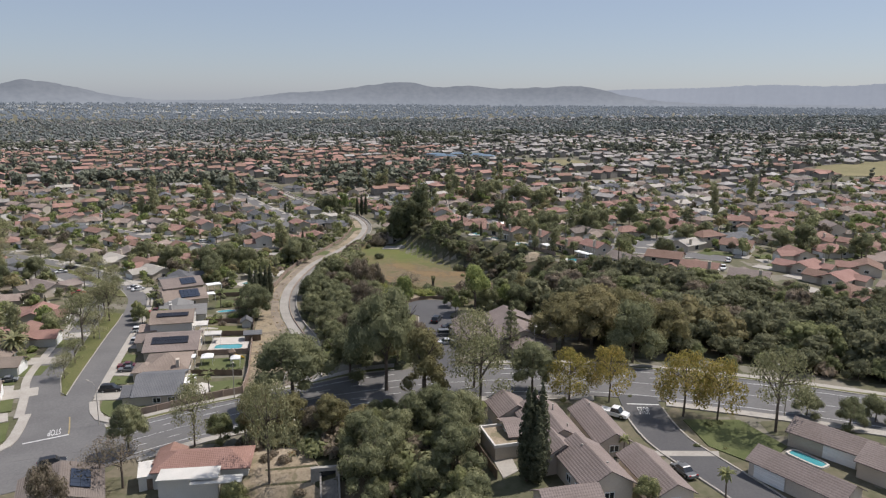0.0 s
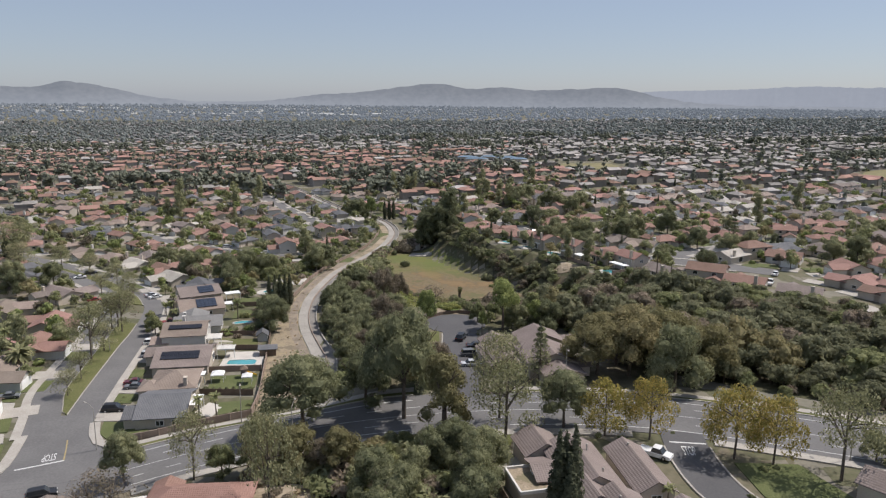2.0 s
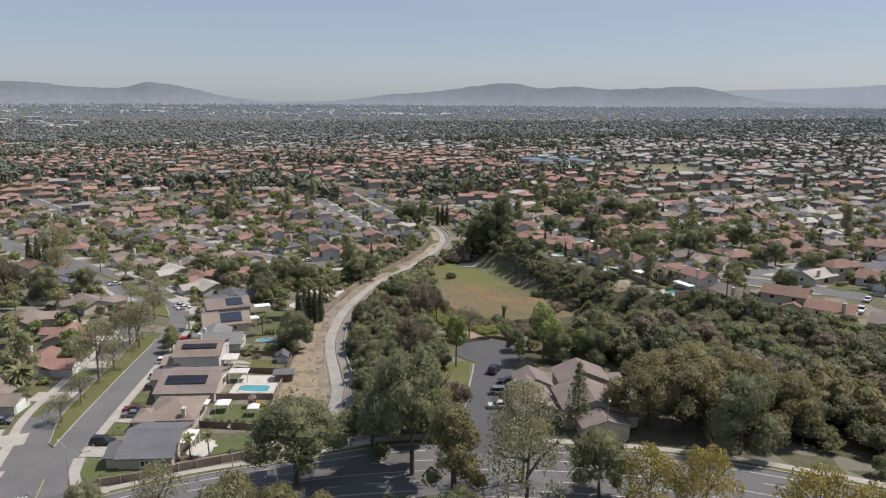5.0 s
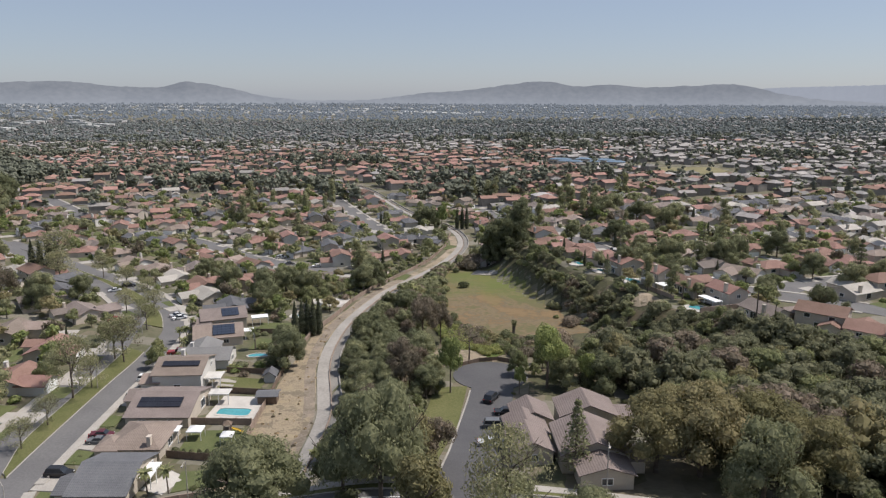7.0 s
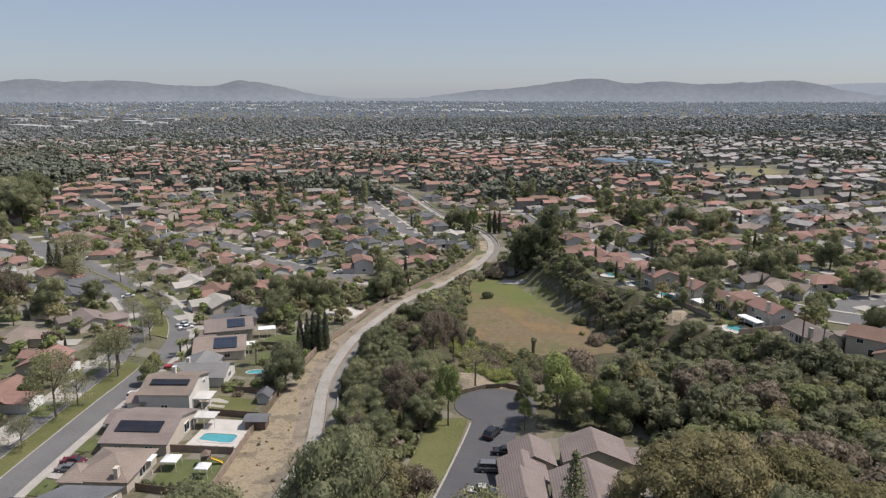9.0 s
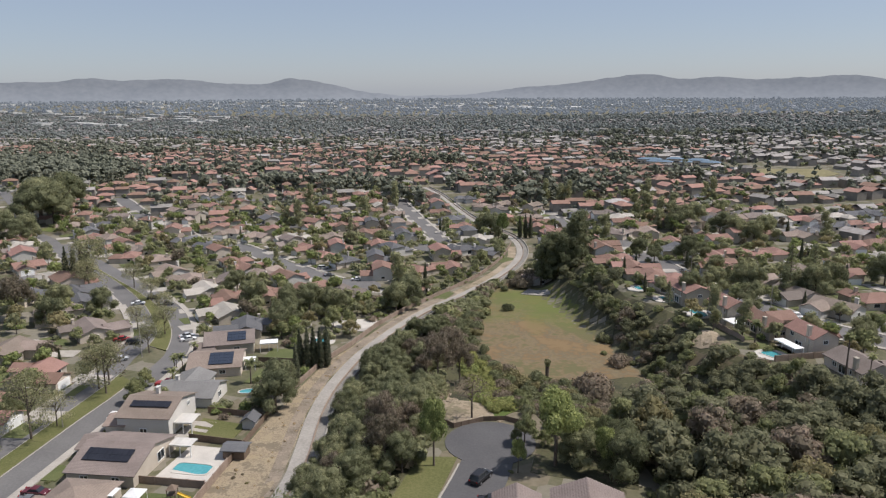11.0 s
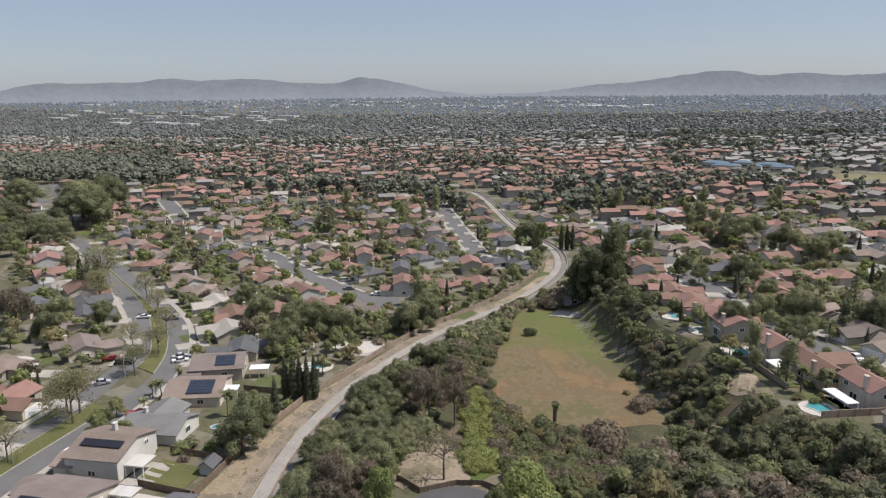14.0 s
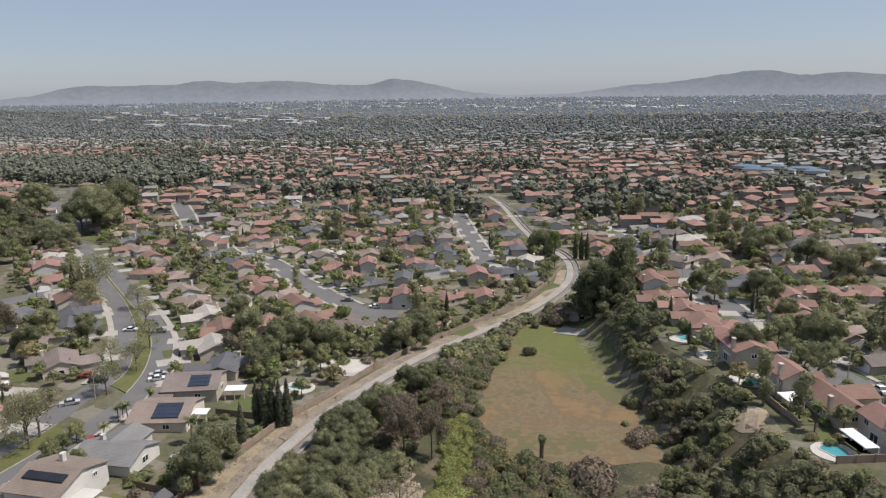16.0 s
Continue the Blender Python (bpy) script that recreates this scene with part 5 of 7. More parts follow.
def lettering(text, x, y, turn, width, height, lift=0.14):
    """Painted words on the road, in the built-in font."""
    c = bpy.data.curves.new("words", "FONT")
    c.body, c.align_x, c.align_y, c.size = text, "CENTER", "CENTER", 1.0
    o = bpy.data.objects.new("words", c)
    me = bpy.data.meshes.new_from_object(o)
    bpy.data.objects.remove(o)
    xs, ys = [v.co.x for v in me.vertices], [v.co.y for v in me.vertices]
    kx, ky = width / (max(xs) - min(xs)), height / (max(ys) - min(ys))
    m = pose(x, y, 0, 0, 0, turn)
    for v in me.vertices:
        p = m @ Vector((v.co.x * kx, v.co.y * ky, 0))
        v.co = (p.x, p.y, H(p.x, p.y) + lift)
    me.materials.append(M["road_paint"])
    tagged(new("road_words", me), "white word STOP painted on the asphalt", "road marking", kind="structure")


lettering("STOP", -76.0, 131.4, 205, 2.3, 2.9)
lettering("STOP", 37.0, 123.4, -4, 2.1, 3.1)
marking([(-79.5, 126.5), (-72.5, 130.2)], 0, 0.4)
tagged(part("lane_line", ribbon([(-72.6, 130.2), (-74.6, 134.5), (-76.6, 138.5)], -0.12, 0.12, 0.135, depth=0.01, cross=1), "yellow_paint"), "faded yellow line on the asphalt", "road marking", kind="structure")
patch("road_junction", [(-76.2, 146), (-73.2, 140), (-70.5, 136.4), (-67, 134.6), (-62.5, 134), (-66, 123), (-82, 118), (-83.5, 121), (-81, 125.5), (-82, 131), (-84.8, 139), (-86, 149.5), (-81.5, 150)], 0.118, "asphalt", "grey asphalt mouth of the divided street", "road")
for nm, pts, sd in (("corner_west", [(-85.4, 140), (-82.2, 131), (-81.2, 125.5), (-83.5, 121.2), (-88, 117.8), (-93, 115.2)], 1), ("corner_east", [(-76.2, 146), (-73.2, 140), (-70.5, 136.6), (-67, 134.8), (-62, 134.6)], -1)):
    edging(nm, pts, sd, 0.0, 0.3, 1.7)
marking([(34.6, 126.6), (40.5, 126.2)], 0, 0.4)
# the lane of the attached homes
LANE = [(37.5, 130.5), (37, 122), (38, 112), (41.5, 103), (45, 95), (48, 86)]
road("road_lane", LANE, 3.6, "asphalt_dark", 0.118, label="dark asphalt lane between the attached homes")
edging("lane_east", stretch(LANE, 86, 126, 1), 1, 3.6)
edging("lane_west", stretch(LANE, 86, 127, 1), -1, 3.6)
patch("lane_apron", [(33, 106.5), (44.5, 106.5), (45, 108.2), (33.5, 108.2)], 0.128, "concrete", "concrete band across the lane", "pavement")
for nm, pts, mt in (("lawn_corner", [(43, 120), (53, 120), (57, 110), (50, 103), (44, 110)], "lawn"), ("lawn_roadside", [(-6, 130), (9, 130.5), (8, 126), (-4, 125.5)], "verge"), ("yard_paving", [(5.5, 121), (9, 122), (12, 103), (9.5, 101)], "concrete"),
                    ("lawn_l1", [(-54, 158), (-47, 160.5), (-45, 154), (-51, 149.5)], "lawn"), ("lawn_l2", [(-61.5, 174.5), (-51, 177), (-49, 168), (-59, 164.5)], "lawn"), ("lawn_l1_front", [(-73.8, 147), (-64.5, 146), (-61.5, 140.5), (-68, 137.8), (-71.8, 141.4)], "lawn"), ("lawn_west", [(-99, 151), (-94.5, 149.5), (-90.5, 141.5), (-95, 139.5)], "lawn"), ("lawn_west_corner", [(-92, 133.5), (-87.6, 136), (-83.8, 128), (-85, 123.5), (-89, 123)], "lawn"), ("lawn_west_far", [(-112, 177.5), (-105.2, 178), (-104.2, 172), (-109, 171)], "lawn"), ("lawn_west_mid", [(-107, 160), (-100.4, 162), (-98.6, 156), (-103, 155)], "lawn"), ("drive_west", [(-103, 155), (-98, 155.6), (-95.5, 150.2), (-101, 150.8)], "concrete"), ("drive_west_far", [(-109, 170.5), (-103.4, 171), (-101.8, 163), (-107, 162)], "concrete"), ("drive_west_near", [(-95, 139), (-90.6, 140.5), (-88.2, 136.6), (-92, 134.5)], "concrete"), ("soil_ravine", [(-33, 118), (-26.5, 118), (-20.5, 110.5), (-19.8, 104), (-19, 92), (-33, 92)], "dirt"),
                    ("lawn_l2_front", [(-79, 162), (-74, 162), (-73, 157), (-77, 156.5)], "lawn"), ("lawn_l3_front", [(-83, 178), (-79, 178), (-78, 173), (-82, 172)], "lawn"), ("lawn_l4", [(-70, 205), (-59, 205), (-57.5, 196), (-68, 196)], "verge"),
                    ("pool_deck_l3", [(-64, 193), (-54, 194.5), (-51.5, 181), (-62, 180)], "pool_deck"), ("patio_l4", [(-71, 203), (-66, 204), (-64, 195), (-70, 194)], "concrete"), ("patio_l1", [(-56, 158), (-52, 156), (-52, 148.5), (-57, 150)], "pool_deck"),
                    ("lawn_culdesac", [(-14, 190), (-7.5, 192), (-6, 170), (-7, 155), (-12, 155)], "verge"), ("dirt_knoll", [(-18, 203), (-11.5, 203), (-7, 207.8), (-3, 208.5), (-7, 212.5), (-12, 217), (-19, 232), (-25, 237), (-23, 222)], "dirt"),
                    ("lawn_l6", [(-76, 236), (-66, 238), (-64, 229), (-74, 226)], "lawn"), ("lawn_l7", [(-82, 252), (-70, 254), (-68, 243), (-79, 240)], "lawn"), ("drive_l1", [(-77, 152), (-70, 152.5), (-69, 147.5), (-76, 147)], "concrete"),
                    ("drive_l2", [(-80.5, 169), (-74, 169), (-73.5, 162.5), (-79, 162.5)], "concrete"), ("drive_l3", [(-85.5, 190), (-77, 190), (-76, 183.5), (-84, 183)], "concrete"), ("drive_l4", [(-90, 201), (-83, 202), (-82, 196), (-88.5, 195.5)], "concrete"),
                    ("slope_lime", [(-29, 262), (-27, 266), (-19, 255), (-9, 232), (-2, 213), (-5, 209.5), (-11, 217.5), (-18, 236), (-24, 250)], "green_meadow"), ("slope_dirt", [(31, 272), (35, 277.5), (40.5, 267), (36, 265), (32, 268)], "dirt"),
                    ("lawn_terrace", [(36.5, 283), (38, 283), (46, 273), (42, 271)], "lawn"), ("lawn_pool", [(46, 271), (52, 269), (56, 262), (50, 258.5), (45, 263)], "lawn"), 
                    ("deck_east", [(49, 270), (53, 264), (58, 266), (54, 271.5)], "concrete"), ("path_l9", [(-74, 286), (-66, 286), (-64, 276), (-72, 274)], "concrete")):
    patch(nm, ragged(pts) if mt == "green_meadow" or nm in ("soil_ravine", "dirt_knoll", "slope_dirt") else pts, 0.15 if mt != "dirt" else 0.1, mt, {"green_meadow": "rough green meadow grass", "lawn": "clipped green lawn", "dirt": "bare tan soil", "verge": "rough half-dry grass", "pool_deck": "pale pool deck paving", "concrete": "pale concrete paving", "track": "bare trodden earth"}[mt], {"green_meadow": "grass", "lawn": "lawn", "dirt": "soil", "verge": "grass", "pool_deck": "paving", "concrete": "paving", "track": "path"}[mt], cells=2.5)


# ---- walls and fences ----
def fence(pts, height, material, label, name="fence", step=2.4, thick=0.08, post=0.14, lift=0.0):
    """A fence or garden wall: posts and panels that follow the ground."""
    line = []
    for (x1, y1), (x2, y2) in zip(pts, pts[1:]):
        n = max(1, round(math.hypot(x2 - x1, y2 - y1) / step))
        line += [(x1 + (x2 - x1) * i / n, y1 + (y2 - y1) * i / n) for i in range(n)]
    line.append(pts[-1])
    x0, y0 = line[0]
    e = thing(name, x0, y0, H(x0, y0), 0, label, "fence" if name == "fence" else "wall")
    z0 = H(x0, y0)
    for i, (x, y) in enumerate(line):
        zz = H(x, y) - z0 + lift
        part("post", Shape().box(x - x0, y - y0, zz - 0.4, post, post, height + 0.48), material, e)
        if i + 1 < len(line):
            xb, yb = line[i + 1]
            zb = H(xb, yb) - z0 + lift
            t = Vector((xb - x, yb - y)).normalized()
            n = Vector((-t.y, t.x)) * thick / 2
            a, b = Vector((x - x0, y - y0)), Vector((xb - x0, yb - y0))
            vs = [(*(a - n), zz - 0.3), (*(b - n), zb - 0.3), (*(b + n), zb - 0.3), (*(a + n), zz - 0.3), (*(a - n), zz + height), (*(b - n), zb + height), (*(b + n), zb + height), (*(a + n), zz + height)]
            part("panel", Shape().add(vs, [(3, 2, 1, 0), (4, 5, 6, 7), (0, 1, 5, 4), (1, 2, 6, 5), (2, 3, 7, 6), (3, 0, 4, 7)]), material, e)
    return e


fence([(-65, 137), (-59, 139.5), (-51, 144), (-43.5, 148)], 1.5, "block_wall", "long brown block wall above the main road", "garden_wall", 3.5, 0.2, 0.35)
fence([(-43.5, 148), (-47, 166), (-50, 179), (-52, 188)], 1.7, "block_wall", "pale block wall along the dirt bank", "garden_wall", 3.5, 0.18, 0.3)
fence([(-52, 188), (-55.5, 203), (-58.5, 216)], 1.5, "wood_fence", "weathered wooden fence along the dirt bank", step=2.4)
fence([(-60, 226), (-62.5, 246), (-62, 262), (-63, 284)], 1.5, "block_wall", "garden wall along the dirt bank", "garden_wall", 3.5, 0.18, 0.3)
fence([(-63, 284), (-61.5, 305), (-56.5, 330), (-51.5, 360), (-50.5, 395), (-54, 425)], 1.4, "block_wall", "long garden wall above the drainage channel", "garden_wall", 4.0, 0.18, 0.3)
fence([(-60, 163), (-48, 163.5)], 1.5, "wood_fence", "dark wooden fence between two gardens")
fence([(-63.5, 177.5), (-51, 179.8)], 1.5, "block_wall", "dark garden wall beside the pool", "garden_wall", 3.0, 0.18, 0.3)
fence([(-66, 195), (-53.5, 196)], 1.5, "wood_fence", "dark wooden fence behind the pool deck")
fence([(-71, 208), (-57, 209.5)], 1.4, "wood_fence", "low wooden fence between two gardens")
fence([(-79, 240.5), (-64, 244)], 1.6, "wood_fence", "weathered wooden fence between two gardens")
fence([(3.8, 122.5), (5.5, 112), (8.5, 101)], 1.6, "wood_fence", "dark wooden fence along the ravine")
fence([(36, 282), (43, 270.5)], 1.4, "block_wall", "grey retaining wall above the slope", "garden_wall", 2.5, 0.2, 0.3)
fence([(49, 258), (55, 261.5), (60.5, 264.5)], 1.5, "block_wall", "grey garden wall below the house", "garden_wall", 3.0, 0.2, 0.3)
fence([(-17, 205), (-11.5, 202.5), (-7, 207), (-3, 208.6), (3, 207)], 1.0, "wood_fence", "thin post fence round the cul-de-sac", step=1.6, thick=0.03)


# ---- the gated street and the park beside the divided street ----
def arcade(x0, y0, x1, y1, n, h, label):
    """A pale wall of round arches between square piers."""
    e = thing("arched_wall", x0, y0, H(x0, y0), math.degrees(math.atan2(y1 - y0, x1 - x0)), label, "wall")
    w = math.hypot(x1 - x0, y1 - y0) / n
    for i in range(n + 1):
        part("pier", Shape().box(i * w, 0, -0.6, 0.7, 0.6, h * 0.62 + 0.6), "stucco_white", e)
    for i in range(n):
        s, k = Shape(), 10
        prof = [(i * w + 0.35 + (w - 0.7) * (1 - math.cos(math.pi * j / k)) / 2, h * 0.6 + math.sin(math.pi * j / k) * h * 0.26) for j in range(k + 1)]
        vs = [(x, y, z) for y in (-0.24, 0.24) for x, z in prof] + [(x, y, h) for y in (-0.24, 0.24) for x, _ in prof]
        m = k + 1
        fs = []
        for j in range(k):
            fs += [(j, j + 1, 2 * m + j + 1, 2 * m + j), (m + j + 1, m + j, 3 * m + j, 3 * m + j + 1), (j + 1, j, m + j, m + j + 1), (2 * m + j, 2 * m + j + 1, 3 * m + j + 1, 3 * m + j)]
        part("arch", s.add(vs, fs), "stucco_white", e)
    part("coping", Shape().box(n * w / 2, 0, h, n * w + 0.8, 0.7, 0.25), "concrete", e)


arcade(-352.5, 396.5, -333.5, 403, 6, 4.2, "pale stucco wall of round arches at the gated street")
patch("park_lawn", ragged([(-268, 318), (-268, 342), (-250, 333), (-247, 322), (-253, 312)], 4, 1.2), 0.13, "lawn", "clipped green park lawn under trees", "lawn")
patch("park_flowers", ragged([(-303, 372), (-297, 389), (-283, 379), (-289, 369)], 3, 0.8), 0.12, "green_meadow", "yellow-green ground cover at the bend", "grass")
tagged(part("garden_path", ribbon([(-93, 281.5), (-88, 281), (-84.5, 278), (-83, 274), (-84, 269)], -0.7, 0.7, 0.2, step=1.0), "concrete"), "curved pale concrete garden path", "path", kind="structure")
patch("garden_terrace", ragged([(-79, 279), (-76, 286), (-68, 289.5), (-63, 286), (-66, 278), (-72, 276)], 2, 0.5), 0.16, "pool_deck", "pale stone garden terrace with rocks", "paving")

# ---- pools, patio covers and garden things ----
def pool(x, y, turn, w, d, bean, label):
    """A pool: a raised coping ring and water inside it; bean: how far it is waisted."""
    n = 28
    e = thing("swimming_pool", x, y, H(x, y) + 0.15, turn, label, "pool", "garden pools")

    def rim(k, z):
        out = []
        for i in range(n):
            a = 6.28318 * i / n
            c, s = math.cos(a), math.sin(a)
            if bean == 0:
                q = 1 / max(abs(c) ** 6 + abs(s) ** 6, 1e-6) ** (1 / 6)
                out.append((c * q * (w / 2 + k), s * q * (d / 2 + k), z))
            else:
                r = 1 - bean * max(0, -s) ** 3
                out.append((c * (w / 2 + k), s * r * (d / 2 + k), z))
        return out
    ring = Shape()
    ring.add(rim(0, -0.15) + rim(0, 0.14) + rim(0.35, 0.14) + rim(0.4, -0.3), [(j * n + i, j * n + (i + 1) % n, (j + 1) * n + (i + 1) % n, (j + 1) * n + i) for j in range(3) for i in range(n)])
    part("coping", ring, "pool_deck", e, "pale concrete coping")
    part("water", Shape().add(rim(-0.02, 0.04), [tuple(range(n))]), "pool_water", e, "clear turquoise water")
    return e


pool(-57.5, 184.8, 8, 7.2, 3.6, 0, "rectangular turquoise pool in a pale paved yard")
pool(-69, 221.5, 20, 5.5, 3.0, 0.4, "small turquoise pool between palms")
pool(-72.5, 262.5, 35, 5.5, 4.2, 0.35, "kidney-shaped turquoise pool in a paved yard")
pool(48.7, 262.3, -40, 4.8, 4.6, 0.4, "kidney-shaped turquoise pool with a pale rim")
pool(32.3, 291.3, -55, 6.8, 3.6, 0.3, "long turquoise pool beside a lawn")
pool(23, 303.5, -55, 5.8, 3.2, 0.3, "turquoise pool with a pale deck")
pool(14.5, 314, -55, 5.0, 3.0, 0.3, "turquoise pool beside a patio")
pool(58.2, 105.8, -58, 5.6, 2.0, 0, "long green-blue pool between garage blocks")
pool(-148, 229, 30, 6.5, 5.0, 0.4, "green-tinted kidney pool in a paved yard")
pool(-165, 262, 20, 4.5, 3.5, 0.4, "small turquoise pool among trees")
for nm, cx, cy, r in (("deck_pool_b", -72.5, 262.5, 4.6), ("deck_pool_c", 48.7, 262.3, 3.9), ("deck_pool_d", 32.3, 291.3, 4.3), ("deck_pool_e", 23, 303.5, 3.8), ("deck_pool_f", 14.5, 314, 3.6), ("deck_pool_g", -148, 229, 5.0)):
    patch(nm, [(cx + r * math.cos(a), cy + r * math.sin(a)) for a in np.linspace(0, 2 * math.pi, 17)[:-1]], 0.17, "pool_deck", "pale pool deck paving", "paving", cells=2.0)


def patio_cover(x, y, turn, w, d, h, label, material="white_paint", z=None):
    """A patio cover: posts, beams and a thin slatted roof."""
    e = thing("patio_cover", x, y, H(x, y) + 0.1 if z is None else z, turn, label, "patio cover")
    for a in (-1, 0, 1):
        part("post", Shape().box(a * (w / 2 - 0.15), -d / 2 + 0.15, -0.2, 0.14, 0.14, h + 0.1), "white_paint", e)
    for b in (-1, 1):
        part("beam", Shape().box(0, b * (d / 2 - 0.15), h - 0.2, w, 0.12, 0.2), "white_paint", e)
    n = max(3, int(w / 0.9))
    for i in range(n):
        part("roof_panel", Shape().box(-w / 2 + (i + 0.5) * w / n, 0, h, w / n - 0.03, d, 0.1), material, e)
    return e


for px, py, tn, w, d, lb in ((-57, 152.5, 102, 5.5, 3.2, "white slatted patio cover beside the grey-roofed house"), (-63.5, 169.5, 12, 4.8, 2.6, "white patio cover behind the hipped-roof house"), (-63, 189.5, 12, 4.6, 3.2, "cream patio cover beside the pool"), (-79.5, 235.5, 28, 5, 3.2, "white patio cover beside the solar house"),
                             (-82, 250.5, 30, 5, 3.4, "white patio cover beside the brown-roofed house"), (41, 279, 122, 4.6, 3.6, "white slatted patio cover on the terrace"), (52.5, 264.5, 122, 7.6, 2.6, "long white patio cover above the pool"), (36.5, 285, 122, 4, 2.6, "pale patio cover beside the long pool"), (-69.5, 199, 14, 4, 4.5, "cream raised deck cover behind the tall house"), (27.5, 300.5, 122, 4, 2.4, "white patio cover beside a turquoise pool")):
    patio_cover(px, py, tn, w, d, 2.5, lb, "stucco_white" if "cream" in lb else "white_paint")
house(-58, 205, 14, [(0, 0, 2.6, 3.2, 2.1, 0.9, "gable", "y")], "roof_grey", "stucco_white", "small grey garden shed by the fence", name="shed", category="shed")
house(-52.8, 192.2, 14, [(0, 0, 4.2, 3.2, 2.2, 0.4, "gable", "x")], "roof_grey", "wood_fence", "low garden shed beside the pool", name="shed", category="shed")


def canopy(x, y, s, label):
    e = thing("canopy", x, y, H(x, y) + 0.1, 12, label, "canopy")
    for a in (-1, 1):
        for b in (-1, 1):
            part("leg", Shape().tube((a * s * 0.92, b * s * 0.92, -0.2), (a * s * 0.92, b * s * 0.92, 2.1), 0.05, 0.05, 6), "white_paint", e)
    part("roof", Shape().add([(-s, -s, 2.05), (s, -s, 2.05), (s, s, 2.05), (-s, s, 2.05), (0, 0, 2.8), (-s, -s, 1.85), (s, -s, 1.85), (s, s, 1.85), (-s, s, 1.85)], [(0, 1, 4), (1, 2, 4), (2, 3, 4), (3, 0, 4), (5, 6, 1, 0), (6, 7, 2, 1), (7, 8, 3, 2), (8, 5, 0, 3)]), "white_paint", e)


canopy(-58.8, 171.5, 1.5, "white garden canopy on four legs")
canopy(-51.5, 170.5, 1.2, "pale shade sail on poles")
M["slide_yellow"] = mat("slide_yellow", (0.55, 0.38, 0.05), (0.65, 0.46, 0.08), 0.5, 0.4)
ps = thing("play_set", -53.5, 174.5, H(-53.5, 174.5) + 0.1, 20, "wooden play tower with a yellow slide", "play set")
for a in (-0.7, 0.7):
    for b in (-0.7, 0.7):
        part("post", Shape().box(a, b, -0.2, 0.12, 0.12, 2.6), "wood_fence", ps)
part("platform", Shape().box(0, 0, 1.2, 1.6, 1.6, 0.1), "wood_fence", ps)
part("roof", Shape().add([(-0.9, -0.9, 2.3), (0.9, -0.9, 2.3), (0.9, 0.9, 2.3), (-0.9, 0.9, 2.3), (0, 0, 3.1)], [(0, 1, 4), (1, 2, 4), (2, 3, 4), (3, 0, 4), (3, 2, 1, 0)]), "wood_fence", ps)
part("slide", Shape().add([(0.8, -0.3, 1.25), (1.9, -0.3, 0.7), (3.0, -0.3, 0.15), (0.8, 0.3, 1.25), (1.9, 0.3, 0.7), (3.0, 0.3, 0.15), (0.8, -0.35, 1.5), (1.9, -0.35, 0.95), (3.0, -0.35, 0.4), (0.8, 0.35, 1.5), (1.9, 0.35, 0.95), (3.0, 0.35, 0.4)], [(0, 1, 4, 3), (1, 2, 5, 4), (0, 6, 7, 1), (1, 7, 8, 2), (3, 4, 10, 9), (4, 5, 11, 10)]), "slide_yellow", ps, "yellow plastic slide")

# ---- street lamps ----
def street_lamp(x, y, turn, h=8.5):
    e = thing("street_lamp", x, y, H(x, y), turn, "tall grey street lamp with a curved arm", "lamp", "street lamps")
    part("pole", Shape().tube((0, 0, -0.3), (0, 0, h), 0.11, 0.06, 8), "concrete", e)
    part("arm", Shape().tube((0, 0, h - 0.1), (1.2, 0, h + 0.45), 0.05, 0.045, 6).tube((1.2, 0, h + 0.45), (2.2, 0, h + 0.5), 0.045, 0.04, 6), "concrete", e)
    part("head", Shape().box(2.5, 0, h + 0.42, 0.7, 0.3, 0.14), "concrete", e)


for lx, ly, lt in ((-44, 143.5, -70), (-68.5, 134.2, 150), (-95, 191, 20), (-99, 190, 200), (-111, 233, 40), (20, 150, -90), (62, 122, 110), (-30, 129, 90), (30, 332, 30), (52, 302, 30), (3, 384, 20), (-121, 352, 20)):
    street_lamp(lx, ly, lt)

# ---- cars ----
CAR = {}


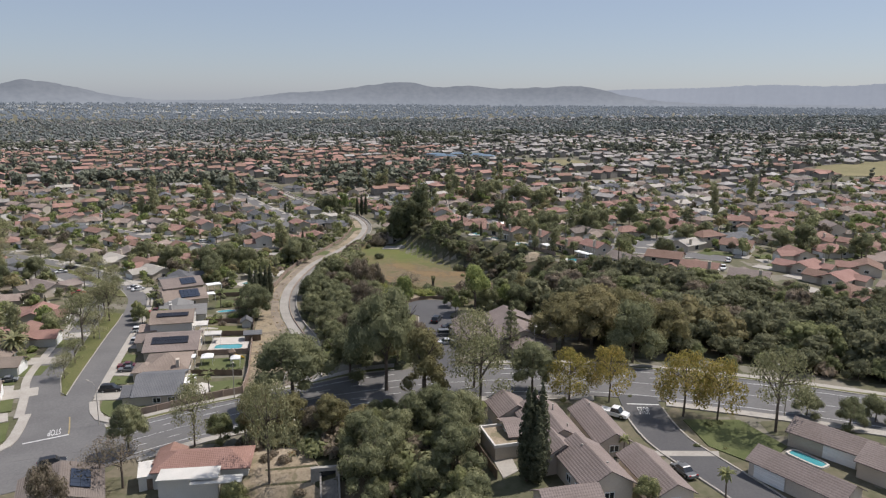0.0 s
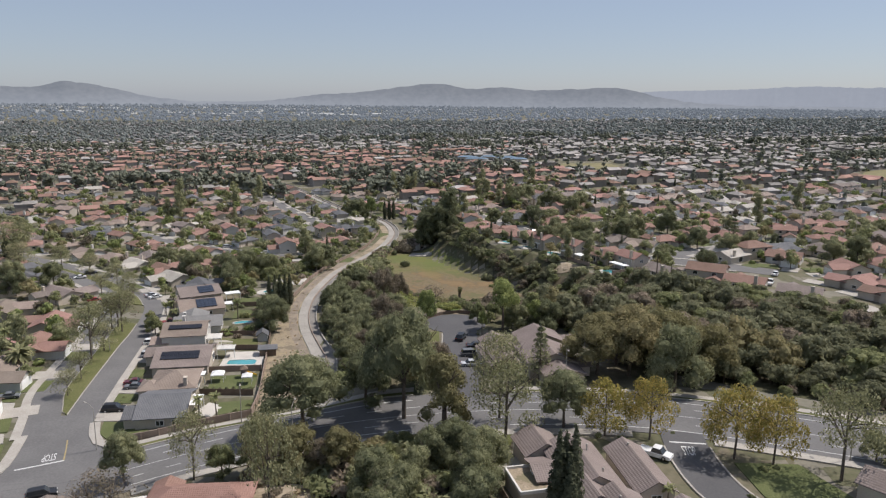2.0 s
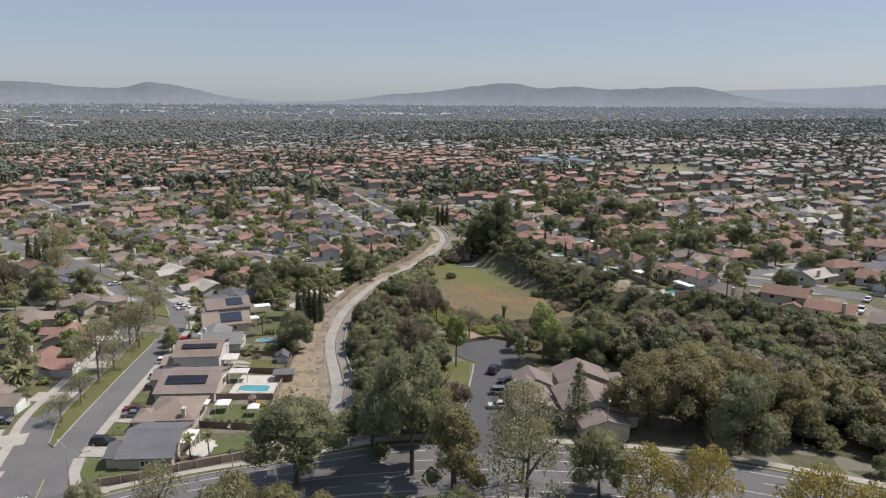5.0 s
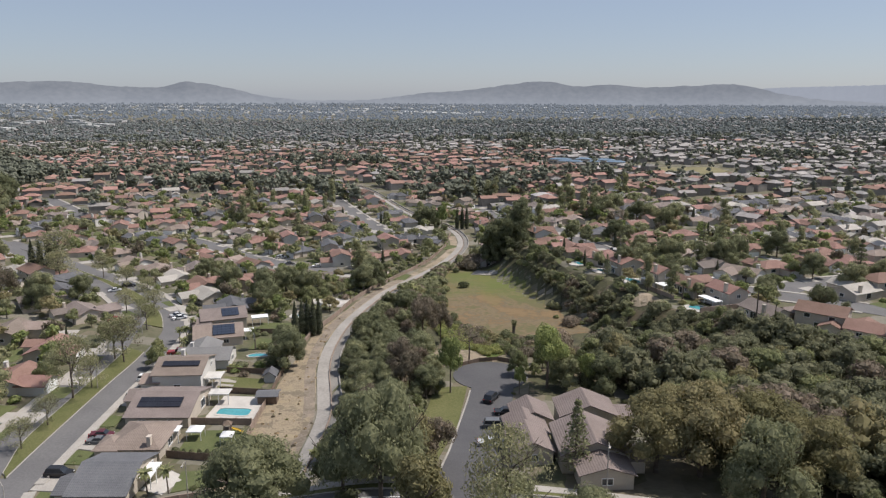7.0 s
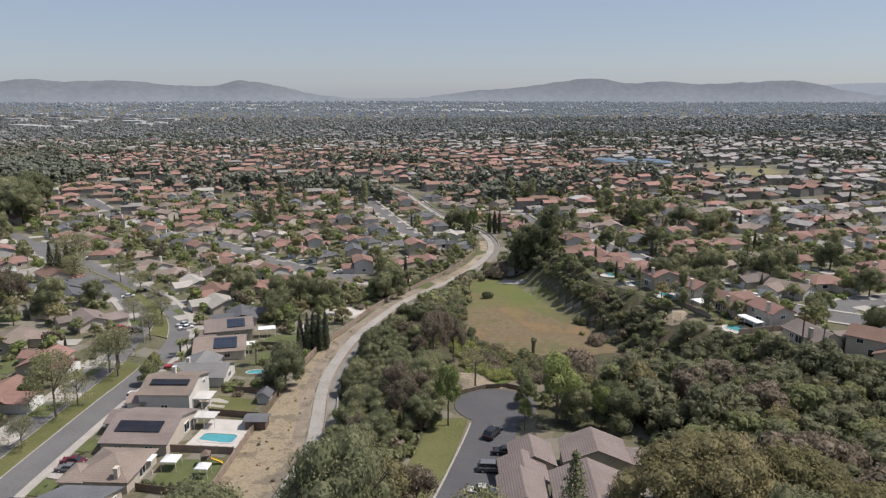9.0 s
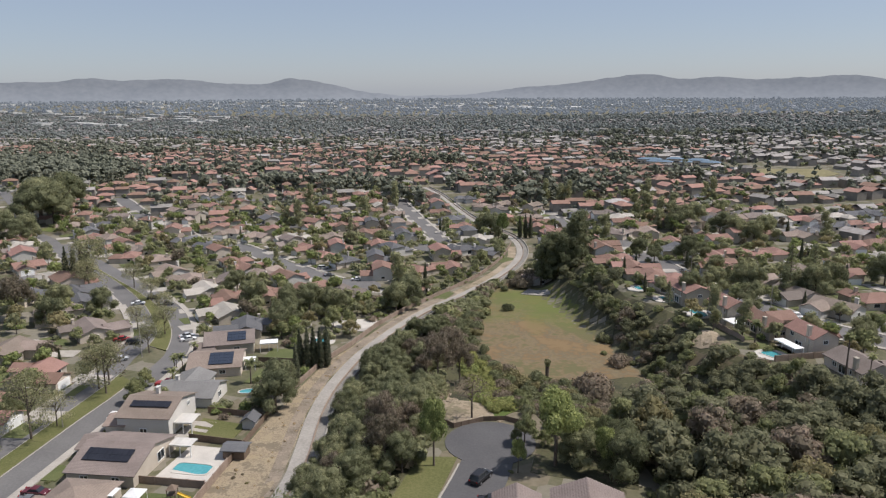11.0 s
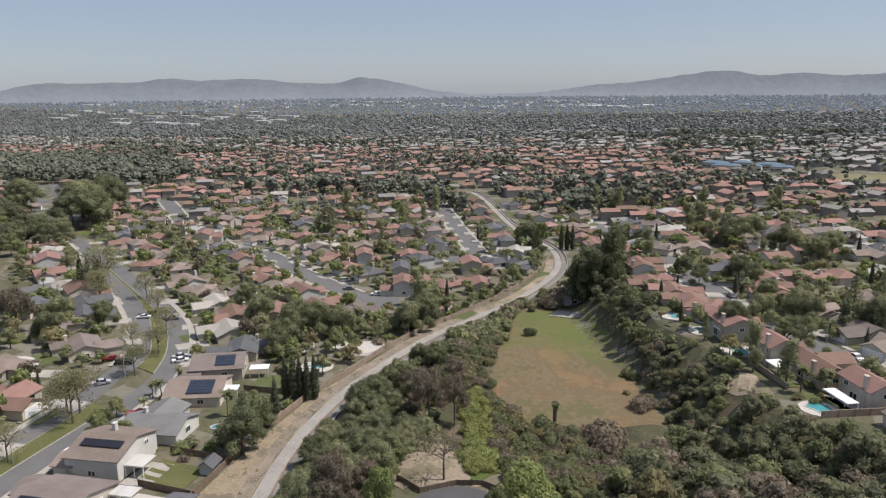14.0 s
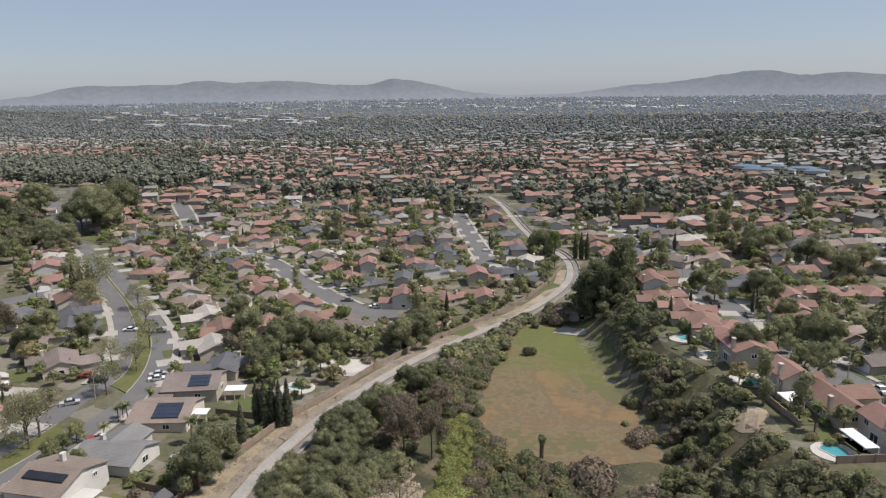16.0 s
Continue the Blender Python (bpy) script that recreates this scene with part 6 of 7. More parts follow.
def car_meshes(kind):
    """Body, glass, wheels and lights of a parked car; length along x."""
    if kind in CAR:
        return CAR[kind]
    L, W, h1, h2 = {"sedan": (4.6, 1.8, 0.85, 1.42), "suv": (4.8, 1.9, 1.0, 1.75), "van": (4.9, 1.95, 1.05, 1.85), "pickup": (5.4, 1.95, 1.0, 1.8)}[kind]
    roof = {"sedan": (-1.2, -0.55, 0.65, 1.25), "suv": (-2.2, -1.9, 0.6, 1.3), "van": (-2.3, -2.1, 1.0, 1.8), "pickup": (-0.5, -0.3, 0.9, 1.5)}[kind]
    body = Shape()
    prof = [(-L / 2, 0.35), (-L / 2 + 0.05, h1 - 0.08), (-L / 2 + 0.25, h1), (L / 2 - 0.9, h1 - 0.02), (L / 2 - 0.1, h1 - 0.18), (L / 2, 0.4), (L / 2 - 0.1, 0.25), (-L / 2 + 0.1, 0.25)]
    n = len(prof)
    rows4 = [(-W / 2 + 0.1, 0.97), (-W / 2, 1.0), (W / 2, 1.0), (W / 2 - 0.1, 0.97)]
    vs = [(x * k, y, 0.25 + (z - 0.25) * (1 if abs(y) < W / 2 - 0.05 else 0.93)) for y, k in rows4 for x, z in prof]
    fs = [(j * n + i, j * n + (i + 1) % n, (j + 1) * n + (i + 1) % n, (j + 1) * n + i) for j in range(3) for i in range(n)] + [tuple(range(n - 1, -1, -1)), tuple(range(3 * n, 4 * n))]
    body.add(vs, fs)
    a, b, c, d = roof
    w2 = W / 2 - 0.2
    cab = Shape().add([(a, -W / 2 + 0.08, h1 - 0.05), (d, -W / 2 + 0.08, h1 - 0.05), (d, W / 2 - 0.08, h1 - 0.05), (a, W / 2 - 0.08, h1 - 0.05), (b, -w2, h2 - 0.08), (c, -w2, h2 - 0.08), (c, w2, h2 - 0.08), (b, w2, h2 - 0.08)], [(0, 1, 5, 4), (1, 2, 6, 5), (2, 3, 7, 6), (3, 0, 4, 7), (4, 5, 6, 7)])
    top = Shape().add([(b - 0.03, -w2 - 0.03, h2 - 0.09), (c + 0.03, -w2 - 0.03, h2 - 0.09), (c + 0.03, w2 + 0.03, h2 - 0.09), (b - 0.03, w2 + 0.03, h2 - 0.09), (b + 0.12, -w2 + 0.1, h2), (c - 0.15, -w2 + 0.1, h2), (c - 0.15, w2 - 0.1, h2), (b + 0.12, w2 - 0.1, h2)], [(0, 1, 5, 4), (1, 2, 6, 5), (2, 3, 7, 6), (3, 0, 4, 7), (4, 5, 6, 7), (3, 2, 1, 0)])
    wheel = Shape().tube((0, -0.12, 0), (0, 0.12, 0), 0.34, 0.34, 14)
    rim = Shape().tube((0, -0.135, 0), (0, 0.135, 0), 0.2, 0.2, 10)
    CAR[kind] = (L, W, body, cab.mesh("glass", "window_glass"), top, wheel.mesh("wheel", "tyre"), rim.mesh("rim", "rim"))
    return CAR[kind]


M["tyre"] = mat("tyre", (0.02, 0.02, 0.02), (0.03, 0.03, 0.03), 1, 0.8)
M["rim"] = mat("rim", (0.4, 0.4, 0.42), (0.5, 0.5, 0.52), 1, 0.35, metal=0.8)
M["lamp_clear"] = mat("lamp_clear", (0.7, 0.7, 0.68), (0.8, 0.8, 0.78), 1, 0.2)
M["lamp_red"] = mat("lamp_red", (0.35, 0.02, 0.02), (0.42, 0.03, 0.03), 1, 0.25)
PAINT = {"white": (0.75, 0.75, 0.74), "silver": (0.45, 0.46, 0.47), "black": (0.02, 0.02, 0.022), "grey": (0.14, 0.145, 0.15), "blue": (0.03, 0.09, 0.28), "red": (0.32, 0.03, 0.03), "maroon": (0.10, 0.02, 0.03), "tan": (0.38, 0.33, 0.26)}
for nm, c in PAINT.items():
    M["paint_" + nm] = mat("paint_" + nm, tuple(v * 0.93 for v in c), tuple(min(1, v * 1.05) for v in c), 0.8, 0.28, spec=0.5)
CAR_PAINTED = {}


def car(x, y, turn, colour, kind="sedan", where="parked on a driveway", lift=0.14):
    L, W, body, glass, top, wheel, rim = car_meshes(kind)
    key = (kind, colour)
    if key not in CAR_PAINTED:
        CAR_PAINTED[key] = (body.mesh("body", "paint_" + colour), top.mesh("roof", "paint_" + colour))
    b, t = CAR_PAINTED[key]
    e = thing("car", x, y, H(x, y) + lift, turn, colour + " " + kind + " " + where, "car", "parked cars")
    part("body", b, None, e), part("glass", glass, None, e), part("roof", t, None, e)
    for sx in (-0.3, 0.3):
        for sy in (-1, 1):
            w = part("wheel", wheel, None, e)
            w.matrix_basis = pose(sx * L, sy * (W / 2 - 0.12), 0.34)
            part("rim", rim, None, w)
    for sy in (-1, 1):
        part("headlight", Shape().box(L / 2 - 0.06, sy * (W / 2 - 0.3), 0.62, 0.1, 0.35, 0.14), "lamp_clear", e)
        part("tail_light", Shape().box(-L / 2 + 0.05, sy * (W / 2 - 0.25), 0.72, 0.1, 0.3, 0.16), "lamp_red", e)


for cx, cy, tn, col, kd in ((-74.5, 152.5, 10, "black", "suv"), (-77.5, 168.3, 12, "maroon", "sedan"), (-76.2, 165.6, 12, "grey", "sedan"), (-82.5, 187.5, 12, "silver", "suv"), (-86.5, 198, 14, "white", "suv"), (-110, 184.5, 10, "silver", "sedan"), (-101, 158, 20, "grey", "sedan"), (-98, 146, 20, "blue", "sedan"), (-94, 133, 20, "grey", "suv"),
                            (-90.5, 218, 14, "red", "pickup"), (-121, 241.5, 35, "black", "suv"), (-126.5, 242.5, 35, "red", "sedan"), (31, 121.5, -32, "white", "pickup"), (37.0, 101, 110, "grey", "sedan"), (62, 284.5, 120, "black", "sedan"), (70, 300, 0, "white", "suv"), (-103, 322.5, 40, "white", "sedan"), (-118, 350, 40, "silver", "suv"), (-94, 366, 50, "black", "sedan"), (99, 249, 60, "white", "pickup"), (106, 262, 60, "white", "sedan")):
    car(cx, cy, tn, col, kd)
for cx, cy, tn, col, kd in ((-69, 117.5, 30, "black", "suv"), (-114.5, 228.5, 55, "silver", "sedan"), (-109, 250, 48, "white", "sedan"), (-111.5, 252.5, 48, "silver", "sedan"), (-1.6, 186, 75, "black", "suv"), (0.9, 172.6, 10, "grey", "suv"), (1.0, 164.2, 10, "silver", "sedan"), (2.0, 179.6, 10, "black", "sedan"),
                            (-150, 284, 40, "black", "suv"), (-141, 279, 40, "grey", "pickup"), (-150, 276, 215, "white", "sedan"), (58, 296, 120, "white", "sedan"), (28, 343, 115, "grey", "sedan"), (18, 350, 115, "black", "suv"), (-96, 337, 20, "white", "sedan"), (-110, 340, 25, "grey", "sedan")):
    car(cx, cy, tn, col, kd, "standing on the street")

# ---- the field's odds and ends ----
patch("outfall", [(-28, 346), (-20, 342), (-18, 337.5), (-29, 337)], 0.3, "channel_concrete", "broken pale concrete outfall apron", "concrete", cells=2.0)
st = thing("dead_palm", -3.6, 254.5, H(-3.6, 254.5), 0, "dead palm trunk with a ragged top in the field", "palm")
part("trunk", Shape().tube((0, 0, -0.5), (0.1, 0, 3.5), 0.42, 0.5, 9).tube((0.1, 0, 3.5), (0.15, 0, 4.6), 0.5, 0.35, 9), "bark", st)
rag = Shape()
crown(rag, [(0.1, 0, 4.7, 0.8, 0.8, 0.6), (0.1, 0, 4.0, 0.65, 0.65, 0.7)], 240, 0.3, random.Random(1), 0)
part("ragged_top", rag, "leaf_grey", st)
cv = thing("culvert", -18.5, 107.5, H(-18.5, 107.5), 10, "square concrete culvert mouth in the ravine", "culvert")
part("headwall", Shape().box(-2, 0, -2.5, 1.4, 0.6, 4.2).box(2, 0, -2.5, 1.4, 0.6, 4.2), "channel_concrete", cv)
part("lintel", Shape().box(0, 0, 1.2, 5.4, 0.7, 0.6), "channel_concrete", cv)
tagged(part("culvert_bed", ribbon([(-18.2, 107), (-17, 101), (-15.8, 94), (-14.5, 84)], -1.3, 1.3, 0.06, step=1.5), "channel_bed"), "concrete bed running out of the culvert", "channel", kind="structure")
for nm, a, b in (("left", -1.6, -1.3), ("right", 1.3, 1.6)):
    tagged(part("culvert_wall_" + nm, ribbon([(-18.2, 107.5), (-17, 101), (-15.8, 94), (-14.5, 84)], a, b, 1.1, step=1.5, depth=1.6), "channel_concrete"), "concrete side wall of the culvert channel", "wall", kind="structure")
# A near-black panel closes the culvert and stands for the shade inside.
part("opening", Shape().box(0, 0.5, -2.5, 2.6, 0.2, 3.7), "window_glass", cv, "dark mouth of the culvert")

# ---- single trees ----
# kind, place, height, spread of the kind's own size: (key, x, y, height)
SIZE = {"tall_dark": 17.0, "olive": 7.7, "dome": 9.3, "drooping": 11.8, "oak": 9.3, "big": 12.3, "green": 7.7, "light": 7.5, "yellow": 8.2, "thin": 10.2, "brown": 8.5, "bare": 7.0, "cypress": 9.3, "conifer": 11.5, "palm": 8.3, "datepalm": 6.4, "tallpalm": 11.8}
WIDE = {"olive": 8.0, "dome": 11.5, "drooping": 7.6, "cypress": 1.8, "oak": 10.5, "big": 13.0, "green": 8.0, "light": 6.3, "yellow": 7.7, "thin": 9.0, "brown": 9.0, "bare": 6.6}
for key, x, y, h, *w in (
        ("dome", -30.2, 137.5, 14.0, 15.5), ("oak", -20, 147.5, 11.5, 11), ("dome", -11.4, 139.5, 13.5, 11), ("drooping", -3.4, 130, 16.5, 10), ("thin", 7.2, 128.5, 15, 12.5), ("thin", 6.4, 137, 12, 8), ("oak", -16, 152.5, 10.5, 10), ("olive", -10, 152, 10.5, 8.5), ("brown", -6.5, 154, 9.5, 7), ("conifer", 15.4, 155.8, 13.2),
        ("dome", 17.6, 132.2, 6.8, 7.0), ("yellow", 24.2, 128.8, 10.4, 9.5), ("yellow", 31.5, 127.6, 9, 6.6), ("oak", 41.5, 149.5, 12, 11.5), ("yellow", 43.5, 121.5, 10, 7.6), ("yellow", 49.0, 119.8, 9.4, 7), ("thin", 57.5, 115.5, 11, 8),
        ("big", 27.9, 159.5, 13, 12.5), ("big", 34.6, 159.4, 14, 14), ("big", 43.2, 161.4, 13), ("big", 33.5, 168, 11.8), ("big", 50, 157, 11.5),
        ("dome", -57.1, 121.6, 5.8, 5.0), ("thin", -45, 121.5, 9, 5.5), ("green", -40, 121, 6.5, 5), ("thin", -28, 107.5, 13, 7), ("bare", -57, 110.5, 8, 8.5), ("bare", -52.5, 108.5, 8, 8.0), ("brown", -60, 99, 9, 8), ("green", -33, 104, 6, 5), ("green", -36, 122.5, 6.5, 6), ("olive", -33.1, 120.5, 8, 7), ("olive", -27.5, 122, 6, 7.5), ("brown", -23, 121, 5.5, 7), ("olive", -19.5, 119.5, 6, 6.5),
        ("datepalm", -108.6, 173.6, 7.5), ("green", -107.5, 189.7, 7.8), ("thin", -96.5, 184.5, 11.0, 8), ("thin", -104.5, 211.0, 8.0), ("green", -89.6, 206.5, 7.4), ("green", -92.5, 211, 6.6), ("green", -95, 216, 5.8),
        ("thin", -88.8, 160.1, 4.8), ("thin", -91.5, 170.5, 5.0), ("thin", -96.6, 191.0, 6.0), ("thin", -100.5, 209, 9.5, 7), ("thin", -112, 237, 6.5), ("thin", -119, 252, 6.5), ("thin", -131, 267, 6.5), ("thin", -149, 281.5, 6.5), ("thin", -168, 294.5, 7),
        ("oak", -57, 213.5, 9.0), ("oak", -61, 222, 8.5), ("cypress", -61.5, 230.2, 10.5), ("light", -10.4, 188, 12.5, 5.0), ("brown", -22.5, 194, 10, 9), ("brown", -18.5, 186, 9, 8), ("light", 3.6, 190.3, 3.8), ("green", 2.5, 200.5, 6.8), ("light", 9.0, 194.5, 8.5, 11), ("oak", 13, 195.5, 6),
        ("brown", -32, 264, 7.5), ("brown", -28, 240.5, 13, 11), ("brown", -23.5, 244, 11, 8), ("bare", -9.6, 207.7, 8.0),
        ("cypress", -66, 240.1, 9.8), ("cypress", -64.1, 240.6, 10.1), ("cypress", -62.8, 241.5, 10.1), ("cypress", -61.2, 242.2, 10.1), ("cypress", -60.0, 243.5, 10.2),
        ("palm", -72.2, 226.5, 6.5), ("palm", -88.6, 217.9, 6.5), ("palm", -95, 226.5, 6.0), ("palm", -93.5, 228, 6.5), ("palm", -96.5, 229.0, 5.5), ("palm", -97.5, 238, 6.0), ("palm", -54.3, 148.2, 6.4), ("palm", -51.2, 149.4, 6.6),
        ("green", -83.6, 208.2, 5.4, 7), ("bare", -104.0, 213.6, 10), ("green", -117.7, 225.2, 6.0), ("thin", -129, 252, 6), ("oak", -88.0, 268.2, 9.1), ("oak", -88.2, 285.2, 10), ("oak", -80.3, 288.2, 9.1), ("green", -75, 276, 8), ("green", -97, 279, 9), ("green", -92, 294, 8),
        ("oak", -63.8, 300.3, 9.6), ("oak", -66, 318, 8), ("oak", -127.9, 302.3, 8), ("cypress", -192.1, 290.5, 13), ("cypress", -189.0, 291.6, 14), ("cypress", -195, 289.6, 13), ("thin", -184, 290, 14), ("conifer", -181, 286, 14),
        ("green", -160.9, 256.1, 9.3), ("brown", -170.8, 246.5, 13.5), ("oak", -156, 246, 8), ("oak", -152, 262, 8), ("thin", -178, 283, 9),
        ("cypress", -53.0, 440.7, 11), ("cypress", -50.4, 441.6, 11.5), ("cypress", -47.9, 442.5, 11.5),
        ("cypress", 12.9, 100.2, 13.4, 2.6), ("cypress", 15.0, 100.8, 13.8, 2.6), ("cypress", 13.9, 101.2, 12.8, 2.6), ("cypress", 14.2, 99.2, 11, 2.4), ("palm", 40.8, 94.2, 6.0), ("green", 28.8, 91.5, 6.0), ("tallpalm", 62.5, 251.5, 11), ("tallpalm", 66, 247, 9), ("palm", 45.5, 270, 8), ("palm", 29, 106, 5),
        ("oak", 46, 299, 7.5), ("oak", 37, 316, 7.5), ("conifer", 60, 330, 13), ("conifer", 66, 326, 14), ("oak", 66, 320, 9), ("conifer", 24, 296, 7), ("green", 75, 285, 9), ("oak", 82, 262, 8), ("oak", 70, 275, 7),
        ("tall_dark", -63, 436, 11), ("tall_dark", -66, 441, 12), ("oak", -70, 446, 10), ("light", -60, 432, 9), ("oak", -75, 453, 9), ("tall_dark", -68, 449, 12), ("green", -80, 457, 8), ("dome", -305, 388, 15), ("dome", -318, 396, 14), ("dome", -311, 380, 13), ("dome", -328, 400, 15), ("oak", -284, 352, 11), ("oak", -292, 345, 12), ("oak", -278, 340, 11), ("oak", -300, 352, 12), ("oak", 46, 321, 9, 10), ("oak", 49, 318, 8, 8), ("oak", 29, 362, 9, 10), ("oak", 33, 357, 8, 8), ("oak", 25, 430, 11), ("oak", 31, 436, 11), ("tall_dark", 36, 408, 12), ("oak", 48, 414, 10), ("oak", 55, 408, 9), ("oak", 60, 416, 10), ("oak", 42, 421, 10), ("tall_dark", 28, 441, 13), ("oak", 17, 357, 6.5), ("oak", 11, 367, 6.5), ("oak", 38, 341, 6.5), ("oak", -24, 379, 9), ("tall_dark", -22, 376, 11), ("oak", 92, 306, 8), ("oak", 100, 292, 8), ("conifer", 104, 300, 14), ("oak", 72, 330, 9), ("oak", 90, 345, 9), ("oak", 110, 300, 8), ("tall_dark", 120, 300, 12), ("oak", 145, 285, 9), ("oak", 135, 282, 8), ("oak", 160, 270, 9), ("tall_dark", 57, 316, 14), ("tall_dark", 60, 318, 13), ("tall_dark", 63, 317, 15), ("tall_dark", 41, 325, 11), ("tall_dark", 45, 325, 12), ("oak", 30, 304, 8), ("tall_dark", 84, 251, 11), ("dome", -330, 403, 15), ("dome", -324, 415, 16), ("dome", -386, 406, 14), ("oak", -164, 257, 9), ("oak", -93, 281, 10), ("oak", -110, 287, 9), ("oak", -62, 307, 9), ("oak", 66, 122, 4.5), ("oak", 71, 117, 5.0), ("oak", 77, 119.5, 4.6), ("green", 61, 145, 5)):
    k = w[0] / WIDE[key] if w else h / SIZE[key]
    tree(key, x, y, k, 0, h / SIZE[key] / k)
    PLANTED.append((x, y))

for k in range(6):
    tree("shrub_dark", -59 + k * 1.45, 164.4 + 0.3 * k, 0.55, 0, 1.5)
for x, y, s in ((-66, 139.5, 0.5), (-60, 141.5, 0.6), (-56.5, 143.5, 0.6), (-48, 151.5, 0.8), (-46.5, 156, 0.9), (-49.5, 167, 0.7), (-79, 172, 0.6), (-76, 160, 0.5), (-75.5, 157.5, 0.4), (-84.5, 192.5, 0.7), (-66, 209, 1.0), (-69.5, 210, 1.1), (-74, 206.5, 0.9), (-63, 216, 1.0), (-100, 240, 0.9), (-52, 181, 0.6),
                (47, 118, 0.9), (49, 118.5, 0.7), (42, 110, 0.6), (46.5, 109, 0.5), (2.5, 190, 0.5), (3.5, 168, 0.5), (21, 194, 0.9), (25, 190, 0.9), (23, 128.5, 0.8), (27, 127.5, 0.8), (36, 130, 0.5)):
    tree("shrub_mid", x, y, s)

# ---- woods and scrub ----
wr = random.Random(2)
scatter(WOOD_A, 92, [("oak", 6), ("green", 3.5), ("brown", 1.2)], 0.5, 0.75, 3.6, wr)
scatter([(6, 193), (22, 193), (21, 202), (14, 211), (6, 209)], 12, [("green", 4), ("light", 1), ("oak", 2)], 0.5, 0.8, 3.2, wr)
CLEARING = [(-34, 119), (-26, 119), (-20.5, 112), (-13, 109), (-11.5, 98), (-15, 84), (-36, 84)]
DELL = [(-20, 121), (-10, 127), (3, 121), (5, 104), (7, 90), (2, 68), (-26, 68), (-20, 90), (-13, 100), (-13.5, 112)]
scatter(DELL, 62, [("oak", 5), ("green", 4), ("brown", 1)], 0.5, 0.8, 3.0, wr)
scatter(DELL, 90, [("shrub_dark", 4), ("shrub_mid", 3), ("shrub_brown", 1), ("shrub_olive", 1)], 0.8, 1.5, 1.6, wr, bucket="dell_scrub")
scatter([(-36, 124), (-29, 128), (-10, 129.5), (4, 127), (-10, 123), (-20, 118), (-30, 112), (-34, 116)], 36, [("shrub_dark", 3), ("shrub_olive", 3), ("shrub_brown", 3)], 0.8, 1.5, 1.7, wr, (CLEARING,), bucket="dell_scrub")
scatter([(-17.5, 110), (-14, 109), (-14, 118), (-17.5, 119)], 8, [("shrub_lime", 1)], 0.6, 0.9, 1.3, wr, bucket="lime_scrub")
scatter(CLEARING, 26, [("shrub_brown", 3), ("bush_straw", 2)], 0.3, 0.7, 1.8, wr, ([(-20, 112), (-13, 112), (-11, 84), (-18, 84)],), bucket="dell_scrub")
WOOD_NEAR = [(14, 212), (22, 202), (40, 170), (60, 155), (100, 134), (118, 142), (100, 200), (80, 225), (60, 235), (30, 240), (20, 235)]
scatter(WOOD_NEAR, 130, [("slope_dark", 7), ("slope_mid", 2), ("slope_brown", 1.3), ("slope_olive", 0.6)], 0.8, 1.4, 4.6, wr, bucket="slope_wood")
scatter(WOOD_NEAR, 22, [("slope_dark", 3), ("slope_olive", 1)], 1.05, 1.35, 9.0, wr, bucket="slope_wood")
scatter([(34, 172), (46, 166), (62, 168), (60, 184), (44, 188)], 15, [("slope_brown", 1)], 1.1, 1.5, 4.0, wr, bucket="slope_wood")
KEEP_CLEAR = ([(9, 318), (18, 302), (28, 293), (36, 282), (42, 270), (52, 260), (62, 256), (56, 246), (44, 252), (34, 260), (26, 272), (22, 283), (13, 296), (3, 312)], [(30, 272), (35, 279), (41, 268), (36, 263.5), (31, 267)], [(44, 266), (50, 256.5), (58, 260), (54, 270)])
scatter(WOOD_B, 400, [("wood_dark", 7), ("wood_mid", 3), ("wood_brown", 0.4), ("wood_olive", 0.35)], 0.45, 0.85, 3.2, wr, KEEP_CLEAR, bucket="hillside_wood")
scatter(GROVE, 34, [("tall_dark", 1)], 0.8, 1.08, 2.6, wr, bucket="grove")
scatter(PARK_WOOD, 150, [("wood_dark", 4), ("wood_mid", 3), ("wood_brown", 1)], 1.1, 1.7, 6.5, wr, bucket="park_wood")
SCRUB = [(0, 212), (18, 212), (20, 240), (6, 252), (-8, 250), (-22, 262), (-20, 256), (-9, 232)]
scatter([(-29, 260), (-27, 266), (-19, 255), (-9, 232), (-3, 214), (-6, 211), (-11, 218.5), (-18, 237), (-24, 250)], 120, [("shrub_lime", 5), ("shrub_light", 1)], 0.6, 1.0, 1.1, wr, bucket="lime_scrub")
scatter(SCRUB, 150, [("shrub_dark", 3), ("shrub_brown", 4), ("shrub_olive", 2), ("shrub_mid", 2)], 0.7, 1.5, 1.6, wr, bucket="field_scrub")
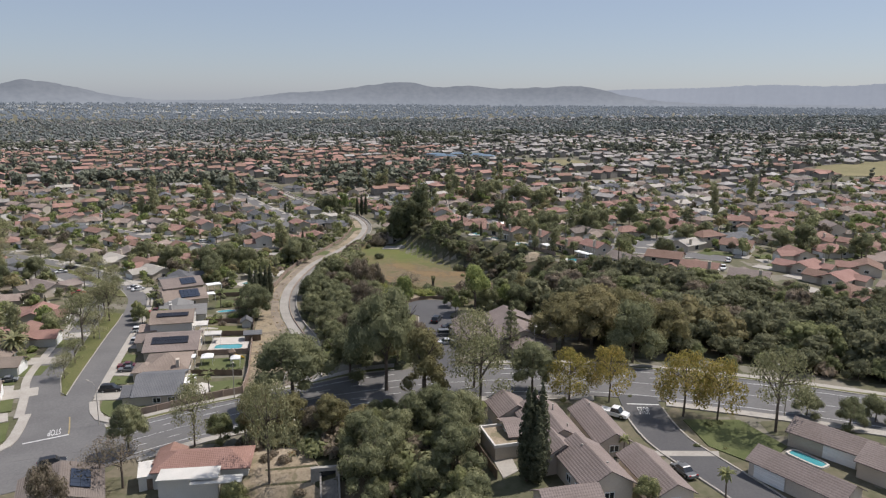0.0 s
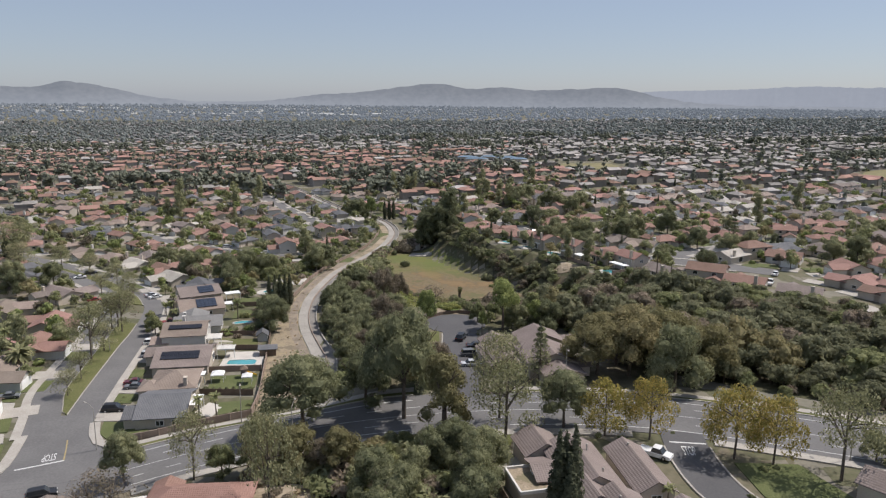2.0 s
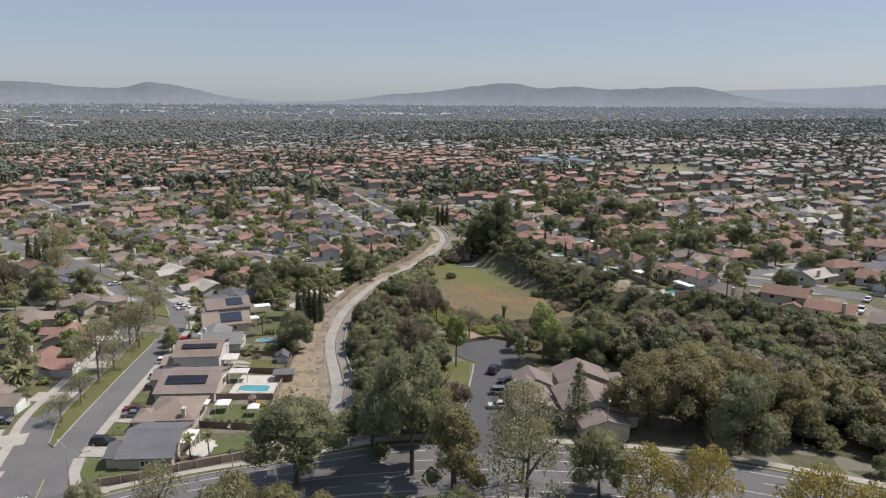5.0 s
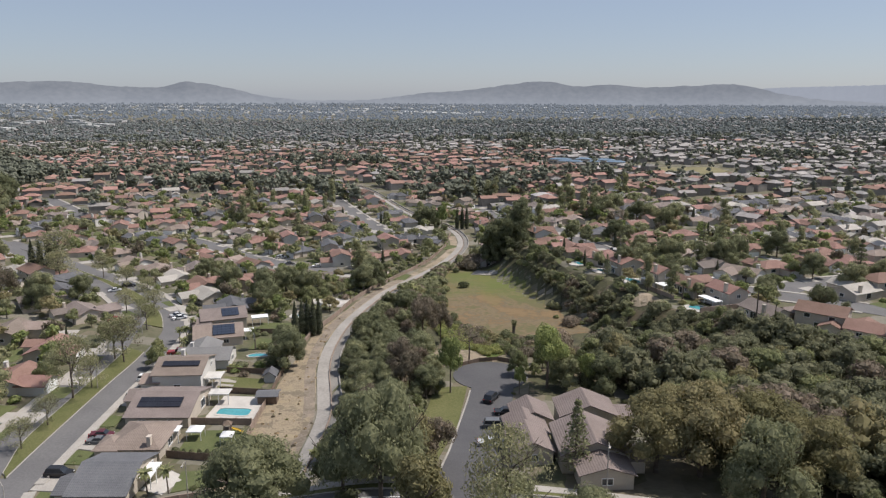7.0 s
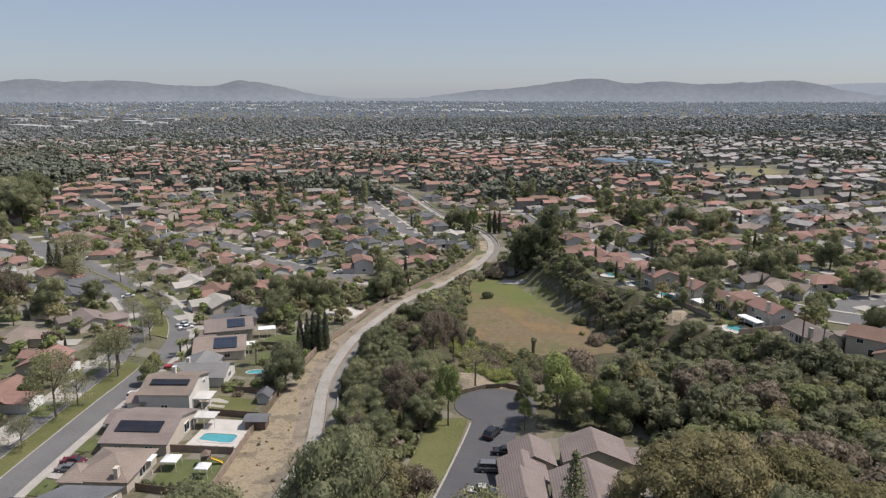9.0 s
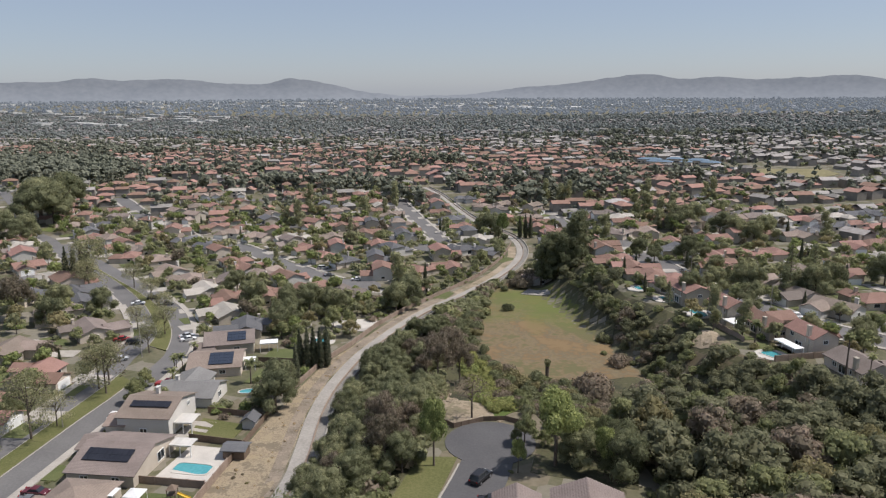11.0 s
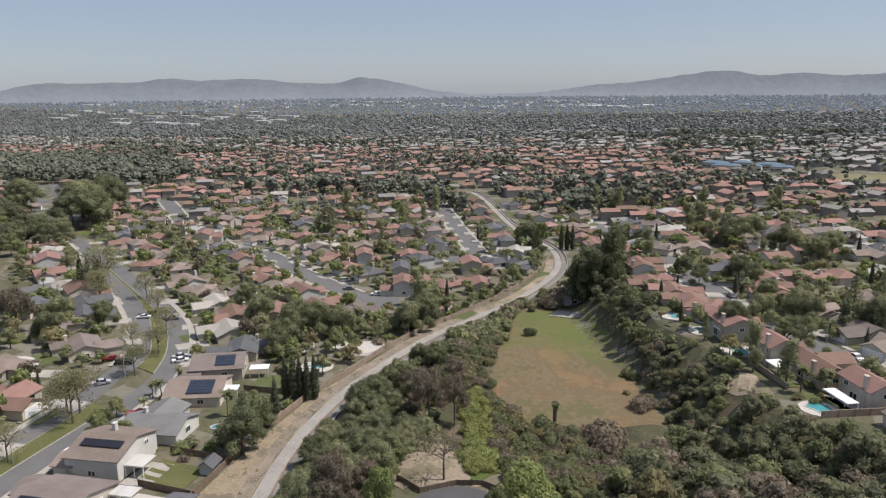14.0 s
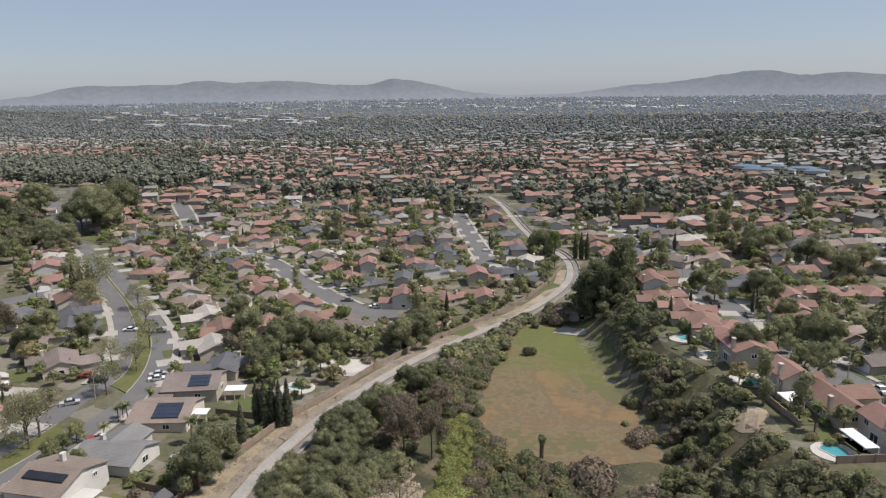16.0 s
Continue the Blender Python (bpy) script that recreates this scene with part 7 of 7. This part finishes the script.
for key, x, y, s in (("shrub_dark", -29, 314, 1.7), ("shrub_dark", -27.5, 315, 1.5), ("shrub_dark", 6, 291, 1.7), ("shrub_dark", 8, 289, 1.5), ("shrub_dark", 13, 283, 1.5), ("shrub_mid", 8, 279, 1.2), ("shrub_brown", 13, 273, 1.5), ("shrub_mid", 18, 275, 1.4), ("shrub_dark", 21, 267, 1.5), ("shrub_dark", -2, 245, 1.6), ("shrub_brown", 9, 249, 1.8), ("shrub_dark", 22, 247, 2.0), ("shrub_dark", -24, 269, 1.6), ("shrub_dark", -35, 290, 2.0), ("shrub_dark", -38, 296, 2.0), ("shrub_dark", -41, 320, 2.0), ("shrub_dark", -38, 361, 2.2), ("shrub_brown", -31, 348, 1.8), ("shrub_dark", -1.3, 242.6, 1.5), ("shrub_brown", 10.5, 246.4, 1.5), ("shrub_dark", 20, 241, 1.9), ("shrub_dark", 24, 239, 1.8), ("shrub_dark", 7.5, 289.7, 1.5), ("shrub_mid", 13, 279, 1.1), ("shrub_mid", 16, 273, 1.3), ("shrub_brown", 12.5, 271, 1.1),
                     ("shrub_dark", -36, 340, 1.5), ("shrub_dark", -35, 352, 1.6), ("shrub_brown", -31, 356, 1.9), ("shrub_dark", 20, 265, 1.4)):
    tree(key, x, y, s)
scatter(BANK_DIRT, 70, [("bush_straw", 6), ("bush_brown", 1), ("bush_olive", 1)], 0.12, 0.28, 0.9, wr, bucket="bank_tufts")
scatter([(-36, 257), (-25, 259), (-30, 284), (-36, 308), (-42, 306), (-41, 285)], 46, [("shrub_dark", 4), ("shrub_brown", 2), ("shrub_olive", 2)], 0.8, 1.5, 1.8, wr, bucket="field_scrub")
BANK = [(-47, 262), (-44, 262), (-38, 290), (-34, 306), (-40, 330), (-40, 352), (-34, 362), (-38, 362), (-44, 332), (-50, 300)]
scatter(BANK, 60, [("bush_dark", 4), ("bush_brown", 2), ("bush_mid", 2)], 1.1, 2.2, 1.8, wr, bucket="bank_scrub")
UNDER = [("bush_dark", 3), ("bush_mid", 2), ("bush_brown", 1.5)]
scatter(WOOD_B, 420, UNDER, 0.8, 1.4, 1.8, wr, KEEP_CLEAR[1:], bucket="undergrowth")
scatter(WOOD_A, 140, UNDER, 0.9, 1.6, 1.6, wr, bucket="undergrowth")
scatter(RAVINE, 120, UNDER, 0.9, 1.6, 1.6, wr, (CLEARING,), bucket="undergrowth")

scatter([(-78, 252), (-66, 250), (-65, 262), (-66, 285), (-64, 322), (-72, 322), (-100, 300), (-97, 270)], 34, [("mid_dark", 3), ("mid_mid", 4), ("mid_olive", 2), ("mid_light", 2)], 0.5, 0.9, 3.6, wr, KEEP_CLEAR + ([(-78, 258), (-67, 258), (-67, 268), (-78, 268)],), bucket="garden_trees")
scatter([(-78, 252), (-66, 250), (-65, 262), (-66, 285), (-64, 322), (-72, 322), (-100, 300), (-97, 270)], 60, UNDER + [("bush_light", 2)], 0.5, 1.1, 1.6, wr, ([(-78, 258), (-67, 258), (-67, 268), (-78, 268)],), bucket="garden_shrubs")
scatter([(-72, 205), (-58, 206), (-60, 226), (-64, 245), (-78, 240), (-72, 226)], 26, UNDER + [("bush_light", 2)], 0.5, 1.1, 1.6, wr, ([(-73, 218), (-65, 218), (-65, 225), (-73, 225)],), bucket="garden_shrubs")

for pts, n in (([(-69, 288), (-63.5, 288), (-62, 305), (-57, 330), (-52, 360), (-58, 362), (-64, 332)], 42), ([(-57, 362), (-52, 362), (-51, 395), (-54.5, 422), (-62, 424), (-60, 395)], 34)):
    scatter(pts, n, [("bush_dark", 3), ("bush_mid", 3), ("bush_light", 1.5), ("mid_dark", 1.6), ("mid_mid", 1.2)], 0.5, 0.95, 2.0, wr, bucket="garden_shrubs")

# ---- garden trees of the tract ----
GARDEN = [("mid_dark", 5), ("mid_mid", 3.5), ("mid_olive", 1.2), ("mid_light", 2.2), ("mid_brown", 0.7), ("palm", 0.3), ("cypress", 0.4), ("tall_dark", 0.22)]
SHRUBS = [("bush_dark", 2), ("bush_mid", 3), ("bush_light", 3.2), ("bush_olive", 1)]
garden_avoid = (FIELD, WOOD_A, WOOD_B, RAVINE, GROVE, SCHOOL, PARK_WOOD, SCRUB, BANK)
for x0, y0 in list(HOMES):
    for n in range(16):
        a, r = wr.uniform(0, 6.283), wr.uniform(7.0, 15)
        x, y = x0 + r * math.cos(a), y0 + r * math.sin(a)
        if y < 262 and x > -100 or any(inside(x, y, q) for q in garden_avoid):
            continue
        big = n < 9
        if any((x - p) ** 2 + (y - q) ** 2 < (52 if big else 36) for p, q in HOMES) or not clear_of_roads(x, y, 6.0 if big else 5.2):
            continue
        if any((x - p) ** 2 + (y - q) ** 2 < (9 if big else 4) for p, q in PLANTED) or any((x - p.x) ** 2 + (y - p.y) ** 2 < 90 for p in CHANNEL_LINE):
            continue
        PLANTED.append((x, y))
        ks = GARDEN if big else SHRUBS
        key = wr.choices([k for k, _ in ks], [w for _, w in ks])[0]
        if y > 335:
            key = key.replace("mid_", "low_")
        tree_bulk(key, x, y, wr.uniform(0.45, 1.0), wr, "garden_trees" if big else "garden_shrubs")
for x0, y0 in ((-43, 531), (0, 461), (23, 436), (1, 505), (44, 522), (-51, 537), (96, 368), (-150, 470)):
    for _ in range(3):
        tree_bulk("tall_dark", x0 + wr.uniform(-9, 9), y0 + wr.uniform(-6, 6), wr.uniform(0.6, 0.95), wr, "garden_trees")
build_bulk()

# ---- the city beyond, out to the hills ----
fr = np.random.RandomState(4)


def lots(y0, y1, su, sv):
    """Lot centres in warped rows over the plain between two distances."""
    pts = []
    for v in np.arange(-1200, 7600, sv):
        for u in np.arange(-4600, 4300, su):
            x, y = grid(u, v + (-5 if round(v / sv) % 2 else 5), v * 0.01)
            if y0 < y < y1 and -1.62 * (y - 130) - 40 < x < 0.64 * y + 30:
                pts.append((x, y))
    return pts


BOX_FACES = Shape().box(0, 0, 0, 1, 1, 1).f


def far_houses(pts, name, material, label, rnd, grow=1.0):
    s, walls = Shape(), Shape()
    for x, y in pts:
        w, d, h = rnd.uniform(11, 16) * grow, rnd.uniform(8, 11) * grow, rnd.choice((2.7, 2.7, 5.2))
        t = math.degrees(math.atan2(A.y, A.x)) + rnd.choice((0, 90)) + rnd.uniform(-12, 12)
        z = H(x, y)
        q = Shape()
        walls.add(Shape().box(0, 0, -1, w, d, h + 1).v, BOX_FACES, pose(x, y, z, 0, 0, t))
        roof_shape(q, 0, 0, w, d, h, d * 0.2, rnd.choice(("gable", "hip")), "x", 0.4, 0.15)
        s.add(q.v, q.f, pose(x, y, z, 0, 0, t))
    tagged(part(name, s, material), label, "houses", kind="stuff")
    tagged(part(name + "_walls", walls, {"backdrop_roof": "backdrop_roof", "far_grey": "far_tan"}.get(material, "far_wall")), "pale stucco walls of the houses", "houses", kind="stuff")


tr = random.Random(17)
TURNS = []
for _ in range(40):
    spin = Euler((tr.uniform(0, 6.28), tr.uniform(0, 6.28), tr.uniform(0, 6.28))).to_matrix()
    TURNS.append([spin @ (Vector(p) * tr.uniform(0.75, 1.2)) for p in ((1, 0, 0), (-1, 0, 0), (0, 1, 0), (0, -1, 0), (0, 0, 1), (0, 0, -1))])


def far_trees(pts, name, material, label, rnd, n, lo, hi, tall=1.0, lump=1.0):
    """Small uneven crowns, each of several leafy lumps."""
    oct_f = [(0, 2, 4), (2, 1, 4), (1, 3, 4), (3, 0, 4), (2, 0, 5), (1, 2, 5), (3, 1, 5), (0, 3, 5)]
    s = Shape()
    for x, y in pts:
        r = rnd.uniform(lo, hi)
        z = H(x, y)
        for _ in range(n):
            a, q = rnd.uniform(0, 6.28), rnd.uniform(0, 0.7) * r
            rr = r * rnd.uniform(0.4, 0.75) * lump
            cx, cy, cz = x + q * math.cos(a), y + q * math.sin(a), z + r * rnd.uniform(0.5, 1.5 * tall)
            turn = TURNS[rnd.randrange(40)]
            s.add([(cx + p.x * rr, cy + p.y * rr, cz + p.z * rr * 0.85) for p in turn], oct_f)
    tagged(part(name, s, material), label, "trees", kind="stuff")


# Distance haze put into the material as an even bluish emission.
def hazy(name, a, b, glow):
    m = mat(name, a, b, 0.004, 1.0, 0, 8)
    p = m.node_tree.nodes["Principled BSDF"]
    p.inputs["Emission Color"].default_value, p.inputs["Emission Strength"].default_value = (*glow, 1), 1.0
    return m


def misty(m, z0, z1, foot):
    """A distant range that is paler at its foot, where the painted haze glows more."""
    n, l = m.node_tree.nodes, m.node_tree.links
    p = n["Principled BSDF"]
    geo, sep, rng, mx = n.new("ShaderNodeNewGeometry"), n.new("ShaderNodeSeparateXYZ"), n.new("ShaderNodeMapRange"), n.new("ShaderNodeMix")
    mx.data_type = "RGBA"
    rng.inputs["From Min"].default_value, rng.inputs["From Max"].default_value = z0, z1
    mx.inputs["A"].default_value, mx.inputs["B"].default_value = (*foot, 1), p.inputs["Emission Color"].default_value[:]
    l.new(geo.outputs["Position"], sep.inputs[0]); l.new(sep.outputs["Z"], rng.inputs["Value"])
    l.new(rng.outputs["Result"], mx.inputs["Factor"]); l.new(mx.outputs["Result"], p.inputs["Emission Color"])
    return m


M["far_wall"] = mat("far_wall", (0.23, 0.21, 0.185), (0.31, 0.285, 0.25), 0.02, 0.9, 0, 30, 0, 0.25)
M["far_red"] = mat("far_red", (0.245, 0.148, 0.112), (0.325, 0.205, 0.16), 0.02, 0.9, 0, 30, 0, 0.3)
M["far_tan"] = mat("far_tan", (0.21, 0.195, 0.18), (0.32, 0.30, 0.275), 0.02, 0.9, 0, 30, 0, 0.35)
M["far_pale"] = mat("far_pale", (0.26, 0.245, 0.23), (0.36, 0.34, 0.32), 0.02, 0.9, 0, 30, 0, 0.25)
M["far_grey"] = mat("far_grey", (0.15, 0.145, 0.142), (0.22, 0.212, 0.206), 0.02, 0.9, 0, 30, 0, 0.3)
# Haze is mixed into these two leaf colours: greyer and lighter than near foliage.
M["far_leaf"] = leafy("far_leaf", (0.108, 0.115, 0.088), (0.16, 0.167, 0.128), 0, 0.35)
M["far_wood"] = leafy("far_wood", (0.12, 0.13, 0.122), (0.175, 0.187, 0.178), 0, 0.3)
pr = random.Random(9)
near_lots = [p for p in lots(420, 1150, 12.5, 23) if free(*p, 10.5) and clear_of_roads(*p, 9) and pr.random() < 0.95]
pick = {"far_red": [], "far_tan": [], "far_pale": []}
for x, y in near_lots:
    q = x + (y - 600) * 0.25
    r = 0.85 if q < 40 and y < 930 else (0.45 if y < 620 else (0.3 if y < 950 and x < 60 else 0.08))
    u = pr.random()
    pick["far_red" if u < r else ("far_pale" if u > 0.93 else "far_tan")].append((x + pr.uniform(-2, 2), y + pr.uniform(-2, 2)))
far_houses(pick["far_red"], "tract_houses_red", "far_red", "rows of tract houses with red tile roofs", pr, 0.78)
far_houses(pick["far_tan"], "tract_houses_tan", "far_tan", "rows of tract houses with tan and grey roofs", pr, 0.78)
far_houses(pick["far_pale"], "tract_houses_pale", "far_pale", "tract houses with pale roofs", pr, 0.78)
tp = []
for x, y in near_lots:
    for _ in range(2):
        a, b = x + pr.uniform(-12, 12), y + pr.uniform(-12, 12)
        if not inside(a, b, SCHOOL):
            tp.append((a, b))
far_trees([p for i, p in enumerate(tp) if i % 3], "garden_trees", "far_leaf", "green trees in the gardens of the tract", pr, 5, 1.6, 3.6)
M["far_leaf_light"] = mat("far_leaf_light", (0.13, 0.145, 0.07), (0.19, 0.20, 0.10), 0.02, 0.9, 0, 30, 0, 0.3)
far_trees([p for i, p in enumerate(tp) if i % 3 == 0], "garden_trees_light", "far_leaf_light", "light green trees in the gardens of the tract", pr, 5, 1.4, 3.0)
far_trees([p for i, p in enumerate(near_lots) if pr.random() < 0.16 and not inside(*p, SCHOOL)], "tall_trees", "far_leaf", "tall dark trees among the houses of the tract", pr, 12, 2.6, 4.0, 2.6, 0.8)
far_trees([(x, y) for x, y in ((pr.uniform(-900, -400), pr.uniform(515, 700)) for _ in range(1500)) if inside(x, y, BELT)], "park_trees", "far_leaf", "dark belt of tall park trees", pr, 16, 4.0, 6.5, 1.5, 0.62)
streets = Shape()
for i in range(0, 90, 2):
    v = i * 23 + 11.5
    for u in range(-1500, 1600, 20):
        ends = [grid(q, v, v * 0.01) for q in (u, u + 21)]
        (x1, y1), (x2, y2) = ends
        if 425 < y1 < 1150 and -1.62 * (y1 - 130) - 40 < x1 < 0.64 * y1 + 30 and free(x1, y1, 8) and free(x2, y2, 8) and not inside(x1, y1, BELT):
            o = Vector((y1 - y2, x2 - x1)).normalized() * 4.2
            streets.add([(x1 - o.x, y1 - o.y, H(x1, y1) + 0.2), (x2 - o.x, y2 - o.y, H(x2, y2) + 0.2), (x2 + o.x, y2 + o.y, H(x2, y2) + 0.2), (x1 + o.x, y1 + o.y, H(x1, y1) + 0.2)], [(3, 2, 1, 0)])
tagged(part("road_far", streets, "asphalt"), "grey asphalt streets of the far tract", "road", kind="structure")
belts = []
for _ in range(26):
    bx, by = pr.uniform(-900, 520), pr.uniform(480, 1300)
    ang, ln = pr.uniform(-0.5, 0.5) + 0.2, pr.uniform(40, 150)
    for _ in range(int(ln * 0.55)):
        t, q = pr.uniform(-1, 1) * ln, pr.gauss(0, 9)
        x, y = bx + t * math.cos(ang) - q * math.sin(ang), by + t * math.sin(ang) + q * math.cos(ang)
        if y > 470 and free(x, y, 9) and not inside(x, y, SCHOOL):
            belts.append((x, y))
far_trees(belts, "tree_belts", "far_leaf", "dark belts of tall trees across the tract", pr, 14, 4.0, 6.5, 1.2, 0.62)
def built(x, y):
    """How closely built the far plain is, in broad uneven bands."""
    return noise.noise((x * 0.0016, y * 0.006, 0.0)) + 0.5 * noise.noise((x * 0.006, y * 0.02, 4.0))


# large pale sheds standing among the far western suburb
sheds, shed_random = [], random.Random(61)
while len(sheds) < 28:
    by = shed_random.uniform(1560, 2400)
    bx = -by * shed_random.uniform(0.66, 1.2)
    w, d = shed_random.uniform(30, 85), shed_random.uniform(22, 50)
    if all(abs(bx - q[0]) > (w + q[2]) / 2 + 12 or abs(by - q[1]) > (d + q[3]) / 2 + 25 for q in sheds):
        sheds.append((bx, by, w, d))


def by_shed(x, y):
    """On a shed's plot or its yard on the south side."""
    return any(abs(x - q[0]) < q[2] / 2 + 8 and -q[3] / 2 - 34 < y - q[1] < q[3] / 2 + 8 for q in sheds)


mid = [p for p in lots(1150, 2200, 18, 28) if pr.random() < 0.95 and not by_shed(*p)]
far_houses([p for i, p in enumerate(mid) if i % 6 and built(*p) > -0.22], "suburb_houses", "far_grey", "far suburb of houses with grey and tan roofs", pr, 0.8)
far_houses([p for i, p in enumerate(mid) if i % 6 == 0 and built(*p) > -0.1], "suburb_houses_pale", "far_tan", "far suburb of houses with pale roofs", pr, 0.85)
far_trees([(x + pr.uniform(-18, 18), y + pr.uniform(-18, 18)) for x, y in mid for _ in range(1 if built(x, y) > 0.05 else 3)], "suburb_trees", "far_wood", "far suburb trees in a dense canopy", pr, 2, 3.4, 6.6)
off = [p for p in lots(2200, 4350, 38, 54)]
# The distant city's haze is painted: grey base colours with a faint glow.
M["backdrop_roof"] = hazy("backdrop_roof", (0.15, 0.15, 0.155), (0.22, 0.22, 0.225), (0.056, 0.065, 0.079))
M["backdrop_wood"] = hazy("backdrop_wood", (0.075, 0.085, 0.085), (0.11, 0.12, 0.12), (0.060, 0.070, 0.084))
far_houses([p for i, p in enumerate(off) if i % 2 == 0 and built(*p) > -0.05], "backdrop_city", "backdrop_roof", "pale roofs of the distant city in painted haze", pr, 1.1)
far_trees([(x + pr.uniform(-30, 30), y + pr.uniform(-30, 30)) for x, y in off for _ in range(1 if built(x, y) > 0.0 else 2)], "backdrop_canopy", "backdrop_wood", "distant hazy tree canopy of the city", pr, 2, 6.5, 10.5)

# ---- school, sports field, dry hill and warehouses ----
M["school_roof"] = mat("school_roof", (0.10, 0.15, 0.20), (0.15, 0.21, 0.27), 0.05, 0.6, 0, 12)
M["dry_grass"] = mat("dry_grass", (0.16, 0.145, 0.07), (0.24, 0.21, 0.11), 0.05, 0.95, 0.3, 10)
M["white_far"] = mat("white_far", (0.40, 0.40, 0.39), (0.54, 0.54, 0.52), 0.01, 0.8, 0, 12)
sr = random.Random(6)
for bx, by, bw, bd in ((-8, 775, 20, 12), (14, 780, 14, 10), (34, 766, 18, 12), (2, 750, 22, 9), (44, 744, 16, 10), (24, 748, 10, 9)):
    house(bx, by, -8, [(0, 0, bw, bd, 4.5, 1.4, "hip", "x")], "school_roof", "stucco", "long school building with a blue-grey roof", name="school_building", category="building", group="school buildings", windows=[(k * bw / 5, -bd / 2, 1.2, 0, 3.0, 1.4) for k in (-2, -1, 0, 1, 2)], fine=False)
patch("sports_field", [(71, 690), (118, 668), (136, 700), (130, 735), (76, 732)], 0.3, "dry_grass", "large yellowing school sports field", "field", cells=12)
patch("dry_hill", [(290, 575), (380, 560), (460, 640), (420, 690), (330, 640)], 0.4, "dry_grass", "bare hillside of dry grass", "field", cells=14)
for k in range(120):
    bx, by = sr.uniform(-3600, 0), sr.uniform(2700, 4250)
    if bx < -1.5 * by + 300:
        continue
    wh = thing("warehouse", bx, by, H(bx, by), sr.choice((0, 90)) + sr.uniform(-8, 8), "long white flat-roofed warehouse in the distance", "building", "distant warehouses")
    w, d = sr.uniform(60, 170), sr.uniform(40, 80)
    part("wall", Shape().box(0, 0, -5, w, d, 12), "white_far", wh)
    part("roof", Shape().box(0, 0, 7, w + 0.6, d + 0.6, 0.8), "white_far", wh)

for bx, by, w, d in sheds:
    wh = thing("warehouse", bx, by, H(bx, by), 0, "long white flat-roofed warehouse in the distance", "building", "distant warehouses")
    part("wall", Shape().box(0, 0, -3, w, d, 11), "white_far", wh)
    part("roof", Shape().box(0, 0, 8, w + 0.6, d + 0.6, 0.7), "white_far", wh)

# ---- hills on the horizon ----
def ridge(name, dist, peaks, base, material, label, deg0=-75, deg1=50, depth=350):
    """A range along the horizon. peaks: bearing, height and width in degrees; rough crest and ribbed flanks."""
    n, k = 500, 10
    vs, fs = [], []
    for i in range(n):
        b = deg0 + (deg1 - deg0) * i / (n - 1)
        e = base + sum(h * math.exp(-((b - c) / w) ** 2) for c, h, w in peaks)
        e += 0.04 * noise.noise((b * 0.55, dist * 0.01, 0)) + 0.05 * noise.noise((b * 1.6, dist * 0.01, 5)) + 0.035 * noise.noise((b * 4.5, dist * 0.01, 9))
        top = 68 + dist * math.tan(radians(e))
        for j in range(k):
            u = j / (k - 1)
            r = dist - depth * (1 - u)
            z = -60 + (top + 60) * (u ** 1.3) + (9 * noise.noise((b * 0.9, u * 2.2, dist * 0.02)) * u * (1 - u) * 3)
            vs.append((r * math.sin(radians(b)), r * math.cos(radians(b)), z))
    for i in range(n - 1):
        for j in range(k - 1):
            a = i * k + j
            fs.append((a, a + k, a + k + 1, a + 1))
    tagged(part(name, Shape().add(vs, fs), material, smooth=True), label, "hills", kind="structure")


# Haze over both ranges is painted as emission, not lit air.
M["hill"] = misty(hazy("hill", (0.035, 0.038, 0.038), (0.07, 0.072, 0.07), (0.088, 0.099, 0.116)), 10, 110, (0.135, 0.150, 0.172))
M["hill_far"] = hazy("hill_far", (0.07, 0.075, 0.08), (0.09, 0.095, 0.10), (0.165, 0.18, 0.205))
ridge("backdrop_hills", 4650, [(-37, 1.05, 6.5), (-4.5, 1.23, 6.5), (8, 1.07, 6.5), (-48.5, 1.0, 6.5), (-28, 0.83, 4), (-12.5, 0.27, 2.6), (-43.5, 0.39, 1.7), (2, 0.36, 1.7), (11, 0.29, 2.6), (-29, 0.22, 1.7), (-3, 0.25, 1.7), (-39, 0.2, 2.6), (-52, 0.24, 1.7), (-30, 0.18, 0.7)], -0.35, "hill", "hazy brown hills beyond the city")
ridge("backdrop_range", 4900, [(16, 0.5, 7), (24, 0.62, 4.5), (32, 0.75, 5), (42, 0.8, 8)], 0.2, "hill_far", "pale blue-grey far range in painted haze", deg0=4, depth=150)
